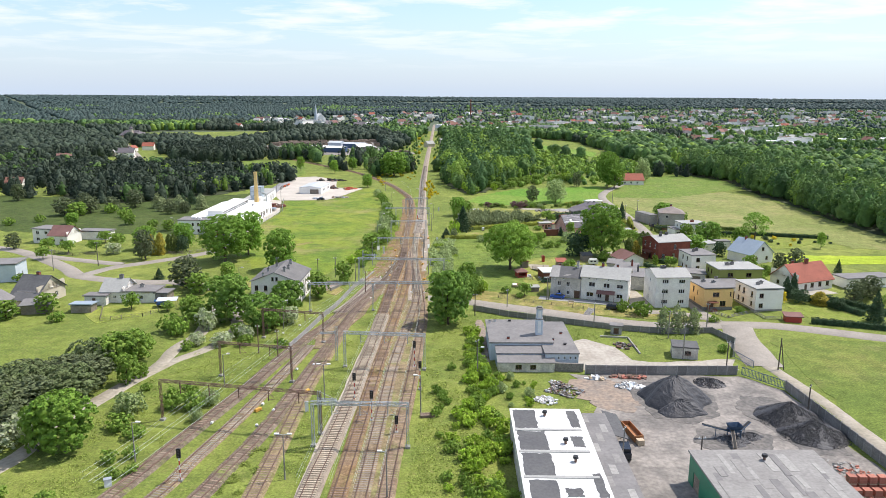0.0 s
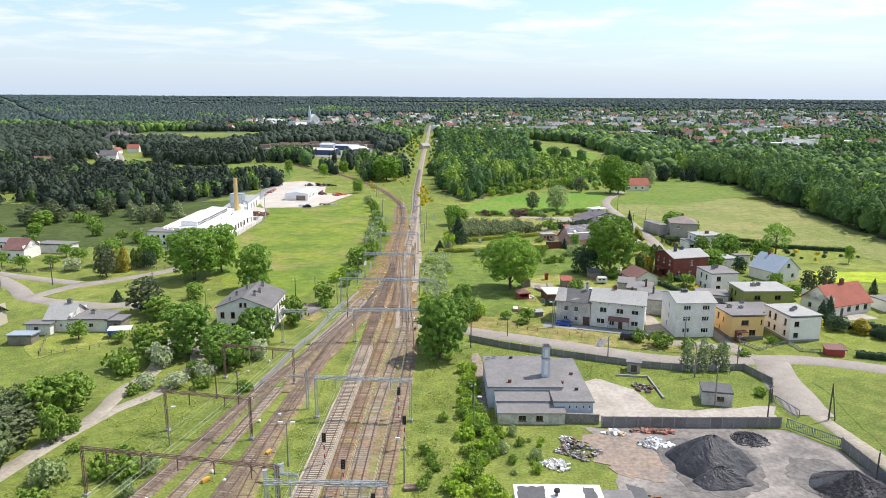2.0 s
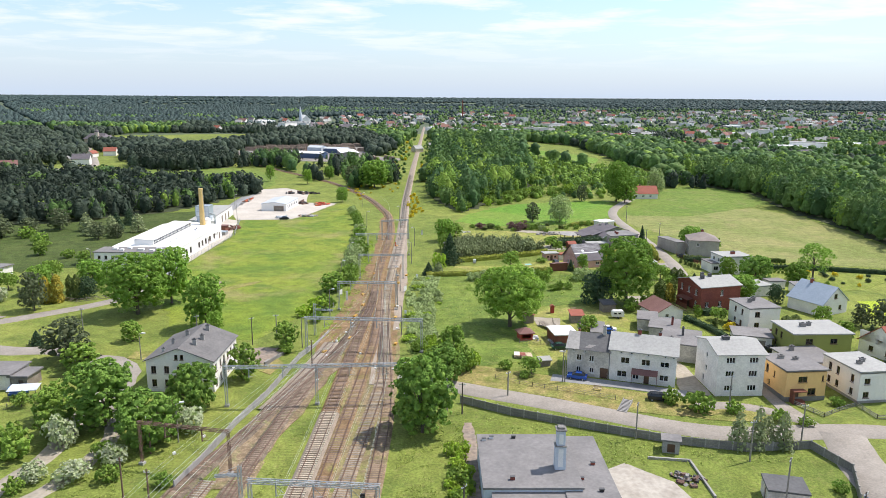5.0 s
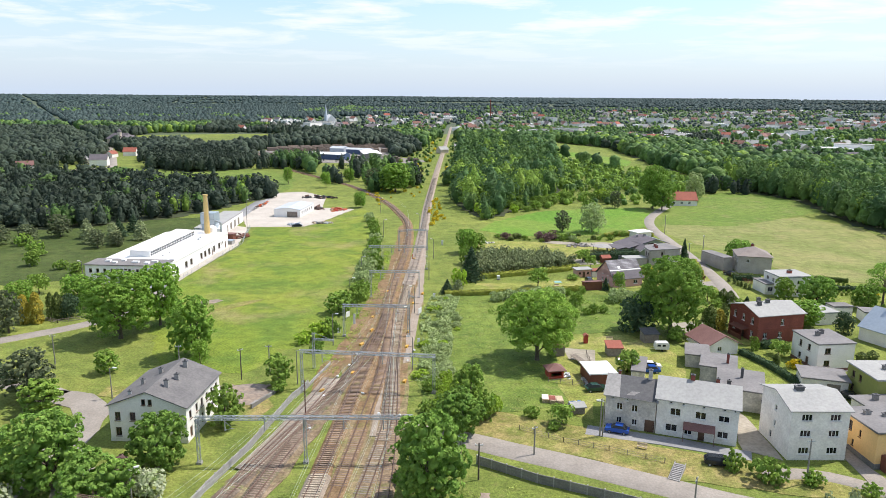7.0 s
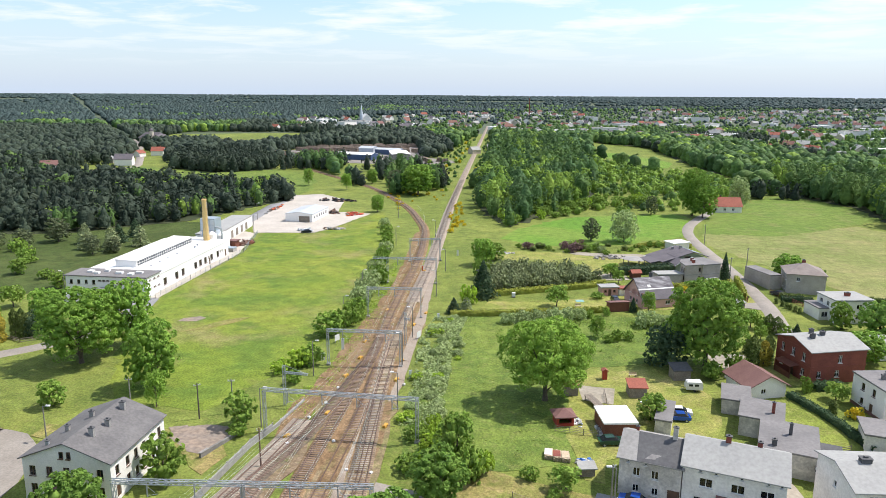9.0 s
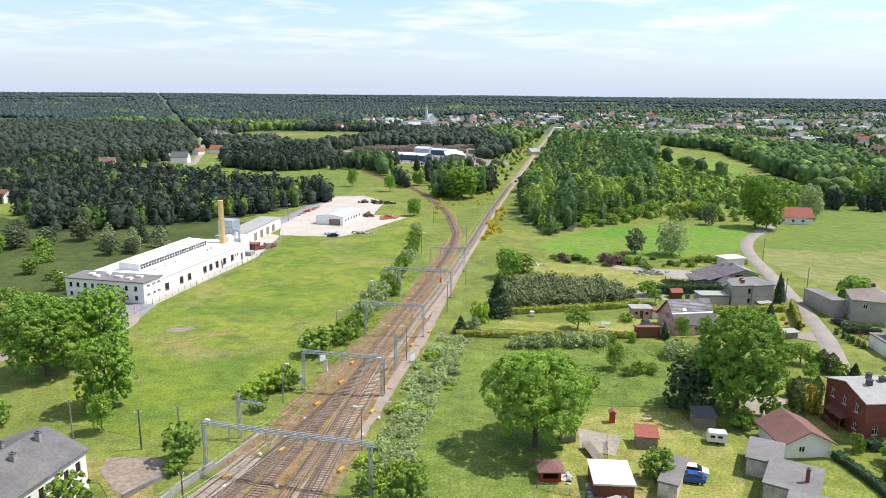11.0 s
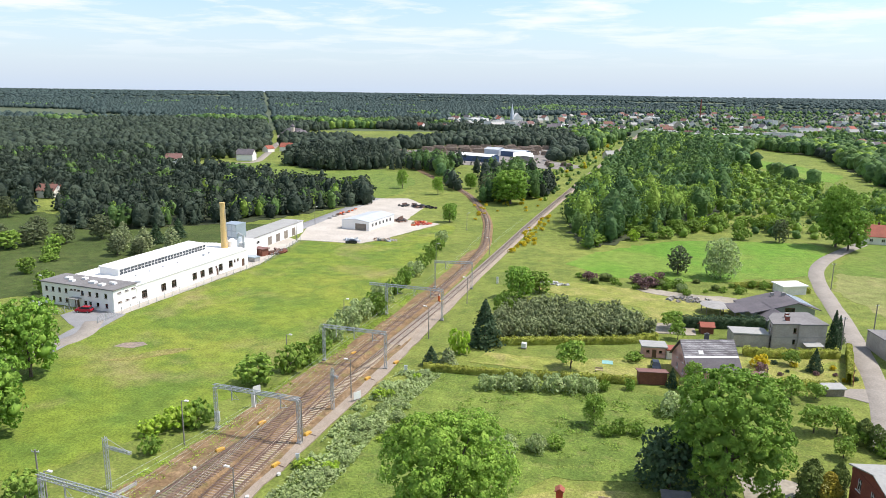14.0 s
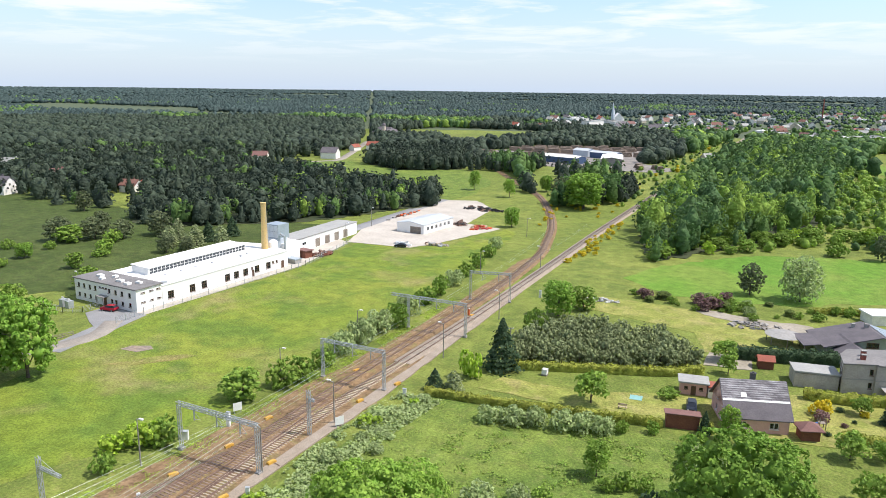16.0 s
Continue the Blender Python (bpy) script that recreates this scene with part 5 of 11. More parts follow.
house("grey rendered house with hipped brown-grey roof", 90.4, 306.8, -10.0, 10.2, 9.5, 5.6, "hip", 2.4, M_BLOCK, M_ROOFGB, {"f": rows((3.0,), 4.2, 1.0, 1.2), "l": rows((2, 5, 8), 4.2, 1.0, 1.2) + rows((2, 5, 8), 1.6, 1.0, 1.2)}, [(5.0, 5.4, 0.9, 8.8)], frame_mat=M_FRAMEW)
house("long windowless grey block garage", 86.8, 309.6, 14.4, 3.6, 13.0, 3.9, "shed_b", 0.4, M_BLOCK, M_ROOFGREY, name="garage", category="garage", over=0.15)
bh = thing("house", pose(63.4, 312.4, 0, 0, 0, 22), "raw grey block house with stepped flat roof", "house")
BH = [(0, 0), (5.6, 0), (5.6, -0.5), (11.8, -0.5), (11.8, 8.0), (4.0, 7.6), (1.5, 4.6)]
bw = Bm()
facade(bw, 5.6, -0.1, 5.7, rows((5.0,), 4.3, 0.7, 1.2) + rows((5.0,), 1.7, 0.7, 1.2), Matrix())
facade(bw, 6.2, -0.1, 5.7, [], Matrix.Translation((5.6, -0.5, 0)))
facade(bw, math.hypot(1.5, 4.6), -0.1, 5.7, rows((1.4, 3.4), 4.2, 1.0, 1.3) + rows((1.4, 3.4), 1.6, 1.0, 1.3), Matrix.Translation((1.5, 4.6, 0)) @ Matrix.Rotation(math.atan2(-4.6, -1.5), 4, "Z"))
for a, c in (((5.6, 0), (5.6, -0.5)), ((11.8, -0.5), (11.8, 8.0)), ((11.8, 8.0), (4.0, 7.6)), ((4.0, 7.6), (1.5, 4.6))):
    facade(bw, math.dist(a, c), -0.1, 5.7, [], Matrix.Translation((*a, 0)) @ Matrix.Rotation(math.atan2(c[1] - a[1], c[0] - a[0]), 4, "Z"))
part("wall", bw, M_BLOCK, bh)
part("roof", Bm().prism([(p[0] + (0.25 if p[0] > 5 else -0.25), p[1] + (0.25 if p[1] > 3 else -0.25)) for p in BH], 5.7, 5.95), M_ROOFGREY, bh)
part("band", Bm().box(-0.03, -0.03, 2.75, 5.6, 0.0, 3.0).box(5.6, -0.53, 2.75, 11.83, -0.5, 3.0), M_CONC, bh, "concrete floor band on the wall")
part("porch_roof", Bm().slab([(6.6, -2.4, 1.5), (10.6, -2.4, 1.5), (10.6, -0.54, 1.8), (6.6, -0.54, 1.8)], 0.1), M_ROOFLIGHT, bh, "pale lean-to roof by the wall")
for u in (6.8, 10.4):
    part("porch_post", Bm().bar((u, -2.3, -0.1), (u, -2.3, 1.45), 0.1), M_WOOD, bh)
for u, z in ((5.0, 4.3), (5.0, 1.7)):
    window(bh, Matrix.Translation((u, 0.16, z)), 0.7, 1.2, M_FRAMEB, 0)
for u, z in ((1.4, 4.2), (3.4, 4.2), (1.4, 1.6), (3.4, 1.6)):
    window(bh, Matrix.Translation((1.5, 4.6, 0)) @ Matrix.Rotation(math.atan2(-4.6, -1.5), 4, "Z") @ Matrix.Translation((u, 0.16, z)), 1.0, 1.3, M_FRAMEB, 1)
for u, v in ((4.2, 2.2), (5.2, 4.4)):
    cbh = part("chimney", Bm().box(u - 0.4, v - 0.3, 5.9, u + 0.4, v + 0.3, 6.9), M_BRICK, bh)
    part("chimney_cap", Bm().box(u - 0.46, v - 0.36, 6.9, u + 0.46, v + 0.36, 7.0), M_CONC, cbh)
house("low grey block garage with pale roof", 55.6, 311.6, 12.0, 7.6, 5.0, 2.7, "flat", 0.2, M_BLOCK, M_ROOFLIGHT, name="garage", category="garage", over=0.15)
gh = thing("house", pose(70.6, 334.4, 0, 0, 0, 20), "pale green house under wide low grey roofs", "house")
part("wall", Bm().prism([(-10.2, 0.4), (4.8, 0.4), (4.8, 9.6), (-10.2, 9.6)], -0.1, 2.7).prism([(-8.6, -4.2), (-3.4, -4.2), (-3.4, 0.4), (-8.6, 0.4)], -0.1, 2.3).add([(-10.2, 0.4, 2.7), (4.8, 0.4, 2.7), (4.8, 0.4, 3.4), (0, 0.4, 5.2)], ((0, 1, 2, 3),)).add([(-8.6, -4.2, 2.3), (-3.4, -4.2, 2.3), (-6, -4.2, 3.9)], ((0, 1, 2),)), M_PALEGREEN, gh)
part("roof", Bm().slab([(-11.2, -0.6, 2.7), (0, -0.6, 5.4), (0, 10.4, 5.4), (-11.2, 10.4, 2.7)], 0.2).slab([(0, -0.6, 5.4), (5.8, -0.6, 3.6), (5.8, 10.4, 3.6), (0, 10.4, 5.4)], 0.2), M_ROOFTILE, gh, "wide low grey tiled roof")
part("wing_roof", Bm().slab([(-9.4, -5.0, 2.2), (-6, -5.0, 4.1), (-6, 5.0, 4.1), (-9.4, 5.0, 2.2)], 0.18).slab([(-6, -5.0, 4.1), (-2.6, -5.0, 2.2), (-2.6, 5.0, 2.2), (-6, 5.0, 4.1)], 0.18), M_ROOFTILE, gh)
part("porch_roof", Bm().slab([(-14.6, 1.0, 2.3), (-11.0, 1.0, 2.75), (-11.0, 8.6, 2.75), (-14.6, 8.6, 2.3)], 0.18), M_ROOFTILE, gh)
for u, v in ((-14.3, 1.3), (-14.3, 8.3)):
    part("post", Bm().bar((u, v, -0.1), (u, v, 2.2), 0.16), M_WOOD, gh)
part("bargeboard", Bm().bar((-6, -5.02, 4.1), (-2.6, -5.02, 2.2), 0.08, 0.22).bar((-6, -5.02, 4.1), (-9.4, -5.02, 2.2), 0.08, 0.22), M_WHITE, gh)
for u, v, w, h in ((-1.4, 3.3, 2.4, 1.1), (2.6, 1.5, 1.2, 1.2)):
    window(gh, Matrix.Translation((u, 0.36, v)), w, h, M_FRAMEB, 1)
for k in range(4):
    part("solar_panel", Bm().slab([(1.0, 1.0 + k * 2.1, 5.22), (4.9, 1.0 + k * 2.1, 4.01), (4.9, 2.9 + k * 2.1, 4.01), (1.0, 2.9 + k * 2.1, 5.22)], 0.06), M_ROOFBLUE, gh, "pale glazed panel on the roof")
part("chimney", Bm().box(-0.9, 6.0, 4.8, -0.1, 6.7, 6.1).box(-3.0, 7.4, 4.4, -2.3, 8.0, 5.6), M_CONC, gh)
house("flat white carport roof beside the lane", 70.4, 360.6, 28.0, 7.0, 5.0, 2.4, "flat", 0.0, M_GREYPLASTER, M_ROOFWHITE, name="outbuilding", category="outbuilding")
pk = house("pink plastered house with worn grey tiled roof", 46.7, 285.6, 21.0, 9.8, 9.6, 2.9, "gable_x", 4.3, M_PINKWALL, M_ROOFTILE, {"l": rows((3.2, 6.4), 3.6, 0.8, 1.1) + rows((3.2, 6.4), 1.4, 0.9, 1.1), "f": rows((2.5, 7.5), 1.4, 1.4, 1.1)}, [(5.0, 5.3, 0.8, 8.3, M_ROOFDARK)], over=0.5)
part("worn_tiles", Bm().slab([(-0.4, 2.1, 4.98), (10.2, 2.1, 4.98), (10.2, 4.76, 7.36), (-0.4, 4.76, 7.36)], 0.02), M_WORNTILE, pk, "upper roof with pale worn tile courses")
part("ridge_strip", Bm().slab([(-0.4, 1.8, 4.72), (10.2, 1.8, 4.72), (10.2, 2.06, 4.95), (-0.4, 2.06, 4.95)], 0.02), M_ROOFWHITE, pk, "pale flashing strip across the roof")
for q in range(9):
    v = 2.2 + q * 0.29
    part("tile_course", Bm().slab([(-0.42, v, 3.06 + 0.896 * v + 0.07), (10.22, v, 3.06 + 0.896 * v + 0.07), (10.22, v + 0.07, 3.06 + 0.896 * (v + 0.07) + 0.06), (-0.42, v + 0.07, 3.06 + 0.896 * (v + 0.07) + 0.06)], 0.03), M_ROOFTILE, pk)
part("roof_window", Bm().slab([(2.6, 2.3, 5.24), (3.5, 2.3, 5.24), (3.5, 2.9, 5.78), (2.6, 2.9, 5.78)], 0.05), M_WHITE, pk)
house("small pink shed with flat roof", 37.4, 297.0, 12.0, 4.6, 3.4, 2.3, "flat", 0.1, M_PINKWALL, M_ROOFLIGHT, {"f": rows((1.0,), 1.4, 0.7, 0.6) + rows((3.6,), 1.4, 0.7, 0.6) + [(2.3, 0.95, 0.9, 1.9, "d")]}, name="shed", category="shed", frame_mat=M_FRAMEB)
house("small grey shed with red roof", 42.2, 297.6, 12.0, 2.8, 3.0, 1.9, "flat", 0.1, M_GREYPLASTER, M_ROOFRED, name="shed", category="shed", over=0.15)
house("long brown garden shed with low roof", 37.8, 282.2, 14.0, 5.2, 2.6, 2.0, "shed_b", 0.5, M_BROWNWOOD, M_ROOFBROWN, name="shed", category="shed", over=0.3)
# left side cottages
house("beige house with steep dark roof", -118.0, 181.4, -9.0, 7.8, 10.5, 3.2, "gable_x", 3.9, M_CREAM, M_ROOFDARK, {"r": rows((3.0, 7.0), 1.7, 1.1, 1.3) + rows((5.2,), 4.6, 1.0, 1.2), "f": rows((2, 5), 1.5, 1.0, 1.0)}, [(4.0, 5.6, 0.9, 7.9)], over=0.5)
house("dark roofed porch wing of the beige house", -117.0, 178.0, -9.0, 6.5, 3.6, 2.2, "shed_f", 1.6, M_CREAM, M_ROOFDARK, name="outbuilding", category="outbuilding")
house("pale grey cottage with light gable roof", -95.4, 184.0, 1.5, 6.2, 8.0, 3.2, "gable_x", 2.6, M_GREYPLASTER, M_ROOFLIGHT, {"f": rows((3.6,), 1.6, 0.8, 0.9) + rows((5.2,), 2.0, 0.4, 0.4), "r": rows((4.0,), 4.0, 0.7, 0.8)}, [(4.2, 4.2, 1.0, 6.8, M_CONCDARK)])
house("low grey cottage wing with flat roof", -89.4, 184.0, 1.5, 8.6, 7.0, 2.9, "flat", 0.2, M_GREYPLASTER, M_ROOFGREY, {"f": rows((1.6, 4.8), 1.6, 1.1, 1.1)}, [(3.6, 4.5, 1.0, 4.0, M_CONC)])
house("small lean-to beside the grey cottage", -98.6, 181.4, 1.5, 5.6, 3.6, 2.4, "flat", 0.2, M_GREYPLASTER, M_ROOFGREY, {"f": [(2.4, 1.0, 1.0, 2.0, "d")]}, name="outbuilding", category="outbuilding")
house("wooden porch with grey roof", -80.8, 184.4, 1.5, 3.2, 5.0, 2.4, "flat", 0.3, M_WOOD, M_ROOFGREY, {"f": [(2.0, 1.0, 1.0, 2.0, "d")]}, name="outbuilding", category="outbuilding")
house("white modern house with flat grey roof", -139.0, 203.0, 12.0, 8.0, 9.0, 5.2, "flat", 0.3, M_BLUEWALL, M_ROOFGREY, {"r": rows((2, 5), 1.7, 1.2, 1.2)})
house("pale two-storey house with flat roof", -159.0, 261.0, -6.0, 7.5, 8.0, 5.2, "flat", 0.2, M_STUCCO, M_ROOFGREY, {"f": rows((2, 5.4), 4.0, 1.3, 1.2) + rows((2, 5.4), 1.5, 1.3, 1.2)})
house("cream house with brown gable roof", -151.4, 258.0, -6.0, 7.6, 8.5, 3.6, "gable_x", 3.0, M_STUCCO, M_ROOFBROWN, {"f": rows((2, 5.2), 1.6, 1.2, 1.2), "r": rows((4.0,), 4.4, 0.9, 1.0)})
house("low grey barn behind the cream house", -146.0, 268.5, -6.0, 12.0, 6.0, 3.0, "flat", 0.3, M_GREYPLASTER, M_ROOFGREY, name="outbuilding", category="outbuilding")
house("low white house at the road corner", -121.0, 171.0, 8.0, 6.0, 7.0, 3.0, "gable_y", 2.0, M_STUCCO, M_ROOFGREY, {"r": rows((3.5,), 1.5, 1.0, 1.0)})
house("open shed under a blue-grey sheet roof", -98.8, 174.6, 3.0, 5.2, 3.4, 1.9, "flat", 0.3, M_WOOD, M_ROOFBLUE, name="shed", category="shed")
house("ramshackle wooden shed with grey roof", -110.5, 172.5, 14.0, 6.5, 4.0, 2.4, "shed_f", 0.6, M_WOOD, M_ROOFGREY, name="shed", category="shed")
# far red-roofed farmhouse
house("white farmhouse with red tile roof by the fields", 106.0, 450.0, 2.0, 15.0, 9.0, 3.2, "gable_x", 3.6, M_STUCCO, M_ROOFRED, {"f": rows((3, 7, 11), 1.6, 1.2, 1.2)}, [(6, 5, 0.8, 7.6)])

# workshop of stepped blocks
house("tall rear block of the workshop with grey roof", 8.2, 144.2, 1.0, 13.4, 15.0, 4.0, "flat", -0.1, M_BLUEWALL, M_ROOFGREY, name="workshop", category="workshop", over=0.2)
house("side block of the workshop with small square windows", 19.5, 139.6, 1.0, 6.9, 20.5, 3.3, "flat", 0.0, M_BLUEWALL, M_ROOFGREY, {"f": rows((2.8, 4.0, 5.2, 6.3), 2.4, 0.4, 0.6)}, name="workshop", category="workshop", over=0.2)
house("middle lean-to of the workshop with felt roof", 9.4, 140.6, 1.0, 10.0, 3.7, 2.9, "shed_f", 0.4, M_BLUEWALL, M_ROOFGREY, name="workshop", category="workshop", over=0.15)
house("stained front lean-to of the workshop", 9.6, 137.6, 1.0, 11.6, 3.1, 2.0, "shed_f", 0.6, M_OLDPLASTER, M_ROOFGREY, {"f": [(4.2, 1.1, 1.3, 1.0, "w"), (7.2, 1.1, 1.2, 1.0, "w")]}, name="workshop", category="workshop", over=0.2, frame_mat=M_FRAMEB)
wc = thing("workshop_chimney", pose(19.2, 149.6, 4.2), "square pale blue panelled chimney on the workshop roof", "chimney")
part("shaft", Bm().box(-0.75, -0.75, 0, 0.75, 0.75, 3.6).box(-0.6, -0.6, 3.6, 0.6, 0.6, 6.0), M_BLUEWALL, wc)
part("panel", Bm().box(-0.35, -0.79, 0.5, 0.35, -0.75, 3.2).box(-0.3, -0.64, 3.9, 0.3, -0.6, 5.4), M_WHITE, wc)
part("cap", Bm().box(-0.85, -0.85, 3.55, 0.85, 0.85, 3.7).box(-0.75, -0.75, 5.9, 0.75, 0.75, 6.1).box(-0.45, -0.45, 6.1, 0.45, 0.45, 6.4), M_CONCDARK, wc)
house("small grey block hut with dark flat roof", 48.0, 146.6, -12.0, 5.3, 4.4, 2.5, "flat", 0.0, M_OLDPLASTER, M_ROOFDARK, {"f": [(3.2, 1.4, 1.3, 0.9, "w")], "l": [(2.4, 1.0, 0.9, 2.0, "d")]}, name="hut", category="hut", frame_mat=M_FRAMEB, over=0.15)

# factory
fac = house("white two-storey factory office block with grey flat roof", -111.0, 280.2, -0.8, 23.6, 7.6, 5.6, "flat", 0.0, M_FACTORY, M_ROOFGREY,
      {"f": rows((1.6, 3.8, 6.0, 8.2, 13.6, 16.0, 18.4, 21.2), 4.0, 0.9, 1.2) + rows((10.0, 11.2, 12.4), 4.5, 0.9, 0.4) + rows((1.6, 3.8, 6.0, 8.2, 16.0, 18.4, 21.2, 14.4), 1.5, 0.9, 1.1) + [(11.6, 1.1, 1.6, 2.2, "d")],
       "r": rows((2.0, 4.4, 6.6), 4.6, 1.2, 0.3) + rows((2.0, 4.4, 6.6), 2.2, 1.2, 0.3)}, name="factory_office", category="factory", frame_mat=M_FRAMEB, over=0.3, bars=0)
part("porch", Bm().box(10.2, -1.6, 2.5, 13.2, 0, 2.7).box(10.3, -1.5, -0.1, 10.5, -1.3, 2.5).box(12.9, -1.5, -0.1, 13.1, -1.3, 2.5), M_CONC, fac, "grey entrance porch")
for q in ((4.6, 3, 5.8, 6.2, 4.4, 6.4), (7.6, 1.6, 5.8, 8.8, 2.8, 6.4), (9.0, 4.4, 5.8, 10.2, 5.6, 6.4), (13.2, 2.4, 5.8, 15.2, 3.6, 6.4), (17.4, 1.4, 5.8, 18.8, 2.8, 6.4), (18.6, 3.8, 5.8, 20.4, 4.8, 6.4)):
    part("roof_light", Bm().box(*q), M_WHITE, fac)
hall = house("long white factory hall with white roof", -110.6, 288.0, -0.8, 23.2, 47.0, 4.9, "gable_y", 0.9, M_FACTORY, M_ROOFWHITE,
      {"r": [(u, 2.1, 1.9, 2.0, "w") for u in (2.6, 9.6, 13.6, 22.0, 25.4, 29.0, 33.6, 38.4)] + rows((31.6, 40.4, 42.0), 2.6, 0.8, 0.8) + [(32.0, 1.05, 1.0, 2.1, "d"), (44.6, 1.2, 1.4, 2.4, "d")]}, name="factory_hall", category="factory", frame_mat=M_FRAMEB, over=0.15, bars=2, cross=True)
cler = part("clerestory", Bm().box(8.2, 3.0, 5.2, 14.6, 38.0, 7.7).slab([(8.0, 2.8, 8.05), (14.9, 2.8, 7.75), (14.9, 38.2, 7.75), (8.0, 38.2, 8.05)], 0.15), M_FACTORY, hall, "raised rooflight running along the hall")
part("glazing", Bm().box(14.56, 3.4, 6.05, 14.63, 37.6, 7.4), M_DARKGLASS, cler, "long dark window band")
for i in range(28):
    part("mullion", Bm().box(14.63, 3.4 + i * 1.27 - 0.06, 6.05, 14.67, 3.4 + i * 1.27 + 0.06, 7.4), M_WHITE, cler)
part("window_rail", Bm().box(14.63, 3.4, 6.68, 14.66, 37.6, 6.76), M_WHITE, cler)
for q in ((17, 6, 5.3, 17.5, 6.5, 5.75), (17, 11, 5.3, 17.5, 11.5, 5.75), (17, 16, 5.3, 17.5, 16.5, 5.75), (17, 22, 5.3, 17.5, 22.5, 5.75), (18, 32, 5.3, 18.6, 32.5, 6.0), (17.5, 35, 5.3, 18, 35.5, 6.0), (21.5, 1.0, 4.9, 22.6, 2.2, 5.6)):
    part("vent", Bm().box(*q), M_GALV, hall)
ch = thing("factory_chimney", pose(-93.0, 331.6, 0), "tall round yellow brick factory chimney", "chimney")
part("shaft", Bm().tube((0, 0, -0.1), (0, 0, 19.3), 1.18, 0.77, 24), M_CHIMNEY, ch)
part("rim", Bm().tube((0, 0, 19.3), (0, 0, 19.8), 0.86, 0.9, 20), M_CHIMNEY, ch)
part("ladder", Bm().bar((1.0, -0.2, 5), (0.85, -0.2, 19), 0.06).bar((1.0, 0.2, 5), (0.85, 0.2, 19), 0.06), M_GALV, ch)
bt = thing("boiler_tower", pose(-98.5, 336.0, 0, 0, 0, -2), "white boiler tower with a grey filter box on top", "tower")
part("tower_base", Bm().box(0, 2.0, -0.1, 8.0, 9.0, 6.0), M_FACTORY, bt)
part("drum", Bm().tube((3.8, 3.4, -0.1), (3.8, 3.4, 7.6), 3.1, None, 24), M_BLUEWALL, bt, "grey sheet metal drum")
fb = part("filter_box", Bm().box(1.0, 1.0, 7.6, 6.4, 6.0, 12.0), M_ROOFBLUE, bt, "grey panelled filter box")
part("panel", Bm().box(1.3, 0.93, 7.9, 2.8, 1.0, 9.7).box(3.0, 0.93, 7.9, 4.5, 1.0, 9.7).box(4.7, 0.93, 7.9, 6.2, 1.0, 9.7).box(1.3, 0.93, 9.9, 2.8, 1.0, 11.7).box(3.0, 0.93, 9.9, 4.5, 1.0, 11.7).box(4.7, 0.93, 9.9, 6.2, 1.0, 11.7), M_BLUEWALL, fb)
part("legs", Bm().bar((1.1, 1.1, 7), (1.1, 1.1, 7.7), 0.2).bar((6.3, 1.1, 7), (6.3, 1.1, 7.7), 0.2).bar((6.3, 5.9, 7), (6.3, 5.9, 7.7), 0.2).bar((1.1, 5.9, 7), (1.1, 5.9, 7.7), 0.2), M_GALV, bt)
part("silo", Bm().tube((6.4, -1.4, 0), (6.4, -1.4, 7.2), 1.5, None, 20).tube((6.4, -1.4, 7.2), (6.4, -1.4, 8.0), 1.5, 0.4, 20), M_FACTORY, bt, "round white silo")
part("duct", Bm().tube((8.6, 1.5, 0), (8.6, 1.5, 8.5), 0.35, None, 10).tube((8.6, 1.5, 8.5), (6.0, 2.0, 9.2), 0.35, None, 10), M_GALV, bt)
house("low white production wing with garage doors", -103.2, 345.0, 4.0, 8.2, 42.0, 4.4, "flat", 0.2, M_FACTORY, M_ROOFLIGHT, {"r": rows((3, 8), 2.6, 2.2, 1.0) + [(u, 1.6, 3.0, 3.0, "g") for u in (16, 22, 28, 34)]}, name="factory_wing", category="factory", over=0.2)
house("white hall with bleached grey roof in the yard", -87.4, 399.6, -4.0, 12.4, 21.5, 3.5, "gable_y", 0.9, M_FACTORY, M_ROOFPALE, {"r": rows((3, 6, 9, 12, 15, 18), 1.9, 1.6, 1.4), "f": [(8.6, 1.4, 5.0, 2.6, "g")]}, name="storage_hall", category="hall", over=0.2)

# warehouse in the foreground, with a worn white coating on its roof
wh = house("long warehouse with patchy white and dark felt roof", 9.9, 58.0, 0.0, 11.4, 52.6, 4.2, "flat", 0.0, M_OLDPLASTER, M_TARP, name="warehouse", category="warehouse", over=0.15)
house("low grey side wing of the warehouse", 21.4, 58.0, 0.0, 4.2, 52.4, 3.6, "flat", 0.0, M_OLDPLASTER, M_ROOFGREY, name="warehouse", category="warehouse", over=0.1)
gb = house("workshop hall with green sheet walls and grey felt roof", 36.2, 58.0, 1.5, 18.0, 38.0, 4.7, "flat", 0.0, M_GREENSHEET, M_ROOFPATCH, {"l": [(3.0, 1.3, 2.4, 2.5, "g")]}, name="workshop", category="workshop", over=0.25)

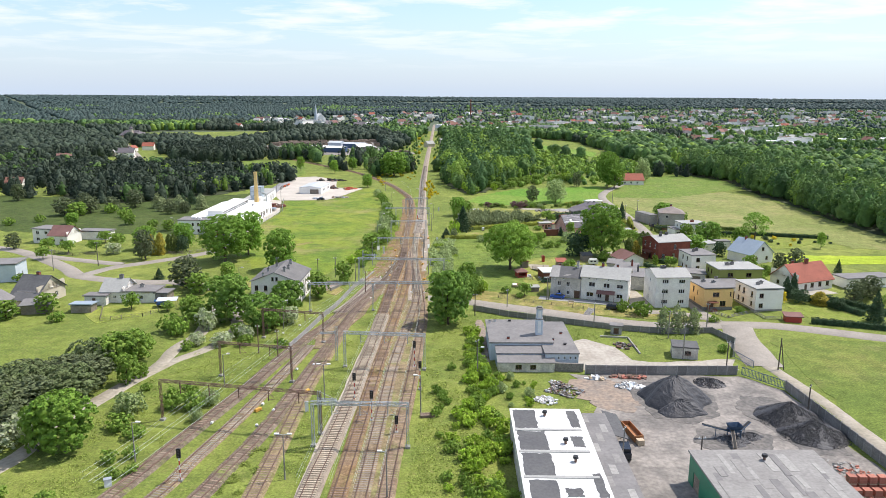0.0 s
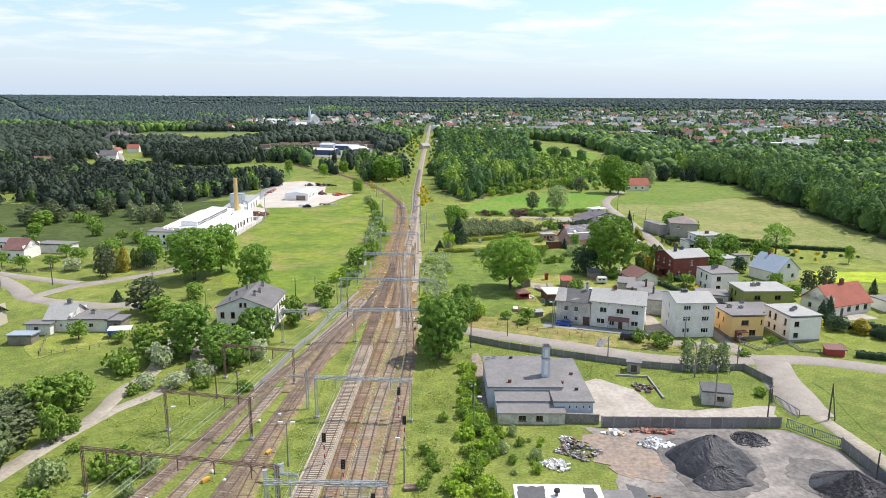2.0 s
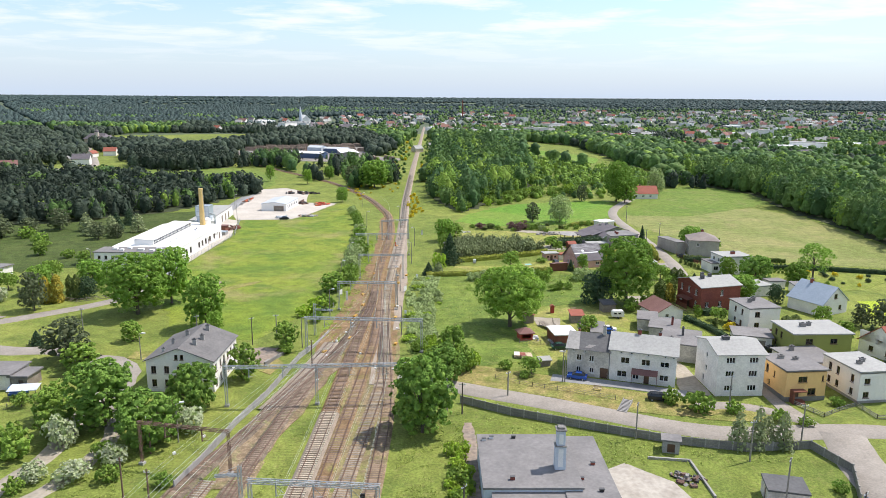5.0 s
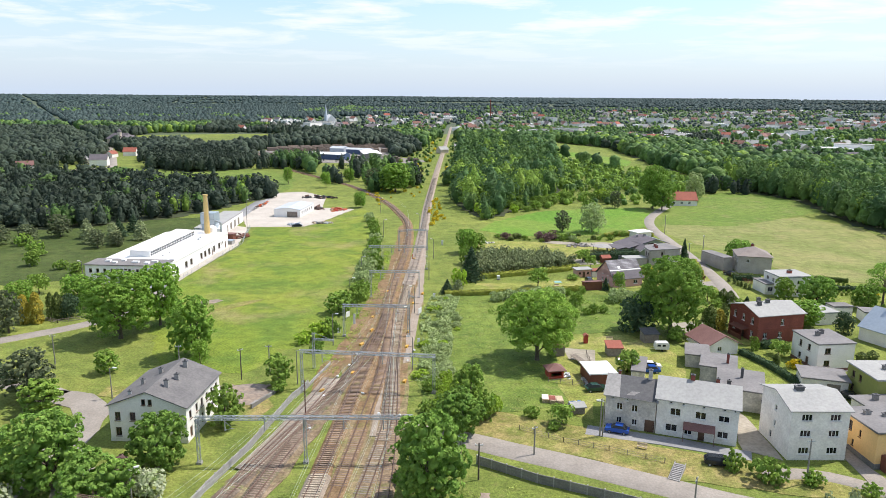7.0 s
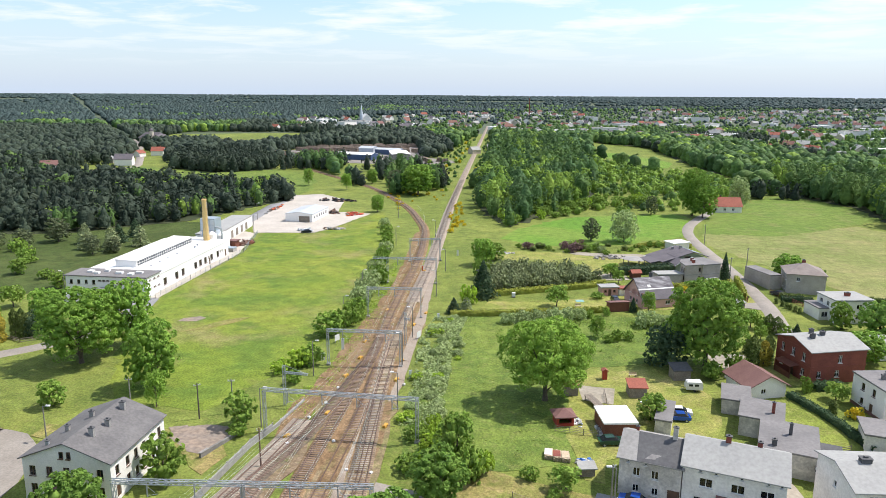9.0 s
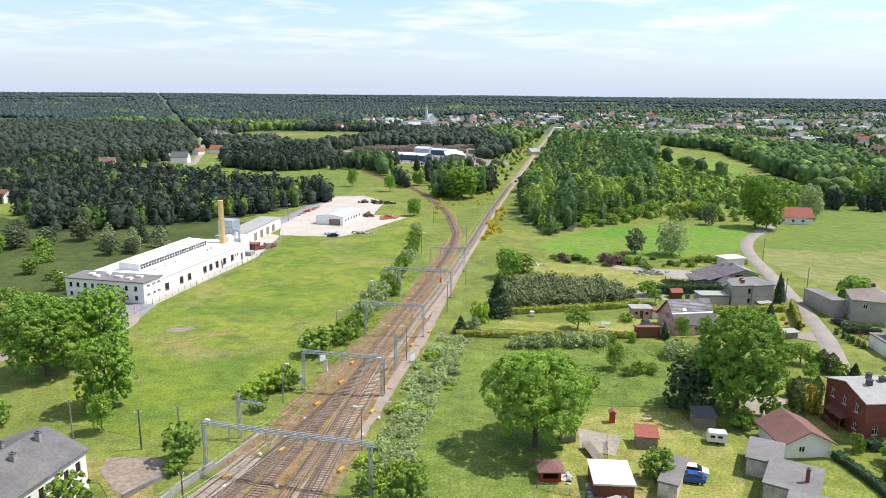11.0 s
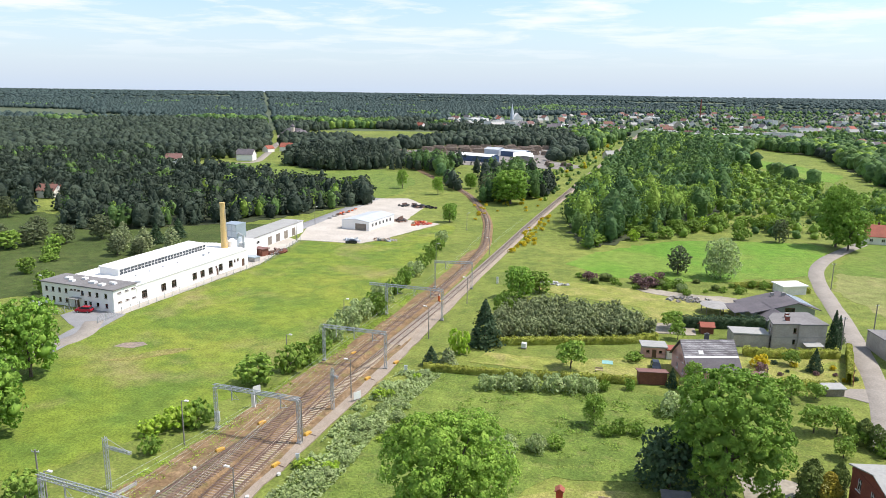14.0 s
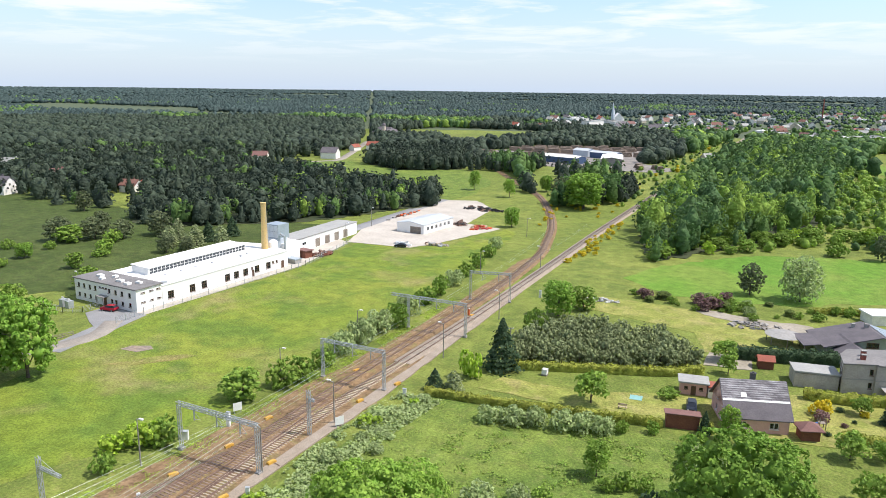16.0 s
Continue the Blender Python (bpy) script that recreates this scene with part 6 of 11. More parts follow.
# ---- trees ----
def leaves(rs, P, N, size, spread=0.45):
    """Folded leaf clumps as quads at P, facing N more or less."""
    n = len(P)
    N = N + rs.randn(n, 3) * spread
    N /= np.linalg.norm(N, axis=1)[:, None] + 1e-9
    ref = np.where(np.abs(N[:, 2:3]) < 0.9, np.array([[0, 0, 1.0]]), np.array([[1.0, 0, 0]]))
    U = np.cross(ref, N)
    U /= np.linalg.norm(U, axis=1)[:, None] + 1e-9
    W = np.cross(N, U)
    a = rs.rand(n)[:, None] * 2 * np.pi
    U, W = U * np.cos(a) + W * np.sin(a), W * np.cos(a) - U * np.sin(a)
    s = np.asarray(size) * (0.6 + 0.8 * rs.rand(n))[:, None]
    lift = N * s * 0.35
    V = np.stack([P - U * s * 0.62, P - W * s * 0.4 + lift, P + U * s * 0.62, P + W * s * 0.4 - lift * 0.4], 1).reshape(-1, 3)
    F = np.arange(n * 4).reshape(-1, 4)
    return V, F


def on_blobs(rs, blobs, n, shell=0.22):
    """Points and outward directions on the skins of ellipsoids (centre, radii)."""
    C, R = np.array([b[0] for b in blobs], float), np.array([b[1] for b in blobs], float)
    w = (R[:, 0] * R[:, 1] + R[:, 0] * R[:, 2]) ** 1.0
    k = rs.choice(len(blobs), n, p=w / w.sum())
    D = rs.randn(n, 3)
    D[:, 2] = np.where((D[:, 2] < 0) & (rs.rand(n) < 0.55), -D[:, 2], D[:, 2])
    D /= np.linalg.norm(D, axis=1)[:, None]
    P = C[k] + D * R[k] * (1 - shell * rs.rand(n)[:, None] ** 1.5)
    return P, D


def on_clumps(rs, blobs, n, per, c, shell=0.12):
    """Points and facings of leaves gathered in small clumps that stand on the skins of the blobs, with gaps between them."""
    m = max(1, n // per)
    P, D = on_blobs(rs, blobs, m * 6, shell)
    C, R = np.array([b[0] for b in blobs], float), np.array([b[1] for b in blobs], float)
    deep = (((P[:, None] - C) / R) ** 2).sum(-1).min(1) + 0.12 * rs.rand(len(P))
    keep = np.argsort(-deep)[:m]
    P, D = P[keep], D[keep]
    P, D = np.repeat(P, per, 0), np.repeat(D, per, 0)
    S = np.repeat(rs.uniform(0.65, 1.25, (len(P) // per, 1)), per, 0)
    E = rs.randn(len(P), 3) + D * 0.9 + np.array([[0, 0, 0.35]])
    E /= np.linalg.norm(E, axis=1)[:, None] + 1e-9
    Q = P + E * c * S * np.array([[1.0, 1.0, 0.75]]) * (0.6 + 0.4 * rs.rand(len(P), 1))
    return Q, E * 0.75 + D * 0.25 + np.array([[0, 0, 0.15]])


def lobed(rs, h, r, base, lobes, size=0.42, flat=0.85):
    """Blobs that make an uneven crown between base and h."""
    out = []
    mid, half = (h + base) / 2, (h - base) / 2
    for i in range(lobes):
        th = i * 2.399 + rs.rand() * 0.7
        v = -0.92 + 1.82 * ((i + 0.5) / lobes)
        rr = math.sqrt(max(0.05, 1 - v * v * (0.9 if v > 0 else 0.6))) * r * (0.52 + 0.22 * rs.rand())
        s = r * size * (0.75 + 0.5 * rs.rand())
        out.append(((rr * math.cos(th), rr * math.sin(th), mid + v * half * 0.82), (s, s, s * flat)))
    out.append(((0, 0, mid + half * 0.35), (r * 0.55, r * 0.55, half * 0.6)))
    return out


def trunk_mesh(rs, h, r0, blobs, base, limbs=6):
    b = Bm()
    top = Vector((rs.randn() * 0.2, rs.randn() * 0.2, base + (h - base) * 0.55))
    b.tube((0, 0, -0.2), (0, 0, base * 0.6), r0 * 1.25, r0 * 0.9, 9).tube((0, 0, base * 0.6), top, r0 * 0.9, r0 * 0.35, 9)
    for c, _ in [blobs[i] for i in rs.permutation(len(blobs))[:limbs]]:
        s = Vector((0, 0, base * 0.6)).lerp(top, rs.rand() * 0.8)
        mid = s.lerp(Vector(c), 0.5) + Vector((0, 0, 0.3))
        b.tube(s, mid, r0 * 0.4, r0 * 0.25, 5).tube(mid, Vector(c), r0 * 0.25, r0 * 0.1, 5)
    return b


def insides(rs, blobs, k=0.5):
    """Rough facetted bodies inside the lobes of a crown, that close it to the light."""
    VV, FF, n = [], [], 0
    seg, rings = 6, 4
    for c, r in blobs:
        V = []
        for i in range(rings):
            t = -0.8 + 1.75 * i / (rings - 1)
            f = math.sqrt(max(0.02, 1 - t * t))
            for j in range(seg):
                a = 2 * math.pi * (j + 0.5 * (i % 2)) / seg
                q = k * (1 + 0.2 * rs.randn())
                V.append((c[0] + r[0] * f * q * math.cos(a), c[1] + r[1] * f * q * math.sin(a), max(0.1, c[2] + r[2] * t * q)))
        VV += V
        FF += [(n + i * seg + j, n + i * seg + (j + 1) % seg, n + (i + 1) * seg + (j + 1) % seg, n + (i + 1) * seg + j) for i in range(rings - 1) for j in range(seg)]
        n += seg * rings
    return np.array(VV), np.array(FF)


def make_broad(seed, h, r, base, lobes, n, leaf_size, lm, size=0.42, flat=0.85, tr=0.35, shell=0.22, spread=0.5, clump=0.0, per=30):
    rs = np.random.RandomState(seed)
    bl = lobed(rs, h, r, base, lobes, size, flat)
    if clump:
        P, D = on_clumps(rs, bl, n, per, clump)
        V0, F0 = insides(rs, bl)
    else:
        V0, F0 = np.zeros((0, 3)), np.zeros((0, 4), int)
        P, D = on_blobs(rs, bl, n, shell)
        D = D * 0.75 + np.array([[0, 0, 0.45]])
    if clump:
        k = min(1.0, r * 0.97 / np.percentile(np.hypot(P[:, 0], P[:, 1]), 98))
        for Q in (P, V0):
            Q[:, :2] *= k
            Q[:, 2] *= min(1.0, h / P[:, 2].max()) if Q is V0 else 1.0
        P[:, 2] *= min(1.0, h / P[:, 2].max())
    P[:, 2] = np.clip(P[:, 2], 0.15, None)
    V, F = leaves(rs, P, D, leaf_size, spread)
    cr = np_mesh("crown", np.concatenate([V0, V]), np.concatenate([F0, F + len(V0)]), lm)
    return cr, trunk_mesh(rs, h, tr, bl, base, 6 if h > 4 else 2).data("trunk", M_BARK), h, r


def make_cone(seed, h, r, n, leaf_size, lm, power=0.9, base=0.4, droop=0.5, column=False):
    rs = np.random.RandomState(seed)
    t = rs.rand(n) ** (0.62 if not column else 0.9)
    z = base + (h - base) * (1 - t) if not column else base + (h - base) * rs.rand(n)
    prof = ((h - z) / (h - base)) ** power if not column else np.sin(np.clip((h - z) / (h - base), 0, 1) * np.pi * 0.62 + 0.35) ** 0.7 * np.clip((h - z) * 1.4, 0, 1) ** 0.5
    layers = 1 + 0.18 * np.sin(z * (7.0 if not column else 2.0) + rs.rand(n) * 0.8)
    th = rs.rand(n) * 2 * np.pi
    lump = 1 + 0.22 * np.sin(th * 3 + seed + z * 0.9) * np.sin(z * 1.7 + seed * 2) + 0.12 * np.sin(th * 5 + z * 2.3)
    rad = r * prof * layers * (1 - 0.45 * rs.rand(n) ** 1.5) * (lump if not column else 1 + 0.1 * np.sin(th * 3 + seed))
    P = np.stack([rad * np.cos(th), rad * np.sin(th), z - droop * 0.15 * rad], 1)
    D = np.stack([np.cos(th), np.sin(th), np.full(n, 0.85)], 1)
    cr = np_mesh("crown", *leaves(rs, P, D, leaf_size, 0.4), lm)
    return cr, Bm().tube((0, 0, -0.2), (0, 0, h * 0.8), 0.035 * h * 0.5, 0.03, 7).data("trunk", M_BARK), h, r


KINDS = {
    "maple": (lambda: make_broad(1, 16.0, 9.2, 2.5, 42, 22000, 0.31, L_MAPLE, 0.27, 0.72, 0.5, spread=0.24, clump=1.05, per=44), "tree", "broad spreading maple with bright green crown"),
    "oak": (lambda: make_broad(2, 18.5, 8.3, 1.4, 56, 20000, 0.31, L_OAK, 0.25, 0.8, 0.5, spread=0.26, clump=0.7, per=24), "tree", "tall broad oak with fresh green crown"),
    "lime": (lambda: make_broad(3, 14.0, 6.0, 0.8, 38, 6000, 0.42, L_OAK, 0.30, 0.95, 0.35, spread=0.26, clump=0.65, per=18), "tree", "dense broadleaf tree with deep green crown"),
    "chestnut": (lambda: make_broad(4, 12.5, 5.3, 0.4, 44, 7500, 0.37, L_CHEST, 0.27, 1.0, 0.32, spread=0.28, clump=0.55, per=20), "tree", "dense rounded chestnut with dark green leaves"),
    "chestnut_low": (lambda: make_broad(5, 8.5, 4.8, 0.4, 30, 5000, 0.37, L_CHEST, 0.32, 0.9, 0.28, spread=0.28, clump=0.55, per=20), "tree", "low broad chestnut with layered leaves"),
    "small_tree": (lambda: make_broad(6, 6.6, 3.0, 0.5, 20, 1500, 0.38, L_BUSH, 0.46, 0.9, 0.16, spread=0.3, clump=0.42, per=14), "tree", "small round broadleaf tree in leaf"),
    "fruit_tree": (lambda: make_broad(7, 4.5, 2.4, 1.1, 10, 800, 0.4, L_BUSH, 0.42, 0.8, 0.12, 0.4, 0.8), "tree", "small airy fruit tree in leaf"),
    "birch": (lambda: make_broad(8, 10.5, 3.6, 1.6, 18, 2000, 0.42, L_MAPLE, 0.36, 1.2, 0.16, 0.5, 0.9), "tree", "airy young birch with light leaves"),
    "bare_tree": (lambda: make_broad(9, 12.5, 6.0, 3.0, 16, 2400, 0.36, L_OAK, 0.28, 0.6, 0.3, 0.4, 0.8), "tree", "open old tree with sparse clumped foliage"),
    "pine": (lambda: make_broad(10, 9.5, 4.2, 0.3, 30, 3400, 0.32, L_PINEDARK, 0.34, 0.7, 0.24, spread=0.6, clump=0.42, per=15), "tree", "bushy dark green pine with uneven crown"),
    "pine_slim": (lambda: make_cone(11, 8.5, 2.2, 620, 0.5, L_PINE, 0.55, 0.3), "tree", "slim grey-green young pine"),
    "grove_pine": (lambda: make_broad(24, 6.0, 2.2, 0.2, 9, 460, 0.34, L_PINE, 0.46, 1.1, 0.1, spread=0.6, clump=0.4, per=11), "tree", "slim grey-green young pine in a dense grove"),
    "spruce": (lambda: make_cone(12, 10.0, 2.9, 1800, 0.46, L_SPRUCE, 0.85, 0.3), "tree", "dark conical spruce with drooping branches"),
    "thuja": (lambda: make_cone(13, 5.2, 1.2, 1500, 0.26, L_THUJA, column=True, base=0.05), "shrub", "tall clipped green thuja column"),
    "golden_thuja": (lambda: make_cone(14, 6.5, 1.35, 1900, 0.26, L_GOLD, column=True, base=0.05), "shrub", "golden yellow thuja column"),
    "bush": (lambda: make_broad(15, 2.8, 2.3, 0.0, 12, 640, 0.34, L_BUSH, 0.46, 0.8, 0.06, clump=0.36, per=12), "shrub", "rounded leafy green shrub"),
    "bright_bush": (lambda: make_broad(16, 2.4, 2.1, 0.0, 11, 600, 0.34, L_YBUSH, 0.5, 0.8, 0.06, clump=0.36, per=12), "shrub", "bright yellow-green shrub in rough grass"),
    "grey_bush": (lambda: make_broad(17, 2.6, 2.6, 0.0, 12, 800, 0.4, L_GREYB, 0.46, 0.75, 0.06), "shrub", "grey-green straggling shrub in the grass"),
    "white_bush": (lambda: make_broad(18, 3.6, 2.2, 0.1, 11, 900, 0.38, L_WHITEB, 0.46, 0.9, 0.08), "shrub", "elder shrub covered in white blossom"),
    "yellow_bush": (lambda: make_broad(19, 1.6, 1.3, 0.0, 7, 320, 0.33, L_YFLOWER, 0.5, 0.8, 0.05), "shrub", "low shrub in yellow blossom"),
    "dark_bush": (lambda: make_broad(20, 7.2, 4.2, 0.2, 16, 1900, 0.52, L_SPRUCE, 0.46, 0.9, 0.2), "shrub", "large dark bushy lilac shrub"),
    "copper_bush": (lambda: make_broad(21, 1.8, 1.4, 0.0, 8, 380, 0.36, L_PURPLE, 0.5, 0.8, 0.05), "shrub", "low copper-leaved garden shrub"),
    "thicket": (lambda: make_broad(23, 7.0, 4.2, 0.0, 30, 3600, 0.30, L_THICKET, 0.36, 0.8, 0.2, clump=0.42, per=14), "shrub", "dense dark grey-green thicket of tall shrubs"),
    "willow": (lambda: make_broad(22, 9.0, 4.2, 0.1, 24, 2600, 0.46, L_GREYB, 0.42, 0.95, 0.2), "tree", "tall grey-green willow with loose crown"),
}
MADE = {}


def plant(kind, x, y, h, r, turn=None):
    """One tree or shrub of a kind, at its own height and width."""
    if kind not in MADE:
        maker, cat, label = KINDS[kind]
        MADE[kind] = (*maker(), cat, label)
    cr, tr, h0, r0, cat, label = MADE[kind]
    turn = (x * 37.7 + y * 11.3) % 360 if turn is None else turn
    ob = thing(kind, pose(x, y, 0, 0, 0, turn) @ Matrix.Diagonal((r / r0, r / r0, h / h0, 1)), label, cat)
    for nm, me in (("trunk", tr), ("crown", cr)):
        p = new(nm, me)
        p.parent = ob
    return ob


for row in (
    ("maple", 18.8, 225.2, 15.6, 8.8), ("oak", 52.6, 245.4, 19.2, 8.4), ("dark_bush", 45.0, 246.0, 8.0, 4.6), ("bush", 58.5, 243.5, 3.5, 2.6),
    ("chestnut", -1.0, 168.4, 14.0, 5.6), ("chestnut_low", 2.6, 190.0, 7.6, 4.4), ("chestnut_low", -1.8, 176.0, 6.5, 3.2), ("chestnut", -55.6, 169.5, 12.3, 6.0), ("chestnut_low", -45.5, 163.4, 8.8, 5.4), ("chestnut_low", -43.0, 176.6, 8.6, 4.8),
    ("small_tree", -37.4, 190.3, 7.4, 3.3), ("small_tree", -33.0, 208.6, 6.2, 2.9), ("bush", -32.2, 205.6, 2.4, 1.8), ("small_tree", -69.6, 212.7, 4.9, 2.6), ("oak", -77.0, 233.0, 16.4, 8.6), ("lime", -72.0, 243.0, 15.5, 6.0), ("lime", -55.8, 222.6, 13.4, 5.2),
    ("birch", -51.0, 214.5, 7.0, 2.2), ("pine", -78.2, 200.0, 9.4, 5.0), ("small_tree", -72.5, 195.0, 6.0, 4.0), ("pine", -105.2, 235.2, 10.4, 3.9), ("golden_thuja", -106.0, 242.4, 7.4, 1.5), ("golden_thuja", -103.0, 242.8, 7.9, 1.6), ("thuja", -101.2, 246.0, 7.0, 1.1), ("thuja", -99.6, 246.4, 7.0, 1.2), ("dark_bush", -97.4, 248.0, 5.6, 2.6), ("lime", -99.4, 255.0, 9.4, 4.2), ("pine", -133.0, 328.3, 7.0, 3.4), ("pine", -127.1, 331.5, 5.6, 2.6), ("pine", -179.0, 338.4, 8.5, 3.8), ("bush", -162.1, 330.2, 4.6, 3.4), ("small_tree", -174.4, 321.7, 6.4, 5.0), ("pine", -228.0, 366.0, 9.0, 4.0), ("bush", -147.0, 314.1, 2.4, 3.2), ("spruce", -135.0, 348.8, 7.4, 3.0), ("spruce", -134.6, 360.0, 7.4, 3.0), ("lime", -112.5, 251.0, 8.4, 4.0), ("thuja", -92.0, 258.5, 3.6, 0.7),
    ("lime", -61.6, 102.6, 10.2, 5.2), ("small_tree", -65.8, 102.6, 7.8, 2.6), ("white_bush", -70.5, 106.5, 4.2, 3.2), ("white_bush", -73.0, 103.0, 3.8, 3.0),
    ("white_bush", -59.3, 162.3, 5.0, 2.3), ("white_bush", -58.0, 152.0, 2.7, 1.8), ("white_bush", -52.2, 152.0, 2.8, 2.4), ("bush", -59.0, 148.6, 2.4, 1.6), ("bush", -64.6, 158.5, 4.4, 3.2), ("bush", -67.5, 161.5, 4.2, 3.4), ("small_tree", -62.0, 165.5, 5.4, 3.2), ("small_tree", -66.0, 172.0, 6.0, 3.4), ("white_bush", -41.0, 168.0, 4.4, 2.6), ("copper_bush", -44.8, 169.6, 4.4, 2.2), ("bush", -46.8, 152.0, 2.6, 2.0), ("bush", -50.0, 157.5, 3.6, 2.2), ("white_bush", -48.5, 157.0, 3.0, 2.0), ("bush", -38.5, 150.8, 2.2, 1.8),
    ("bush", -49.5, 124.0, 2.6, 2.0), ("bush", -47.0, 118.5, 3.6, 2.6), ("bush", -50.5, 119.0, 3.8, 2.4), ("grey_bush", -44.2, 120.5, 2.6, 1.7), ("grey_bush", -44.5, 114.0, 2.2, 1.2), ("bush", -56.5, 110.5, 2.8, 2.6), ("grey_bush", -57.5, 117.2, 3.2, 2.6), ("bush", -52.5, 107.5, 2.2, 2.0), ("bush", -53.0, 99.5, 2.0, 1.6), ("bush", -50.0, 100.8, 2.2, 1.4), ("bush", -50.4, 95.0, 1.6, 1.3), ("bush", -48.0, 96.2, 1.5, 1.3), ("bush", -56.8, 88.5, 1.6, 1.5), ("bush", -63.5, 88.0, 2.6, 2.2), ("bush", -72.0, 88.0, 3.0, 2.6),
    ("small_tree", -67.3, 141.6, 7.0, 3.8), ("small_tree", -70.5, 137.6, 7.4, 4.0), ("bush", -68.4, 146.0, 5.2, 3.4), ("bush", -62.6, 133.4, 3.0, 1.8), ("small_tree", -63.5, 130.0, 6.2, 2.4), ("bush", -58.6, 126.5, 1.6, 1.2),
    ("oak", 95.4, 439.4, 22.5, 7.4), ("lime", 98.6, 434.0, 15.0, 7.0), ("willow", 124.0, 466.0, 15.0, 5.0), ("pine", 76.5, 440.0, 9.0, 3.4), ("bush", 63.0, 440.0, 5.0, 4.0),
    ("lime", -52.3, 430.3, 8.2, 3.4), ("lime", -41.0, 490.0, 17.0, 10.0), ("pine", -55.0, 498.0, 13.0, 6.5), ("birch", -85.0, 505.0, 10.0, 3.4), ("lime", -76.0, 535.0, 9.0, 4.0), ("birch", -112.0, 520.0, 11.0, 3.6), ("small_tree", -62.0, 520.0, 6.0, 3.0),
    ("pine_slim", 53.9, 163.6, 7.6, 1.7), ("pine_slim", 50.8, 163.8, 6.8, 1.7), ("pine_slim", 58.0, 163.6, 6.6, 1.8), ("pine_slim", 56.0, 164.8, 5.4, 1.5), ("bush", 49.0, 177.3, 3.9, 3.0), ("bush", 55.3, 176.9, 2.4, 1.8), ("bush", 45.0, 180.5, 3.2, 1.9), ("bush", 62.2, 173.8, 2.2, 1.8), ("bush", 66.0, 172.2, 1.6, 1.6), ("bush", 60.5, 150.6, 1.8, 1.4),
    ("thuja", 62.6, 247.6, 6.4, 1.5), ("golden_thuja", 65.2, 248.2, 5.4, 1.4), ("thuja", 66.6, 249.6, 6.4, 1.2), ("thuja", 63.6, 250.0, 6.0, 1.2), ("spruce", 103.5, 205.8, 5.6, 1.6), ("spruce", 107.4, 173.6, 8.4, 2.2), ("bare_tree", 117.4, 272.0, 12.4, 6.2), ("lime", 110.5, 268.0, 7.0, 3.6), ("birch", 138.0, 262.0, 6.5, 1.8),
    ("fruit_tree", 20.6, 194.6, 3.7, 2.4), ("bush", 15.5, 197.0, 2.2, 1.6), ("bush", 19.0, 192.4, 1.6, 1.4), ("small_tree", 4.0, 201.0, 8.2, 3.2), ("bush", 6.6, 195.6, 5.6, 2.8), ("bright_bush", 8.4, 198.2, 3.4, 2.2), ("small_tree", 36.8, 219.0, 5.0, 2.6),
    ("bush", -29.6, 227.6, 3.0, 2.0), ("bright_bush", -31.0, 236.0, 4.0, 3.0), ("bush", -29.0, 237.6, 4.4, 2.8), ("bright_bush", -34.0, 232.5, 2.6, 2.4), ("small_tree", -30.4, 255.5, 5.8, 3.8), ("bush", -27.5, 263.5, 5.2, 3.4), ("bush", -26.6, 268.0, 4.6, 3.0), ("bush", -27.2, 275.0, 4.0, 2.6), ("grey_bush", -28.4, 283.0, 4.2, 3.0), ("grey_bush", -28.6, 290.0, 4.6, 3.2), ("bush", -27.4, 303.5, 5.6, 3.4), ("grey_bush", -29.0, 297.5, 4.6, 3.2), ("grey_bush", -29.8, 312.0, 4.4, 3.0), ("bush", -30.4, 322.0, 4.6, 3.2), ("bush", -31.0, 331.0, 5.4, 3.0), ("grey_bush", -32.4, 341.0, 4.0, 2.8), ("bush", -34.0, 352.0, 4.2, 2.8), ("bush", -36.0, 364.0, 4.6, 3.0), ("bush", -38.5, 378.0, 4.2, 2.8), ("grey_bush", -42.0, 392.0, 3.6, 2.6),
    ("spruce", 4.2, 291.6, 10.6, 3.6), ("spruce", -2.6, 276.4, 4.2, 1.9), ("pine_slim", 0.6, 277.8, 4.0, 1.8), ("bright_bush", 0.8, 284.6, 5.4, 2.4), ("fruit_tree", 24.2, 285.2, 5.8, 3.2), ("bush", 3.0, 313.0, 6.4, 3.4), ("lime", 2.5, 330.0, 9.0, 4.2), ("small_tree", 6.5, 338.0, 6.0, 3.6),
    ("willow", 54.4, 374.0, 11.5, 5.2), ("pine", 42.0, 374.0, 9.0, 3.6), ("bush", 35.0, 358.0, 3.4, 2.8), ("lime", 96.0, 322.0, 8.0, 4.6), ("bush", 103.0, 318.0, 5.0, 3.4), ("chestnut_low", 98.6, 270.0, 8.6, 5.2), ("small_tree", 92.0, 274.6, 7.0, 3.0), ("lime", 87.0, 252.0, 6.8, 4.8),
    ("fruit_tree", 66.7, 272.1, 4.6, 2.6), ("fruit_tree", 70.3, 273.1, 4.4, 2.4), ("bush", 72.6, 270.7, 3.4, 2.4), ("thuja", 73.6, 270.3, 4.6, 1.2), ("thuja", 75.0, 268.9, 4.4, 1.2), ("bush", 76.4, 267.4, 3.0, 2.2), ("spruce", 78.0, 265.1, 4.0, 1.6), ("thuja", 64.1, 254.9, 3.6, 1.1), ("bush", 52.5, 239.3, 3.6, 2.6), ("fruit_tree", 69.8, 264.3, 3.2, 1.8),
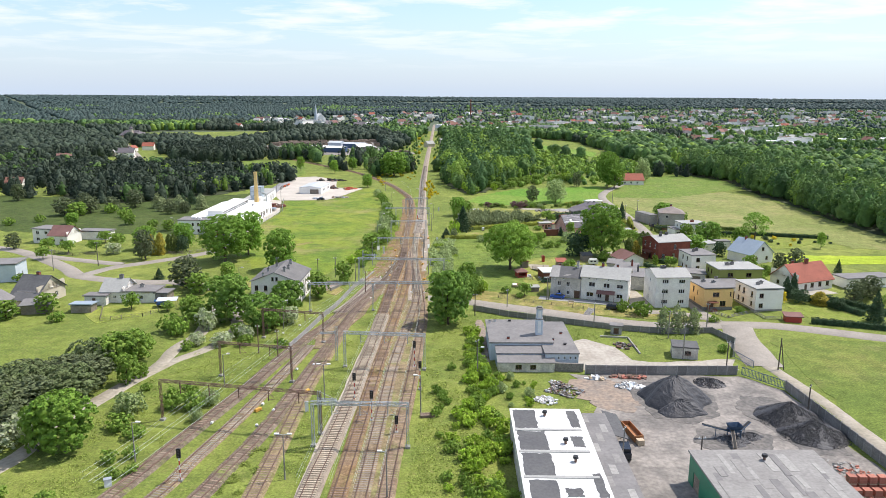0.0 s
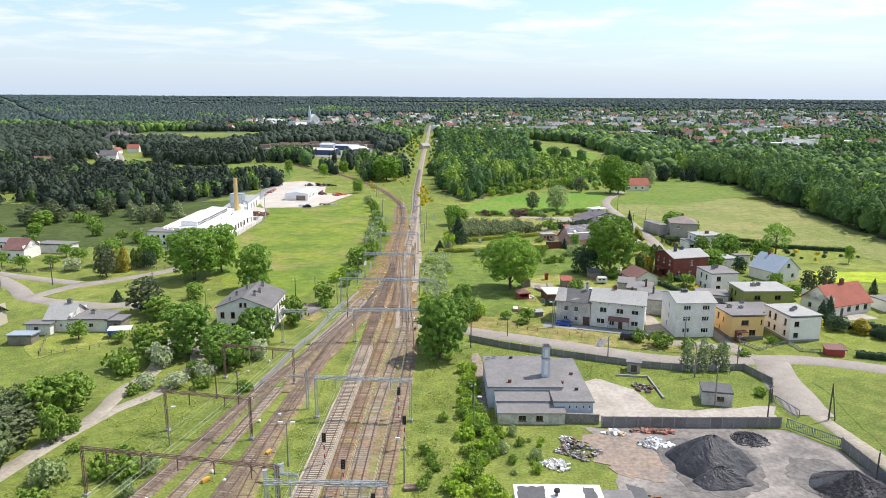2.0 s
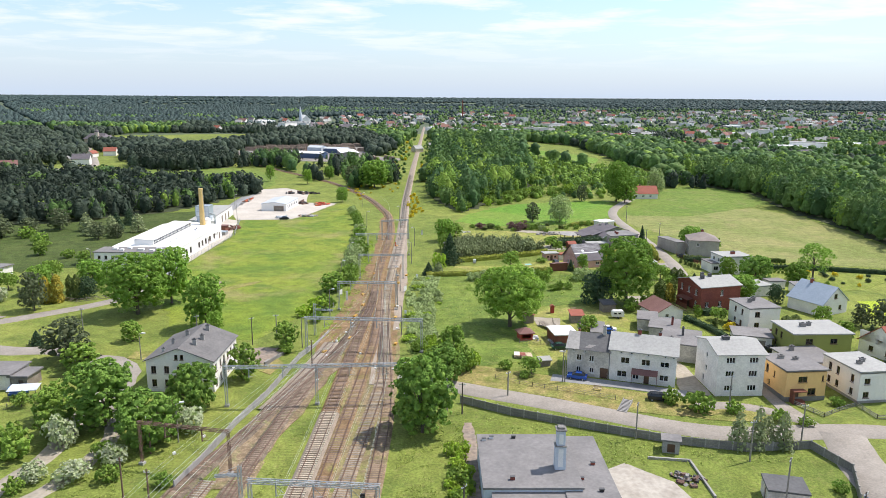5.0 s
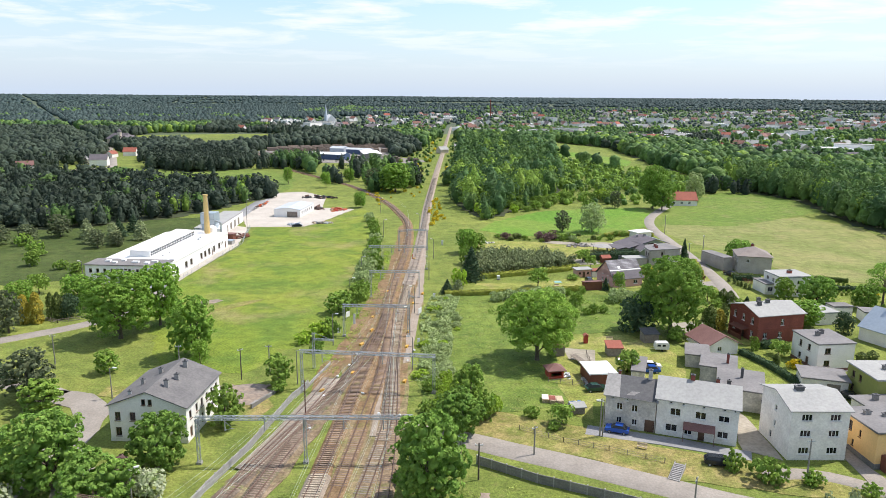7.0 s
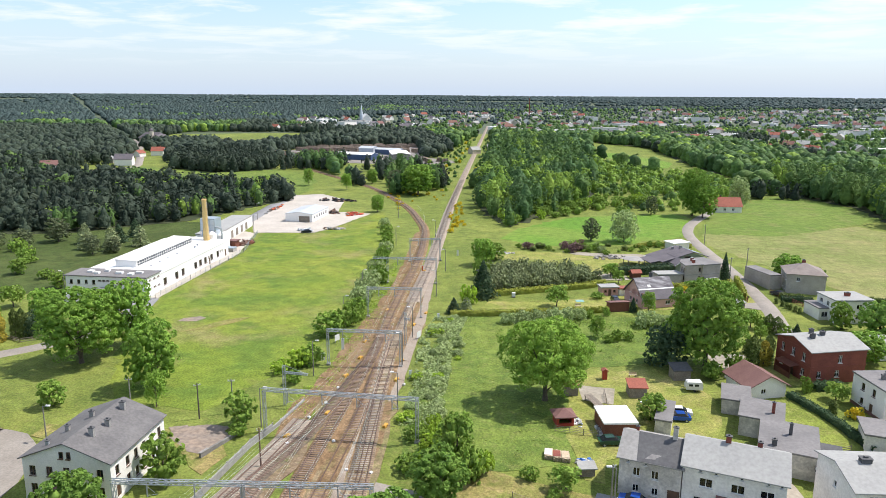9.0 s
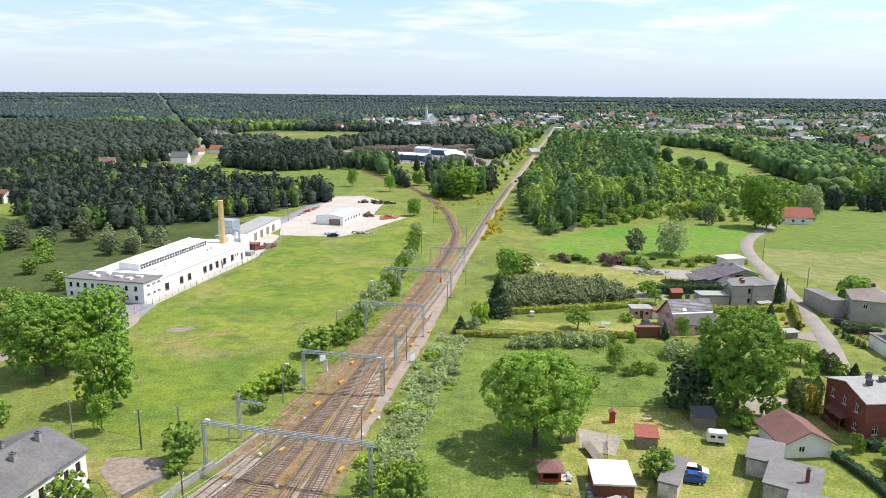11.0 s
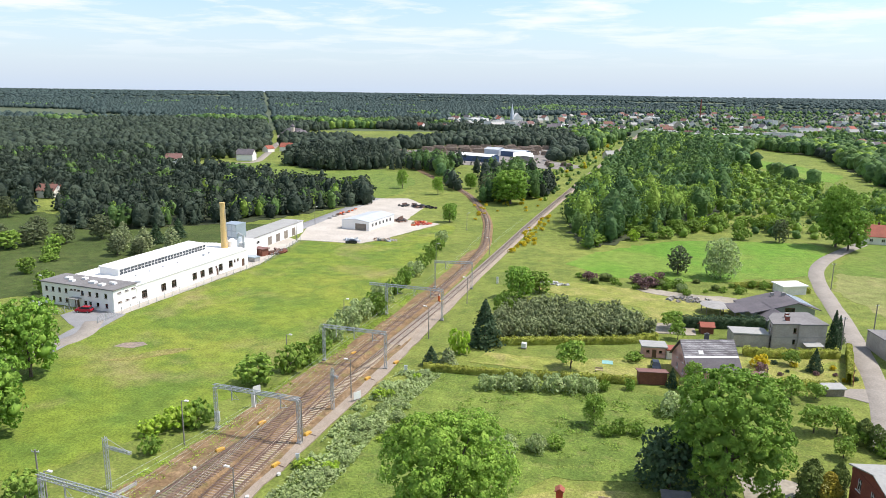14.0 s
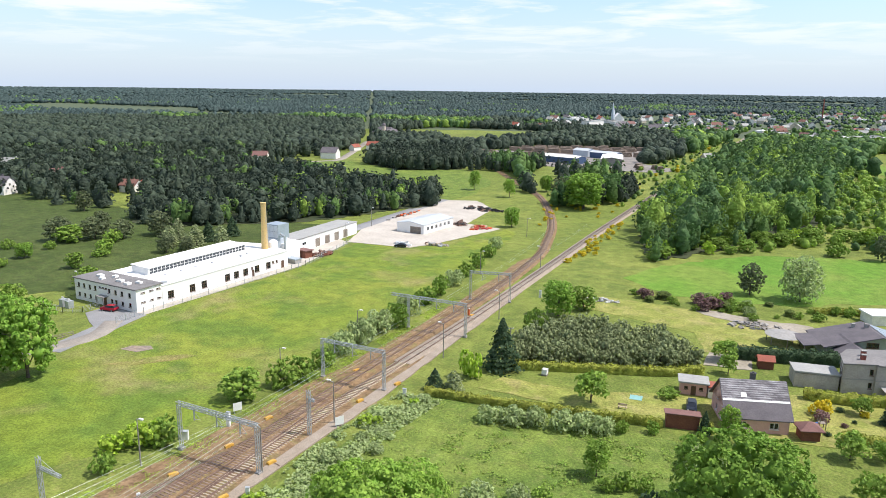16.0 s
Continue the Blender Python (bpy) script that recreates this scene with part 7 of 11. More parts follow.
    ("spruce", 76.2, 317.6, 9.0, 1.6), ("spruce", 78.0, 322.4, 6.6, 1.4), ("spruce", 70.6, 301.6, 5.0, 1.6), ("yellow_bush", 60.4, 300.4, 2.4, 1.7), ("copper_bush", 60.6, 297.4, 1.7, 1.2), ("fruit_tree", 66.4, 303.6, 3.2, 1.8), ("fruit_tree", 64.5, 285.0, 4.2, 2.6), ("fruit_tree", 69.0, 287.0, 3.0, 2.0), ("birch", 47.6, 282.4, 6.0, 2.0), ("spruce", 43.8, 283.0, 4.0, 1.1), ("bush", 36.0, 294.6, 1.8, 2.4), ("fruit_tree", 42.4, 318.6, 4.4, 2.8), ("fruit_tree", 44.0, 311.5, 4.0, 2.0),
    ("birch", 32.2, 261.4, 5.6, 2.2), ("bush", 36.6, 260.0, 2.6, 1.8), ("grey_bush", 20.4, 247.0, 2.6, 2.4), ("bush", 39.2, 260.6, 2.2, 1.4), ("bush", 34.4, 258.4, 2.0, 1.4), ("grey_bush", 45.0, 271.0, 3.4, 3.0), ("grey_bush", 49.5, 270.5, 3.0, 2.6), ("bush", 27.6, 251.2, 2.2, 1.6), ("grey_bush", 25.0, 249.4, 2.2, 1.8),
    ("grey_bush", 11.6, 269.8, 2.4, 2.2), ("grey_bush", 15.2, 270.8, 2.6, 2.4), ("grey_bush", 18.8, 272.2, 2.6, 2.2), ("grey_bush", 23.0, 273.2, 2.8, 2.4), ("grey_bush", 26.4, 274.0, 2.8, 2.2), ("grey_bush", 29.4, 275.0, 2.6, 2.0), ("bush", 32.0, 276.6, 2.2, 1.4), ("bush", 36.4, 278.8, 2.2, 1.3),
    ("fruit_tree", -84.5, 178.0, 4.4, 2.6), ("spruce", -79.5, 203.0, 6.2, 1.8), ("fruit_tree", -74.5, 177.0, 2.6, 1.8), ("bush", -70.0, 180.5, 3.4, 2.6), ("small_tree", -105.0, 175.0, 5.4, 3.2), ("small_tree", -112.5, 169.5, 5.0, 3.4), ("bush", -98.5, 167.5, 2.6, 2.2), ("bush", -120.0, 167.0, 3.4, 2.8), ("fruit_tree", -140.0, 234.0, 4.4, 2.6), ("fruit_tree", -136.5, 244.0, 4.6, 3.0), ("fruit_tree", -128.0, 246.0, 4.4, 2.8), ("fruit_tree", -124.0, 255.0, 5.0, 3.0), ("white_bush", -120.0, 243.0, 4.0, 2.6), ("fruit_tree", -118.0, 268.0, 5.6, 3.2), ("fruit_tree", -132.0, 262.0, 4.6, 2.6), ("fruit_tree", -146.0, 248.0, 4.6, 2.8), ("pine", -160.0, 250.0, 6.0, 3.0), ("spruce", -90.0, 209.5, 3.4, 1.6), ("pine_slim", -142.5, 212.0, 6.0, 2.4), ("bush", -130.0, 205.0, 2.6, 2.6),
    ("fruit_tree", 72.6, 231.0, 3.4, 2.4), ("yellow_bush", 80.4, 236.5, 3.0, 2.2), ("bush", 68.6, 234.6, 3.2, 1.4), ("spruce", 77.0, 227.6, 4.2, 1.4), ("yellow_bush", 73.0, 224.0, 1.8, 1.4), ("thuja", 70.0, 226.0, 2.4, 0.8), ("spruce", 71.4, 203.4, 3.0, 0.9), ("bush", 75.8, 180.4, 1.8, 1.5), ("yellow_bush", 91.0, 190.0, 3.0, 1.5), ("spruce", 94.6, 195.0, 6.4, 2.0), ("spruce", 97.4, 196.8, 7.0, 1.8), ("dark_bush", 96.0, 190.4, 3.6, 2.6), ("golden_thuja", 100.6, 188.0, 3.8, 2.0), ("dark_bush", 103.4, 184.0, 3.0, 1.8), ("pine", 111.0, 190.0, 6.5, 2.8), ("pine", 115.0, 193.0, 6.0, 3.0), ("pine", 119.0, 196.0, 6.5, 3.0), ("fruit_tree", 117.0, 183.0, 4.6, 2.6), ("pine", 111.0, 225.0, 8.0, 3.0), ("pine", 107.0, 227.0, 6.0, 2.6), ("fruit_tree", 98.0, 229.0, 4.6, 2.4), ("spruce", 118.0, 222.0, 4.0, 1.3), ("spruce", 124.5, 224.0, 4.6, 1.3), ("dark_bush", 95.0, 248.0, 5.0, 2.2), ("spruce", 106.0, 214.0, 6.0, 2.0), ("spruce", 101.0, 213.0, 5.4, 1.6), ("bush", 96.0, 216.0, 2.8, 3.0), ("bush", 100.5, 222.0, 3.0, 2.4), ("thuja", 88.0, 226.5, 3.0, 1.2), ("thuja", 90.5, 227.0, 3.2, 1.2),
    ("lime", -165.0, 300.0, 5.0, 3.0), ("pine", -172.0, 330.0, 8.0, 5.0), ("pine", -180.0, 322.0, 8.5, 5.5), ("pine", -164.0, 336.0, 7.0, 4.0), ("bush", -150.0, 318.0, 4.6, 3.4), ("small_tree", -140.0, 300.0, 5.0, 2.8), ("bush", -128.0, 296.0, 3.2, 2.6), ("pine_slim", -140.0, 336.0, 7.5, 3.0), ("pine_slim", -134.0, 342.0, 7.5, 3.0), ("pine_slim", -130.0, 335.0, 6.5, 2.8), ("pine_slim", -124.0, 344.0, 8.0, 3.2), ("pine_slim", -146.0, 345.0, 8.0, 3.0), ("pine", -158.0, 347.0, 9.0, 5.0), ("bush", -182.0, 305.0, 3.4, 2.6), ("bush", -190.0, 296.0, 3.4, 2.8), ("small_tree", -118.0, 287.0, 4.8, 2.6), ("bush", -170.0, 312.0, 3.0, 2.2), ("bush", -160.0, 290.0, 2.6, 2.0),
):
    plant(*row)

rs = np.random.RandomState(5)
# saplings and weeds along the lines, the banks and the gardens


def scatter(poly, n, kinds, hs, gap=1.5, wide=(0.6, 0.95)):
    """n shrubs at random in an area of the plan."""
    xs, ys = [p[0] for p in poly], [p[1] for p in poly]
    done = []
    for _ in range(n * 30):
        if len(done) >= n:
            break
        x, y = rs.uniform(min(xs), max(xs)), rs.uniform(min(ys), max(ys))
        if inside(poly, [x], [y])[0] and all((x - a) ** 2 + (y - c) ** 2 > gap ** 2 for a, c in done):
            done.append((x, y))
            h = rs.uniform(*hs)
            plant(kinds[rs.randint(len(kinds))], x, y, h, h * rs.uniform(*wide))


scatter([(2.0, 84), (9.2, 84), (9.2, 112), (8.0, 134), (4.2, 134), (2.4, 118)], 60, ("bush", "bright_bush", "bright_bush"), (1.0, 2.3), 1.2)
scatter([(-1.8, 92), (1.0, 92), (1.4, 128), (-0.4, 150), (-2.2, 130)], 9, ("bush", "bright_bush"), (0.8, 1.9), 2.0)
scatter([(8.5, 118), (18, 119), (16, 127), (17, 135), (8, 135.6)], 16, ("bush", "bright_bush", "grey_bush"), (0.6, 1.6), 1.6)
scatter([(3.2, 132), (6.8, 132), (6.2, 162), (3.4, 162)], 30, ("bush", "bright_bush", "bright_bush"), (1.2, 2.4), 1.1)
scatter([(-3.0, 196), (4.0, 203), (3.0, 214), (-3.5, 212)], 16, ("bush", "bright_bush"), (1.3, 2.6), 1.4)
scatter([(-6.2, 212), (1.5, 214), (1.5, 244), (-1.0, 272), (-5.0, 270), (-6.8, 240)], 26, ("grey_bush", "grey_bush", "bright_bush"), (0.7, 1.5), 1.4, (1.0, 1.6))
scatter([(-4.5, 112), (-1.5, 118), (-1.0, 128), (-4.0, 130)], 5, ("bush",), (1.0, 1.8), 1.4)
scatter([(-86, 104), (-76, 106), (-71.5, 118), (-69.5, 129), (-74, 137), (-88, 124)], 30, ("thicket", "thicket", "pine"), (4.6, 7.0), 2.8)
scatter([(3, 296.5), (9, 296.2), (21, 301.4), (33, 306.6), (39, 311), (34, 318), (27, 322.5), (12, 321.5), (3, 312)], 135, ("grove_pine",), (3.2, 5.4), 1.7, (0.36, 0.48))
scatter([(22, 352), (46, 350), (60, 357), (70, 366), (40, 366), (10, 358)], 30, ("bush", "thuja", "grey_bush", "copper_bush"), (1.0, 2.6), 2.2)
scatter([(60, 288), (78, 295), (78, 307), (62, 303)], 16, ("copper_bush", "yellow_bush", "dark_bush"), (0.6, 1.1), 2.5)
scatter([(108, 258), (148, 270), (140, 282), (112, 280)], 22, ("yellow_bush", "dark_bush", "bush"), (0.7, 1.4), 2.6)
scatter([(8, 398), (30, 424), (60, 462), (84, 460), (78, 480), (50, 470), (20, 440), (4, 410)], 34, ("bush", "bright_bush", "small_tree"), (2.5, 6.0), 4.0)
scatter([(-13, 380), (-8, 400), (-12, 450), (-17, 470), (-17.5, 420)], 30, ("yellow_bush",), (0.8, 1.5), 1.8)
scatter([(-46, 430), (-36, 470), (-30, 460), (-24, 500), (-30, 510), (-60, 490)], 22, ("yellow_bush",), (0.8, 1.4), 2.4)
scatter([(100, 470), (128, 480), (160, 520), (155, 560), (120, 560), (100, 520)], 40, ("bright_bush", "bush"), (2.0, 4.0), 4.0)


def hedge(pts, width, height, lm, label, lumps=0.12):
    """A clipped hedge along a plan line: a dense core under a skin of leaves."""
    L = smooth_line(pts, 0.8)
    rs = np.random.RandomState(len(L))
    t = thing("hedge", Matrix(), label, "hedge")
    w = width / 2 * 0.8
    part("core", np_mesh("core", *strip(L, [(-w, 0), (-w, height * 0.85), (w, height * 0.85), (w, 0)]), lm), None, t)
    n = int(len(L) * 0.8 * (width + 2 * height) * 26)
    i = rs.randint(0, len(L) - 1, n)
    f = rs.rand(n)
    _, nn = normals(L)
    u = rs.rand(n) * (2 * height + width)
    a = np.where(u < height, -width / 2, np.where(u < height + width, u - height - width / 2, width / 2))
    z = np.where(u < height, u, np.where(u < height + width, height, 2 * height + width - u))
    bulge = 1 + lumps * np.sin(i * 2.1) * np.sin(i * 0.7 + 1)
    B = L[i] + (L[i + 1] - L[i]) * f[:, None]
    P = np.concatenate([B + nn[i] * (a * bulge)[:, None], (z * bulge)[:, None]], 1)
    D = np.concatenate([nn[i] * np.sign(a)[:, None] * (np.abs(a) > width / 2 - 0.01)[:, None], (z >= height - 0.01)[:, None].astype(float)], 1)
    part("leaves", np_mesh("leaves", *leaves(rs, P, D, 0.24, 0.6), lm), None, t)
    return t


hedge([(86.4, 300.4), (92.7, 299.5)], 1.2, 1.6, L_THUJA, "dark clipped hedge beside the lane")
hedge([(109.3, 299.9), (120.5, 296.6)], 1.0, 1.4, L_THUJA, "dark clipped hedge behind the garden rows")
hedge([(-3.2, 273.6), (8.3, 275.4), (20, 278.0), (30, 280.4), (37.4, 281.8)], 1.0, 1.5, L_HEDGE, "long clipped thuja hedge along the garden")
hedge([(43.2, 283.4), (45, 283.6)], 1.0, 1.6, L_HEDGE, "short clipped hedge by the pink house")
hedge([(57.4, 306.4), (64, 307.2), (76.6, 312.0)], 1.6, 1.9, L_HEDGE, "thick clipped hedge before the block house")
hedge([(43, 321), (52, 323.6), (63, 327.4)], 2.0, 2.8, L_SPRUCE, "tall dark hedge behind the plots")
hedge([(63.4, 291.4), (68.5, 292.0), (73.8, 293.0)], 1.4, 1.5, L_HEDGE, "low clipped hedge by the lane corner")
hedge([(75.9, 296.5), (77.6, 306), (78.8, 315)], 0.9, 2.8, L_HEDGE, "narrow tall hedge beside the lane")
hedge([(6, 292.8), (20, 298.8), (33, 304.4), (39.6, 309.4)], 1.2, 1.7, L_HEDGE, "hedge in front of the pine grove")
hedge([(90.6, 172.0), (98, 169.6), (106.6, 166.8)], 1.3, 1.4, L_SPRUCE, "dark clipped hedge along the road")
hedge([(92, 199), (98, 193), (103, 186), (107, 178)], 1.4, 1.6, L_SPRUCE, "dark clipped hedge around the villa lawn")
hedge([(104, 192), (109, 186), (113, 178)], 1.4, 1.7, L_SPRUCE, "second dark clipped hedge")
hedge([(64.6, 232), (67.6, 224), (69.4, 216), (70.4, 211)], 1.4, 1.2, L_SPRUCE, "clipped garden hedge behind the outbuildings")
hedge([(70.4, 235.6), (76, 237.4)], 1.6, 1.6, L_SPRUCE, "rounded hedge below the brick house")
hedge([(86, 297.4), (94, 297)], 1.2, 1.6, L_SPRUCE, "dark hedge by the lane")
hedge([(58, 364), (66, 368), (78, 366)], 1.2, 1.4, L_HEDGE, "hedge at the field edge")
hedge([(108, 288), (126, 286), (150, 280)], 1.2, 1.4, L_SPRUCE, "dark hedge round the vegetable garden")


# ---- woods ----
TOWN = [(-330, 1080), (-180, 1100), (0, 1030), (110, 1015), (225, 905), (268, 785), (330, 660), (430, 540), (760, 640), (1500, 1300), (1700, 2300), (900, 2500), (-100, 2050), (-420, 1500)]
def dome(rs, h, r, seg, rings, cone):
    """The dense inside of a crown: an uneven dome or cone of facets."""
    ph = rs.rand() * 6.3
    V = []
    for i in range(rings):
        t = i / (rings - 1)
        z = h * (0.1 + 0.9 * t)
        f = (1.03 - t) ** 0.6 if cone else math.sqrt(max(0.012, 1 - ((t - 0.38) / 0.63) ** 2 * (1 if t > 0.38 else 0.9)))
        for j in range(seg):
            a = 2 * math.pi * (j + 0.5 * (i % 2)) / seg
            k = f * (0.9 + 0.12 * math.sin(2 * a + ph) + 0.17 * rs.randn()) * (1.1 if i % 2 else 0.86)
            V.append((r * k * math.cos(a), r * k * math.sin(a), z + (0.045 * h * rs.randn() if i < rings - 1 else 0)))
    F = [(i * seg + j, i * seg + (j + 1) % seg, (i + 1) * seg + (j + 1) % seg, (i + 1) * seg + j) for i in range(rings - 1) for j in range(seg)]
    return np.array(V), np.array(F)


def wood_tree(seed, h, r, quads, size, cone, seg=8, rings=5, clump=0.9):
    """One woodland tree: a dense uneven inside with clumps of leaves standing out from it."""
    rs = np.random.RandomState(seed)
    V0, F0 = dome(rs, h * (0.92 if quads > 60 else 0.98), r * (0.74 if quads > 60 else 1.0), seg, rings, cone)
    if not quads:
        return V0, F0
    t = np.array([0.2, 0.42, 0.62, 0.8, 0.93])
    if cone:
        bl = [((0, 0, h * k), (r * (1.03 - k) ** 0.6,) * 2 + (h * 0.1,)) for k in t]
    else:
        bl = [((0, 0, h * 0.5), (r, r, h * 0.47))] + [((r * 0.5 * math.cos(a), r * 0.5 * math.sin(a), h * (0.5 + 0.12 * i)), (r * 0.5, r * 0.5, r * 0.5)) for i, a in enumerate(rs.rand(3) * 6.3)]
    P, D = on_clumps(rs, bl, quads, 8, clump, 0.05)
    V, F = leaves(rs, P, D, size, 0.35)
    return np.concatenate([V0, V]), np.concatenate([F0, F + len(V0)])


def wood(name, xy, templates, material, label, hs, rs, shares=None):
    """Many trees in one mesh; several leaf materials stand for several kinds of tree."""
    VV, FF, II, k = [], [], [], 0
    mats = material if isinstance(material, tuple) else (material,)
    pick = rs.randint(0, len(templates), len(xy))
    for j, (V, F) in enumerate(templates):
        q = xy[pick == j]
        if not len(q):
            continue
        a, s, w = rs.rand(len(q)) * 2 * np.pi, hs[0] + (hs[1] - hs[0]) * rs.rand(len(q)) ** 1.3, rs.uniform(0.85, 1.2, len(q))
        s = np.where(inside(TOWN, q[:, 0], q[:, 1]), s * 0.62, s)
        c, sn = np.cos(a)[:, None], np.sin(a)[:, None]
        X = q[:, :1] + (c * V[:, 0] - sn * V[:, 1]) * (s * w)[:, None]
        Y = q[:, 1:2] + (sn * V[:, 0] + c * V[:, 1]) * (s * w)[:, None]
        Z = rise(q[:, 0], q[:, 1])[:, None] + V[:, 2] * s[:, None]
        VV.append(np.stack([X, Y, Z], -1).reshape(-1, 3))
        FF.append((F[None] + (np.arange(len(q)) * len(V))[:, None, None]).reshape(-1, 4) + k)
        II.append(np.repeat(rs.choice(len(mats), len(q), p=shares), len(F)))
        k += len(q) * len(V)
    return solo(name, np_mesh(name, np.concatenate(VV), np.concatenate(FF), list(mats), np.concatenate(II)), None, label, "forest", kind="stuff")


def grid_in(poly, gap, rs, jitter=0.45):
    xs, ys = [p[0] for p in poly], [p[1] for p in poly]
    X, Y = np.meshgrid(np.arange(min(xs), max(xs), gap), np.arange(min(ys), max(ys), gap))
    X, Y = X.ravel() + rs.uniform(-jitter, jitter, X.size) * gap, Y.ravel() + rs.uniform(-jitter, jitter, Y.size) * gap
    k = inside(poly, X, Y)
    return np.stack([X[k], Y[k]], 1)


rs = np.random.RandomState(11)
EDGE_D = [wood_tree(90 + i, 13, 4.1, 400, 0.6, False, 9, 6) for i in range(5)]
MIXED = (L_FOREST_D, L_FOREST_M, L_FOREST_L)
NEAR_D = [wood_tree(30 + i, 13, 4.2, 144, 0.9, False) for i in range(6)]
NEAR_P = [wood_tree(40 + i, 11, 4.4, 168, 0.85, True, clump=0.75) for i in range(2)] + [wood_tree(44 + i, 10, 4.6, 168, 0.85, False, clump=0.75) for i in range(4)]
WOOD_A = [(-104, 458), (-112, 446), (-120, 420), (-130, 394), (-149, 378), (-164, 362), (-187, 358), (-212, 380), (-238, 420), (-300, 446), (-430, 500), (-420, 560), (-330, 520), (-250, 530), (-185, 500), (-122, 500)]
WOOD_C = [(178, 262), (175, 310), (177, 376), (175, 402), (182, 476), (166, 514), (161, 593), (152, 656), (152, 730), (240, 740), (320, 640), (390, 540), (420, 400), (420, 262)]
WOOD_G = [(150, 735), (155, 865), (101, 950), (22, 890), (24, 960), (110, 1010), (220, 900), (262, 780)]
WOOD_D = [(-7, 476), (-4, 440), (4, 416), (11, 400), (28, 430), (54, 490), (60, 520), (60, 600), (66, 760), (25, 939), (-10, 800), (-8, 640)]
WOOD_Y = [(54, 490), (76, 496), (108, 486), (146, 520), (150, 590), (118, 612), (100, 640), (88, 690), (66, 760), (60, 600), (60, 520)]
WOOD_E = [(-106, 592), (-84, 530), (-62, 510), (-38, 520), (-42, 620), (-74, 680), (-90, 650)]
WOOD_B = [(-237, 600), (-200, 580), (-176, 594), (-164, 606), (-195, 690), (-230, 720), (-266, 664)]
WOOD_F = [(-152, 612), (-114, 608), (-118, 650), (-150, 656)]
# floors under the woods, with the shade below the trees coloured in
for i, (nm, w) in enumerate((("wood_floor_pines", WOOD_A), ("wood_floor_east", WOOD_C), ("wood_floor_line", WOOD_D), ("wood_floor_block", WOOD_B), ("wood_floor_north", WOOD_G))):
    patch(nm, w, 0.150 + i * 0.006, M_WOODFLOOR, "forest floor with tree shade in its dark colour", "forest floor", 2.0)
pa = grid_in(WOOD_A, 6.3, rs)
pa = pa[np.hypot(pa[:, 0] + 258, pa[:, 1] - 420) > 11]
front = grid_in([(-212, 380), (-238, 420), (-300, 446), (-430, 500), (-440, 440), (-330, 395), (-262, 366)], 7.5, rs)
front = front[(rs.rand(len(front)) < 0.55) & (np.hypot(front[:, 0] + 250, front[:, 1] - 408) > 15)]
pa = np.concatenate([pa, front])
lime_edge = (pa[:, 0] > -175) & (rs.rand(len(pa)) < 0.2) | (rs.rand(len(pa)) < 0.05)
wood("pine_wood", pa[~lime_edge], NEAR_P, (L_FOREST_P, L_FOREST_Q, L_FOREST_D), "dark pine wood behind the factory", (0.6, 1.2), rs, (0.5, 0.43, 0.07))
wood("wood_edge", pa[lime_edge], NEAR_D, (L_FOREST_D, L_FOREST_L), "light broadleaf trees among the pines", (0.5, 0.8), rs, (0.7, 0.3))
pc = grid_in(WOOD_C, 6.8, rs)
pc_near = pc[pc[:, 1] < 760]
far_c = grid_in(WOOD_G, 7.0, rs)
far_east = (pc_near[:, 0] > 235) | (pc_near[:, 1] > 560)
pc_back, pc_near = pc_near[far_east], pc_near[~far_east]
rim = (pc_near[:, 0] < 202) & (pc_near[:, 1] < 520)
wood("wood_rim", pc_near[rim], EDGE_D, MIXED, "tall green edge of the wood beside the fields", (0.9, 1.4), rs, (0.55, 0.35, 0.1))
pc_near = pc_near[~rim]
wood("mixed_wood", pc_near, NEAR_D, MIXED, "tall green broadleaf wood beside the fields", (0.95, 1.45), rs, (0.55, 0.35, 0.1))
pd = grid_in(WOOD_D, 6.8, rs)
wood("wood_front", pd[pd[:, 1] < 520], EDGE_D, MIXED, "front of the broadleaf wood beside the railway", (0.45, 1.4), rs, (0.35, 0.35, 0.3))
wood("mid_wood", pd[pd[:, 1] >= 520], NEAR_D, MIXED, "dense broadleaf wood beside the railway", (0.6, 1.5), rs, (0.5, 0.35, 0.15))
wood("young_wood", grid_in(WOOD_Y, 6.0, rs), [wood_tree(36 + i, 13, 7.4, 64, 1.6, False, clump=1.5) for i in range(4)], (L_FOREST_L, L_FOREST_D), "light young trees and bushes at the edge of the wood", (0.2, 0.48), rs, (0.75, 0.25))
edge = grid_in([(16, 402), (30, 428), (58, 446), (96, 452), (112, 470), (108, 486), (76, 496), (54, 490), (28, 430)], 6.5, rs)
edge = np.concatenate([edge[rs.rand(len(edge)) < 0.5], grid_in([(108, 486), (140, 500), (150, 560), (146, 520)], 9.0, rs)])
wood("edge_bushes", edge, [wood_tree(100 + i, 13, 8.0, 64, 1.5, False, clump=1.4) for i in range(3)], (L_FOREST_L, L_FOREST_D, L_FOREST_M), "loose bushes between the wood and the crop field", (0.12, 0.36), rs, (0.45, 0.35, 0.2))
pe = grid_in(WOOD_E, 6.5, rs)
pe = pe[rs.rand(len(pe)) < 0.2]
LC = smooth_line(TCV[8:], 4.0)
pe = pe[np.min(np.hypot(pe[:, None, 0] - LC[:, 0], pe[:, None, 1] - LC[:, 1]), 1) > 12]
pe = np.concatenate([pe, grid_in([(-58, 484), (-30, 510), (-32, 548), (-52, 538)], 6.5, rs), grid_in(WOOD_F, 6, rs)])
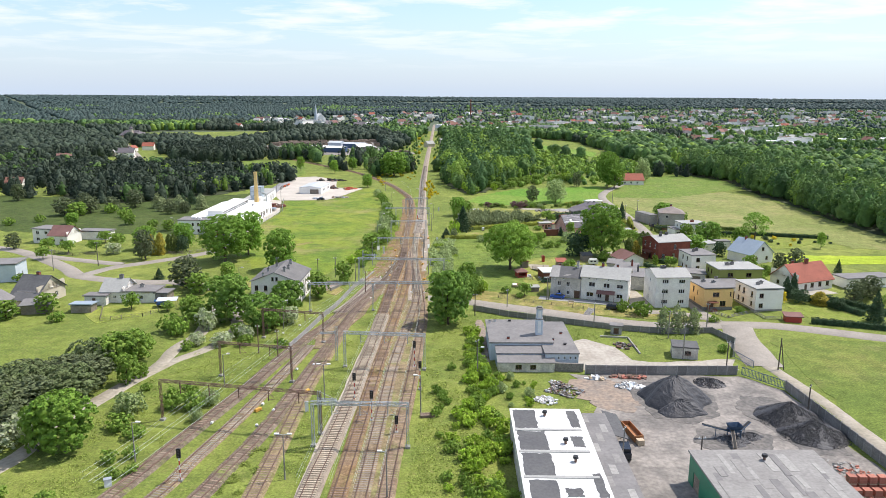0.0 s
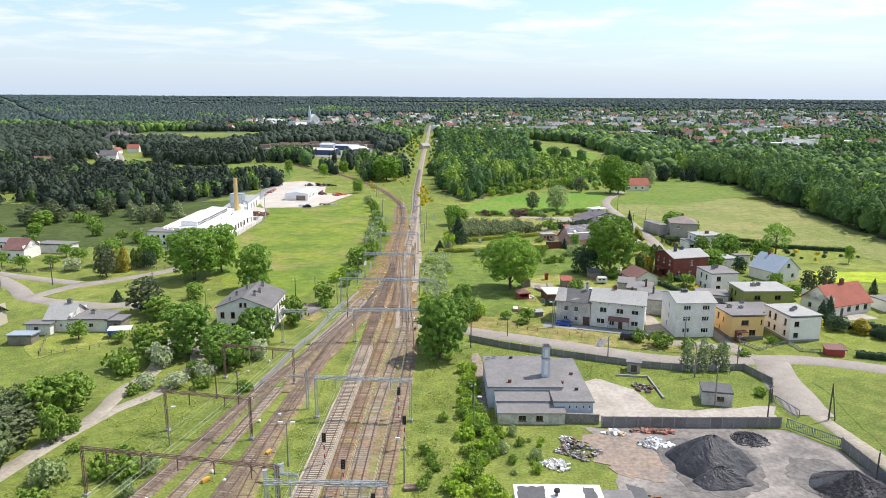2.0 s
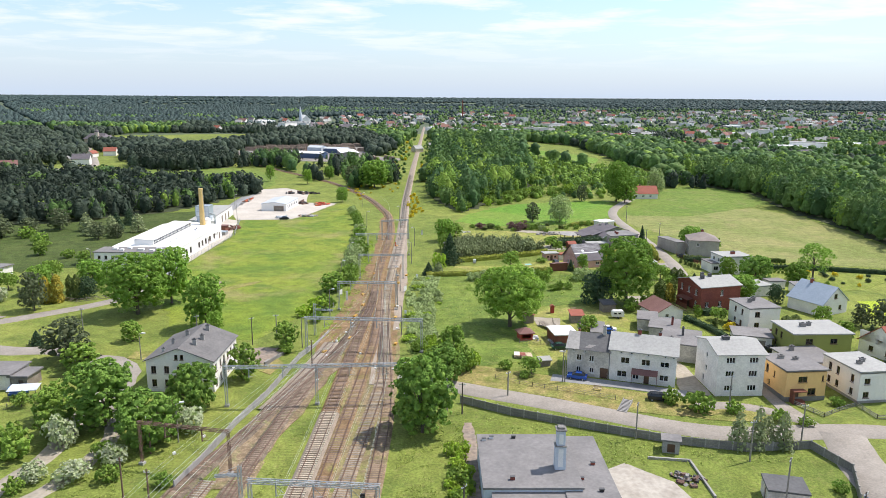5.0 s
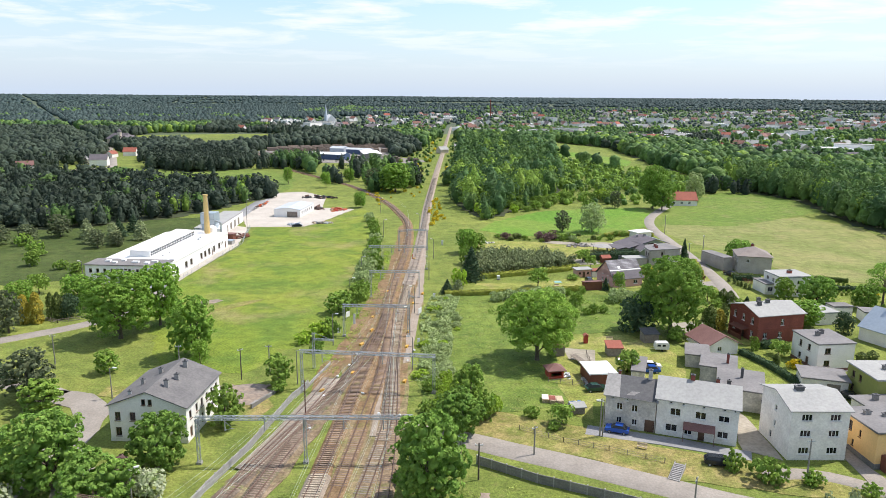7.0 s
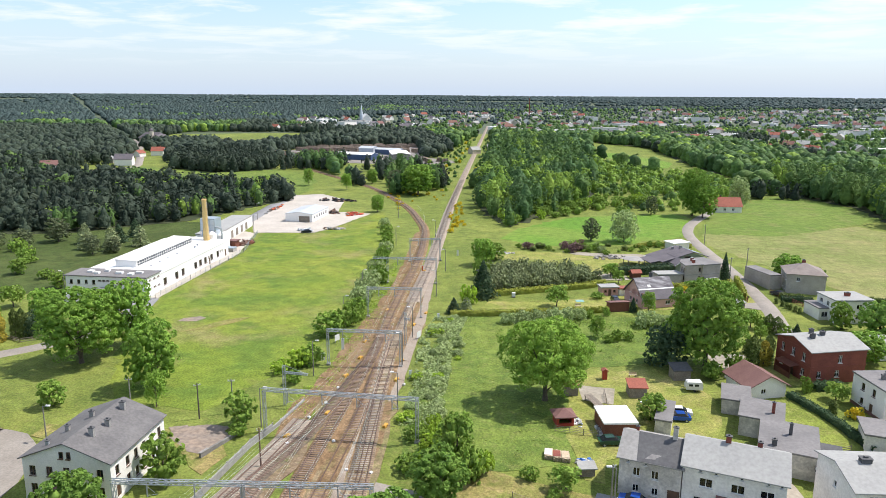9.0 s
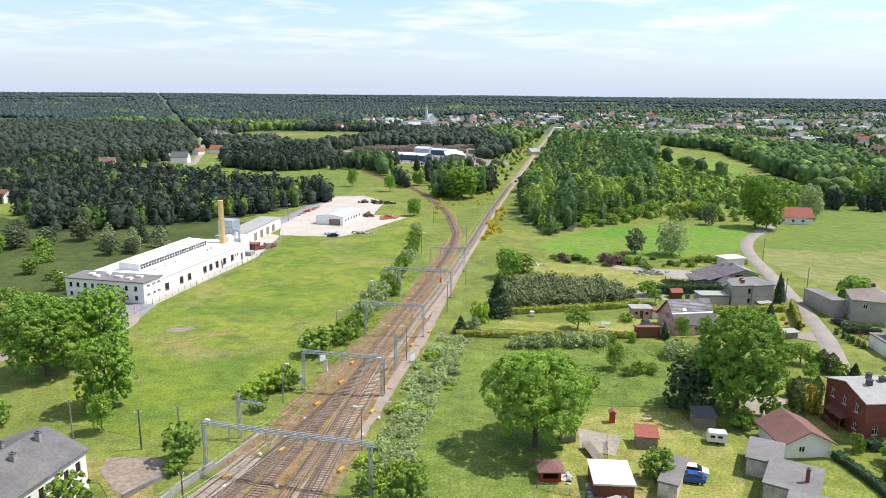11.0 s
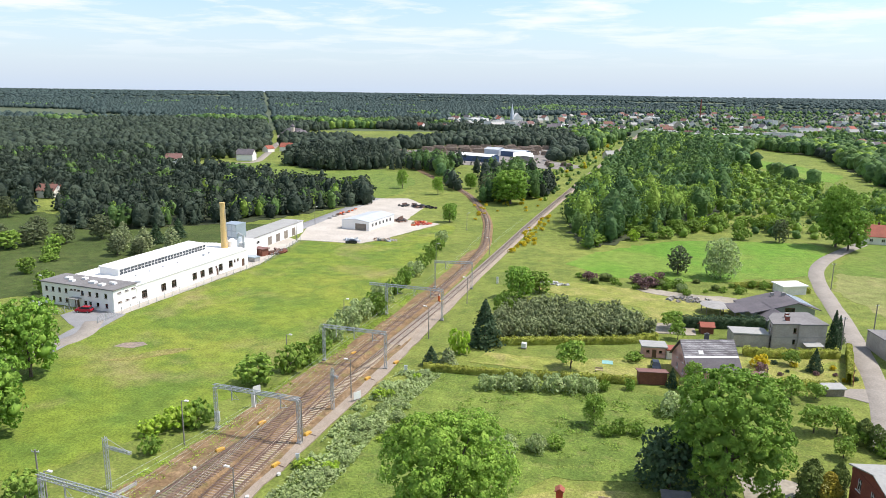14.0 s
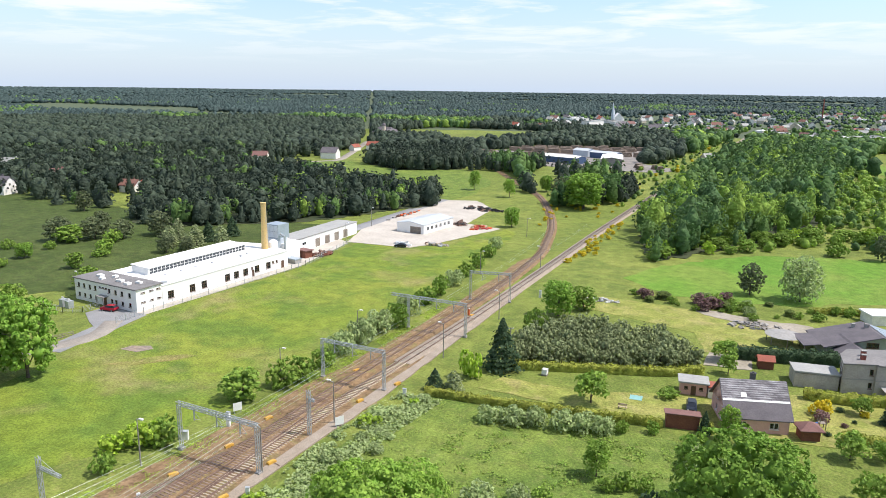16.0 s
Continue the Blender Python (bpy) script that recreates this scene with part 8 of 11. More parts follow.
wood("rail_wood", pe, NEAR_D, (L_FOREST_D, L_FOREST_M, L_FOREST_P), "clump of trees between the two railway lines", (0.6, 1.1), rs, (0.4, 0.2, 0.4))
wood("pine_block", grid_in(WOOD_B, 5.2, rs), NEAR_P, (L_FOREST_P, L_FOREST_Q), "dark block of pines behind the meadow", (0.8, 1.2), rs, (0.5, 0.5))

scrub = grid_in([(-62, 520), (-30, 500), (6, 500), (8, 640), (-2, 800), (-20, 1000), (-48, 1000), (-52, 800)], 8.0, rs)
scrub = scrub[(np.abs(scrub[:, 0] + 20.6 + (scrub[:, 1] - 509) * 0.021) > 5.5) & (rs.rand(len(scrub)) < 0.75)]
wood("line_scrub", scrub, [wood_tree(96 + i, 13, 7.0, 40, 2.2, False, clump=1.6) for i in range(3)], (L_FOREST_D, L_FOREST_L, L_FOREST_M, L_YFLOWER), "scrub and yellow broom along the straight line", (0.1, 0.26), rs, (0.4, 0.34, 0.2, 0.06))

# the far forest, thinner in detail with distance
MID_P = [wood_tree(50 + i, 13, 5.4, 16, 1.5, True) for i in range(2)] + [wood_tree(54 + i, 12, 5.6, 16, 1.5, False) for i in range(5)]
MID_D = [wood_tree(60 + i, 13, 5.2, 16, 1.6, False) for i in range(4)]
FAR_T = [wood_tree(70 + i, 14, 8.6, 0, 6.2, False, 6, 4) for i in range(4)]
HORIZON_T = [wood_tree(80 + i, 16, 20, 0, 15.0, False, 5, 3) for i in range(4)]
OPEN = [[(-376, 928), (-298, 1018), (-230, 880), (-252, 770)], [(-296, 556), (-272, 612), (-226, 600), (-164, 606), (-140, 590), (-112, 540), (-104, 500), (-108, 452), (-135, 480), (-190, 505), (-250, 525)], [(-199, 690), (-212, 761), (-188, 812), (-92, 860), (-66, 720), (-34, 690), (-44, 655), (-100, 640), (-160, 660)],
        [(-330, 530), (-276, 560), (-240, 610), (-262, 640), (-300, 722), (-330, 716), (-300, 640)], [(-405, 828), (-350, 828), (-345, 870), (-400, 870)], [(-152, 604), (-126, 606), (-96, 545), (-66, 500), (-60, 476), (-100, 450), (-114, 500), (-118, 540)], [(-150, 662), (-112, 600), (-90, 545), (-62, 505), (-40, 520), (-44, 658)], [(150, 865), (101, 945), (80, 830), (90, 690), (120, 620), (165, 520), (152, 656)], [(-60, 560), (10, 560), (-2, 800), (-20, 1000), (-45, 1000), (-50, 800)],
        WOOD_A, WOOD_C, WOOD_G, WOOD_D, WOOD_Y, WOOD_E, WOOD_B, WOOD_F]


def fan(r0, r1, gap, rs):
    """Jittered points of a ring sector ahead of the camera's whole way."""
    g = np.arange(-r1, r1, gap)
    X, Y = np.meshgrid(g, np.arange(120, r1, gap))
    X, Y = X.ravel() + rs.uniform(-0.48, 0.48, X.size) * gap, Y.ravel() + rs.uniform(-0.48, 0.48, Y.size) * gap
    r, a = np.hypot(X - 20, Y - 80), np.degrees(np.arctan2(X - 20, Y - 80))
    k = (r > r0) & (r < r1) & (a > -66) & (a < 37) & (np.hypot(X, Y) < 4900)
    X, Y = X[k], Y[k]
    k = np.ones(len(X), bool)
    for p in OPEN:
        k &= ~inside(p, X, Y)
    k &= (np.abs(X + 22 + (Y - 500) * 0.016) > 8 + gap * 0.12) | (Y > 1350)
    k &= ~((np.abs((X + 353) * 0.832 + (Y - 766) * 0.555) < 5 + gap * 0.14) & (Y > 600))
    return X[k], Y[k]


def value_noise(x, y, s, seed):
    g = np.random.RandomState(seed).rand(64, 64)
    u, v = x / s + 1000, y / s + 1000
    i, j = np.floor(u).astype(int), np.floor(v).astype(int)
    f, h = u - i, v - j
    f, h = f * f * (3 - 2 * f), h * h * (3 - 2 * h)
    return (g[i % 64, j % 64] * (1 - f) + g[(i + 1) % 64, j % 64] * f) * (1 - h) + (g[i % 64, (j + 1) % 64] * (1 - f) + g[(i + 1) % 64, (j + 1) % 64] * f) * h


def split_wood(X, Y, keep_town, rs):
    town = inside(TOWN, X, Y)
    keep = np.where(town, rs.rand(len(X)) < keep_town * np.clip(value_noise(X, Y, 90, 3) * 2.0, 0, 1), (value_noise(X * 0.45, Y, 150, 4) > 0.24) | (Y < 760))
    X, Y, town = X[keep], Y[keep], town[keep]
    broad = (value_noise(X, Y, 140, 6) + 0.25 * (X > -20) + 0.35 * town) > 0.72
    return np.stack([X, Y], 1), broad


X, Y = fan(430, 1300, 9.0, rs)
k = (np.hypot(X, Y) > 520) | (X < -230)
q, broad = split_wood(X[k], Y[k], 0.8, rs)
q2 = np.concatenate([q[broad], far_c])
q3 = q[~broad]
close = (q3[:, 1] < 640) & (np.hypot(q3[:, 0], q3[:, 1]) < 720)
wood("near_pines", q3[close], NEAR_P, (L_FOREST_P, L_FOREST_Q, L_FOREST_D), "dark pine forest behind the meadow", (0.7, 1.2), rs, (0.5, 0.44, 0.06))
wood("far_pines", q3[~close], MID_P, (L_FOREST_P, L_FOREST_Q), "dark pine forest in the distance", (0.7, 1.0), rs, (0.5, 0.5))
q2 = np.concatenate([q2, pc_back])
wood("far_broadleaf", q2, MID_D, MIXED, "green broadleaf woods in the distance", (0.7, 1.1), rs, (0.5, 0.4, 0.1))
X, Y = fan(1300, 2600, 15.5, rs)
q, broad = split_wood(X, Y, 0.75, rs)
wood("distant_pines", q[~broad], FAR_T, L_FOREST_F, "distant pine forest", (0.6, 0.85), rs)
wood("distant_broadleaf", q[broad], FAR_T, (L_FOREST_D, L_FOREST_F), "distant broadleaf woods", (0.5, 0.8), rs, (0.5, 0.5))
X, Y = fan(2600, 4880, 33, rs)
q, broad = split_wood(X, Y, 0.8, rs)
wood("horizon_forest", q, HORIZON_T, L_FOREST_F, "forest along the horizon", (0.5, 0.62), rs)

# far houses of the town
def two_tone(name, walls, roof, wm, rm):
    """One mesh of walls and roof, each with its material."""
    k = len(walls.f)
    me = Bm().add(walls.v, walls.f).add(roof.v, roof.f).data(name, [wm, rm])
    for i, p in enumerate(me.polygons):
        p.material_index = 0 if i < k else 1
    return me


FAR_ROOFS = [("white far house with muted red roof", M_STUCCO, M_ROOFMUTED, 0), ("white far house with brown roof", M_STUCCO, M_ROOFBROWN, 0), ("pale far house with grey roof", M_CREAM, M_ROOFLIGHT, 0), ("white far building with flat white roof", M_FACTORY, M_ROOFWHITE, 1), ("far house with dark grey roof", M_STUCCO, M_ROOFTILE, 0), ("long pale far block with flat roof", M_STUCCO, M_ROOFLIGHT, 2), ("white far house with bright red roof", M_STUCCO, M_ROOFRED, 0)]
FARM = []
for label, wm, rm, flat in FAR_ROOFS:
    w, d, e, u = ((12, 9, 4.5, 3.6), (26, 12, 5, 0.2), (34, 11, 9, 0.2))[flat]
    walls, roof = Bm().box(-w / 2, -d / 2, -1, w / 2, d / 2, e), Bm()
    if flat:
        roof.slab([(-w / 2 - 0.4, -d / 2 - 0.4, e + 0.3), (w / 2 + 0.4, -d / 2 - 0.4, e + 0.3), (w / 2 + 0.4, d / 2 + 0.4, e + 0.3), (-w / 2 - 0.4, d / 2 + 0.4, e + 0.3)], 0.3)
        roof.box(-w * 0.2, -1.5, e + 0.3, -w * 0.1, 1.5, e + 1.5)
    else:
        walls.add([(-w / 2, -d / 2, e), (-w / 2, d / 2, e), (-w / 2, 0, e + u), (w / 2, -d / 2, e), (w / 2, d / 2, e), (w / 2, 0, e + u)], ((1, 0, 2), (3, 4, 5)))
        roof.slab([(-w / 2 - 0.4, -d / 2 - 0.4, e), (w / 2 + 0.4, -d / 2 - 0.4, e), (w / 2 + 0.4, 0, e + u + 0.2), (-w / 2 - 0.4, 0, e + u + 0.2)], 0.2)
        roof.slab([(-w / 2 - 0.4, 0, e + u + 0.2), (w / 2 + 0.4, 0, e + u + 0.2), (w / 2 + 0.4, d / 2 + 0.4, e), (-w / 2 - 0.4, d / 2 + 0.4, e)], 0.2)
        roof.box(1.2, 0.8, e, 2.0, 1.5, e + u + 0.9)
    FARM.append((two_tone("far_house", walls, roof, wm, rm), label))


def far_house(i, x, y, turn, s=1.0):
    me, label = FARM[i]
    return solo("far_house", me, None, label, "house", pose(x, y, float(rise(np.array(x), np.array(y))), 0, 0, turn) @ Matrix.Diagonal((s, s, s, 1)), "houses of the far town")


rs = np.random.RandomState(21)
TOWN_PLAN = []
while len(TOWN_PLAN) < 470:
    y = 720 + 1650 * rs.rand() ** 1.25
    x = rs.uniform(-420, 0.8 * y)
    if inside(TOWN, [x], [y])[0] and value_noise(np.array([x]), np.array([y]), 110, 9)[0] > 0.42 and abs(x + 35) > 14:
        i = rs.choice(7, p=(0.20, 0.12, 0.29, 0.13, 0.16, 0.05, 0.05))
        TOWN_PLAN.append((i, x, y, rs.uniform(0, 180), rs.uniform(0.85, 1.2)))
TOWN_PLAN.sort(key=lambda q: q[2])
for q in TOWN_PLAN[:270]:
    far_house(*q)
mats, VV, FF, II = [], [], [], []
for i, x, y, turn, k in TOWN_PLAN[270:]:
    me = FARM[i][0]
    m = pose(x, y, float(rise(np.array(x), np.array(y))), 0, 0, turn) @ Matrix.Diagonal((k, k, k, 1))
    base = len(VV)
    VV += [tuple(m @ v.co) for v in me.vertices]
    for p in me.polygons:
        mt = me.materials[p.material_index]
        if mt not in mats:
            mats.append(mt)
        FF.append(tuple(base + v for v in p.vertices))
        II.append(mats.index(mt))
tm = bpy.data.meshes.new("far_town")
tm.from_pydata(VV, [], FF)
for mt in mats:
    tm.materials.append(mt)
tm.polygons.foreach_set("material_index", II)
solo("far_town", tm, None, "rows of pale distant houses with red and grey roofs", "town", kind="stuff")
for i, x, y, turn, s in ((6, -303, 706, 10, 0.9), (0, -288, 714, 60, 0.8), (6, -312, 690, 80, 0.7), (4, -286, 620, 15, 1.05), (2, -302, 636, 60, 0.8), (1, -316, 574, 30, 0.9), (4, -326, 584, 80, 0.6), (2, -392, 434, 15, 1.1), (4, -308, 376, 20, 1.1), (1, -330, 424, 70, 0.9), (0, -260, 416, 12, 0.8), (0, -212, 306, 8, 0.9), (2, -10, 800, 0, 0.9), (2, -26, 770, 40, 0.8)):
    far_house(i, x, y, turn, s)
vi = thing("villa", pose(-380, 850, 0, 0, 0, -12), "large far villa with steep grey roofs and a domed turret", "house")
part("wall", Bm().box(-16, -7, -0.1, 10, 7, 6).box(6, -12, -0.1, 16, 2, 5.5).box(-5, -10, -0.1, 3, -6.9, 7), M_CREAM, vi)
part("roof", Bm().slab([(-17, -8, 6), (11, -8, 6), (6, 0, 12), (-12, 0, 12)], 0.3).slab([(-12, 0, 12), (6, 0, 12), (11, 8, 6), (-17, 8, 6)], 0.3).slab([(-17, -8, 6), (-12, 0, 12), (-17, 8, 6)], 0.3).slab([(11, -8, 6), (11, 8, 6), (6, 0, 12)], 0.3).slab([(5.2, -13, 5.5), (11, -13, 10), (11, 2.5, 10), (5.2, 2.5, 5.5)], 0.3).slab([(11, -13, 10), (16.8, -13, 5.5), (16.8, 2.5, 5.5), (11, 2.5, 10)], 0.3), M_ROOFTILE, vi)
part("turret", Bm().tube((-1, -5, 6), (-1, -5, 13.5), 2.2, None, 10), M_CREAM, vi)
part("turret_dome", Bm().tube((-1, -5, 13.5), (-1, -5, 14.6), 2.6, 2.4, 10).tube((-1, -5, 14.6), (-1, -5, 16.4), 2.4, 0.7, 10).tube((-1, -5, 16.4), (-1, -5, 19), 0.4, 0.05, 8), M_ROOFTILE, vi)
# sawmill: sheds and rows of stacked logs
house("long sawmill shed with white roof and dark blue wall", -141.0, 695.0, -16.0, 35.0, 13.0, 4.6, "gable_x", 1.4, M_GATE, M_ROOFWHITE, name="sawmill_shed", category="shed", over=0.3)
house("pale sheet-clad sawmill shed", -133.0, 755.0, -18.0, 15.0, 11.0, 5.0, "gable_x", 1.6, M_BLUEWALL, M_ROOFPALE, name="sawmill_shed", category="shed", over=0.3)
house("sawmill shed with dark blue wall", -116.0, 747.0, -16.0, 24.0, 10.0, 4.6, "gable_x", 1.2, M_GATE, M_ROOFPALE, name="sawmill_shed", category="shed", over=0.3)
house("open sawmill shed under a long white roof", -90.0, 690.0, 14.0, 15.0, 40.0, 5.0, "gable_y", 1.2, M_CONCDARK, M_ROOFWHITE, name="sawmill_shed", category="shed", over=0.6)
STACKS = []
for k in range(3):
    r3 = np.random.RandomState(60 + k)
    b = Bm()
    for q in range(5):
        for p in range(6 - q // 2):
            y0 = r3.uniform(-0.5, 0.5)
            b.tube((-2.6 + p * 0.95 + q * 0.25, -5 + y0, 0.35 + q * 0.7), (-2.6 + p * 0.95 + q * 0.25, 5 + y0, 0.35 + q * 0.7), 0.48, 0.42, 6)
    STACKS.append(b.data("log_stack", M_LOGS))
for j, y in enumerate((712, 730, 774, 790, 806, 822, 838)):
    for i in range(12):
        x = -206 + i * 12.5 + (j % 2) * 5
        if inside([(-199, 694), (-210, 761), (-186, 810), (-96, 856), (-70, 730), (-60, 700)], [x], [y])[0] and not (x > -150 and y < 768) and rs.rand() < 0.88:
            solo("log_stack", STACKS[(i + j) % 3], None, "long stack of brown logs in a sawmill yard", "log stack", pose(x, y, 0.1, 0, 0, 90 + rs.uniform(-8, 8)), "log stacks of the sawmill")
for x, y in ((-58, 676), (-50, 686), (-62, 688), (-44, 676)):
    solo("log_stack", STACKS[int(-x) % 3], None, "short stack of sawn timber beside the railway", "log stack", pose(x, y, 0.1, 0, 0, 60 + x) @ Matrix.Diagonal((0.9, 0.6, 0.9, 1)), "log stacks of the sawmill")
chu = thing("church", pose(-252, 1352, 0, 0, 0, 20), "far pale church with a pointed spire", "church")
part("nave", Bm().box(-8, -18, -1, 8, 18, 11).add([(-8, -18, 11), (8, -18, 11), (0, -18, 19), (-8, 18, 11), (8, 18, 11), (0, 18, 19)], ((0, 1, 2), (4, 3, 5), (1, 4, 5, 2), (3, 0, 2, 5))), M_STUCCO, chu)
part("spire", Bm().tube((-10, -18, -1), (-10, -18, 16), 3.0, None, 8).tube((-10, -18, 16), (-10, -18, 36), 3.2, 0.1, 8), M_BLUEWALL, chu)

tk = thing("brick_stack_chimney", pose(42, 1790, 0), "tall thin red brick chimney in the far town", "chimney")
part("shaft", Bm().tube((0, 0, -1), (0, 0, 44), 1.5, 1.0, 12), M_BRICK, tk)

# ---- railway fittings ----
def lattice(b, a, c, w, step, bar=0.07, diag=0.045):
    """A four-legged lattice from a to c, w wide."""
    a, c = Vector(a), Vector(c)
    d = c - a
    n = max(2, int(d.length / step))
    m = d.to_track_quat("Z", "Y").to_matrix()
    off = [m @ Vector((sx * w / 2, sy * w / 2, 0)) for sx, sy in ((-1, -1), (1, -1), (1, 1), (-1, 1))]
    for o in off:
        b.bar(a + o, c + o, bar)
    for i in range(n):
        p, q = a + d * (i / n), a + d * ((i + 1) / n)
        for k in range(4):
            o1, o2 = off[k], off[(k + 1) % 4]
            b.bar(p + (o1 if i % 2 else o2), q + (o2 if i % 2 else o1), diag)
    return b


def portal(x0, y0, x1, y1, h=7.6, material=None, mids=(), over=(0, 0), drops=3, label="galvanised lattice portal carrying the overhead wires"):
    material = material or M_GALV
    a = math.degrees(math.atan2(y1 - y0, x1 - x0))
    w = math.hypot(x1 - x0, y1 - y0)
    t = thing("catenary_portal", pose(x0, y0, 0, 0, 0, a), label, "catenary portal", "portals over the tracks")
    k = 0.75 if material is M_RUST else 1.0
    for u in (0, w, *mids):
        p = part("post", lattice(Bm(), (u, 0, 0.3), (u, 0, h - 0.3), 0.42 * k, 0.75, 0.07 * k, 0.045 * k), material, t)
        part("footing", Bm().box(u - 0.4, -0.4, -0.1, u + 0.4, 0.4, 0.4), M_CONC, p)
    part("beam", lattice(Bm(), (-0.3 - over[0], 0, h), (w + 0.3 + over[1], 0, h), 0.5 * k, 0.9, 0.09 * k, 0.055 * k), material, t)
    for i in range(drops):
        u = w * (i + 0.7) / (drops + 0.4)
        part("drop_post", Bm().bar((u, 0, h), (u, 0, h - 2.1), 0.14).bar((u, 0, h - 0.6), (u + 1.0, 0, h - 1.5), 0.05).bar((u, 0, h - 1.9), (u + 1.3, 0, h - 1.7), 0.05), material, t)
    return t


portal(-22.3, 105.3, -7.0, 105.1)
portal(-50.4, 114.0, -21.8, 109.4, 7.4, M_RUST, drops=5, label="rusty lattice portal across the sidings")
portal(-22.3, 139.5, -5.7, 138.4)
portal(-46.6, 133.9, -31.6, 131.2, 7.2, M_RUST, drops=2, label="old rusty lattice portal over the curved track")
portal(-44.0, 157.0, -29.5, 154.2, 7.0, M_RUST, drops=2, label="old rusty lattice portal beside the trees")
portal(-37.2, 177.9, -4.6, 180.2, 7.6, mids=(16.4,), drops=5)
portal(-28.2, 207.4, -2.5, 206.4, drops=4)
portal(-25.5, 237.9, -10.3, 238.2)
portal(-23.9, 270.7, -10.4, 271.2)
portal(-24.8, 303.8, -10.4, 304.5, over=(4.2, 0))
portal(-22.2, 331.2, -12.2, 334.0, drops=2)
for x, y, arm, m in ((-28.2, 217.7, 4.4, M_GALV), (-24.6, 143.0, -3.4, M_GALV), (-11.3, 250.9, 1.2, M_GALV), (-22.0, 109.4, 3.0, M_GALV)):
    t = thing("catenary_mast", pose(x, y, 0), "single lattice mast with a short wire arm", "catenary mast", "masts by the tracks")
    part("post", lattice(Bm(), (0, 0, 0), (0, 0, 7.8), 0.42, 0.75), m, t)
    part("arm", lattice(Bm(), (0, 0, 6.4), (arm, 0, 6.2), 0.3, 0.7).bar((0, 0, 7.8), (arm * 0.9, 0, 6.4), 0.04), m, t)

SIGNAL_WOOD = [(-44.0, 160.2), (-42.5, 147.0), (-32.2, 133.5), (-24.9, 196.0), (-37.5, 144.0)]
for x, y in SIGNAL_WOOD:
    t = thing("wire_pole", pose(x, y, 0), "slim dark pole beside the sidings", "pole", "poles by the sidings")
    part("pole", Bm().tube((0, 0, -0.2), (0, 0, 6.6), 0.14, 0.1, 8), M_RUST, t)
    part("insulator", Bm().tube((-0.35, 0, 6.1), (0.35, 0, 6.1), 0.05, None, 6).tube((-0.35, 0, 6.1), (-0.35, 0, 6.4), 0.07, None, 6).tube((0.35, 0, 6.1), (0.35, 0, 6.4), 0.07, None, 6), M_WHITE, t)


def lamp_post(x, y, turn, h=8.0, double=False):
    t = thing("lamp_post", pose(x, y, 0, 0, 0, turn), "slim concrete lamp post with pale lamp head", "lamp post", "lamp posts along the railway")
    part("pole", Bm().tube((0, 0, -0.2), (0, 0, h), 0.13, 0.07, 8), M_POLE, t)
    for s in (1, -1) if double else (1,):
        arm = part("arm", Bm().bar((0, 0, h - 0.05), (0.8 * s, 0, h + 0.12), 0.06), M_GALV, t)
        part("lamp_head", Bm().box(min(0.6 * s, 1.3 * s), -0.16, h + 0.06, max(0.6 * s, 1.3 * s), 0.16, h + 0.24), M_WHITE, arm)
    return t


for row in ((-24.6, 95.1, 0, 7.2, True), (-48.9, 99.6, 0, 6.6), (-44.2, 128.6, 20, 6.6), (-23.6, 122.6, 0, 7.2, True), (-5.5, 118.3, 180, 7.0), (-9.0, 90.4, 180, 7.2), (-29.6, 209.2, 0, 7.0), (-26.9, 231.6, 0, 7.4), (-7.6, 217.9, 180, 7.2), (-10.0, 238.6, 180, 7.2), (-10.4, 256.2, 180, 7.4), (-28.6, 264.2, 0, 7.2), (-8.8, 291.2, 180, 7.4), (-41.0, 164.0, 30, 6.8), (-29.5, 290.3, 0, 7.2), (-31.0, 356.0, 0, 7.2), (3.2, 176.4, 180, 6.5), (5.2, 134.2, 0, 6.5), (-101.0, 402.0, 0, 7.5), (-91.0, 371.0, 0, 7.5), (-9.0, 320.0, 180, 7.0), (-18.0, 372.0, 180, 7.0), (-40.0, 416.0, 0, 7.0), (26.8, 190.4, 180, 6.4), (-113.5, 283.0, 180, 6.0), (-62.5, 200.5, 0, 6.0)):
    lamp_post(*row)


def signal(x, y, h=4.2, turn=0, dark=True):
    t = thing("railway_signal", pose(x, y, 0, 0, 0, turn), "colour light signal with black head on a striped mast", "railway signal", "signals by the tracks")
    for i in range(6):
        part("mast_section", Bm().tube((0, 0, h * i / 6), (0, 0, h * (i + 1) / 6), 0.1, None, 8), M_WHITE if i % 2 else M_RED, t)
    head = part("signal_head", Bm().box(-0.3, -0.12, h - 0.2, 0.3, 0.12, h + 1.25), M_BLACK, t)
    for i in range(3):
        part("lens_hood", Bm().tube((0, -0.12, h + 0.1 + i * 0.42), (0, -0.38, h + 0.1 + i * 0.42), 0.14, 0.12, 10), M_BLACK, head)
    part("footing", Bm().box(-0.3, -0.3, -0.1, 0.3, 0.3, 0.35), M_CONC, t)
    return t


for row in ((-39.8, 94.2, 4.0), (-18.0, 122.6, 4.4), (-13.9, 114.7, 4.4), (-7.8, 139.6, 4.6), (-6.1, 128.3, 4.6), (-9.2, 110.0, 2.0)):
    signal(*row)
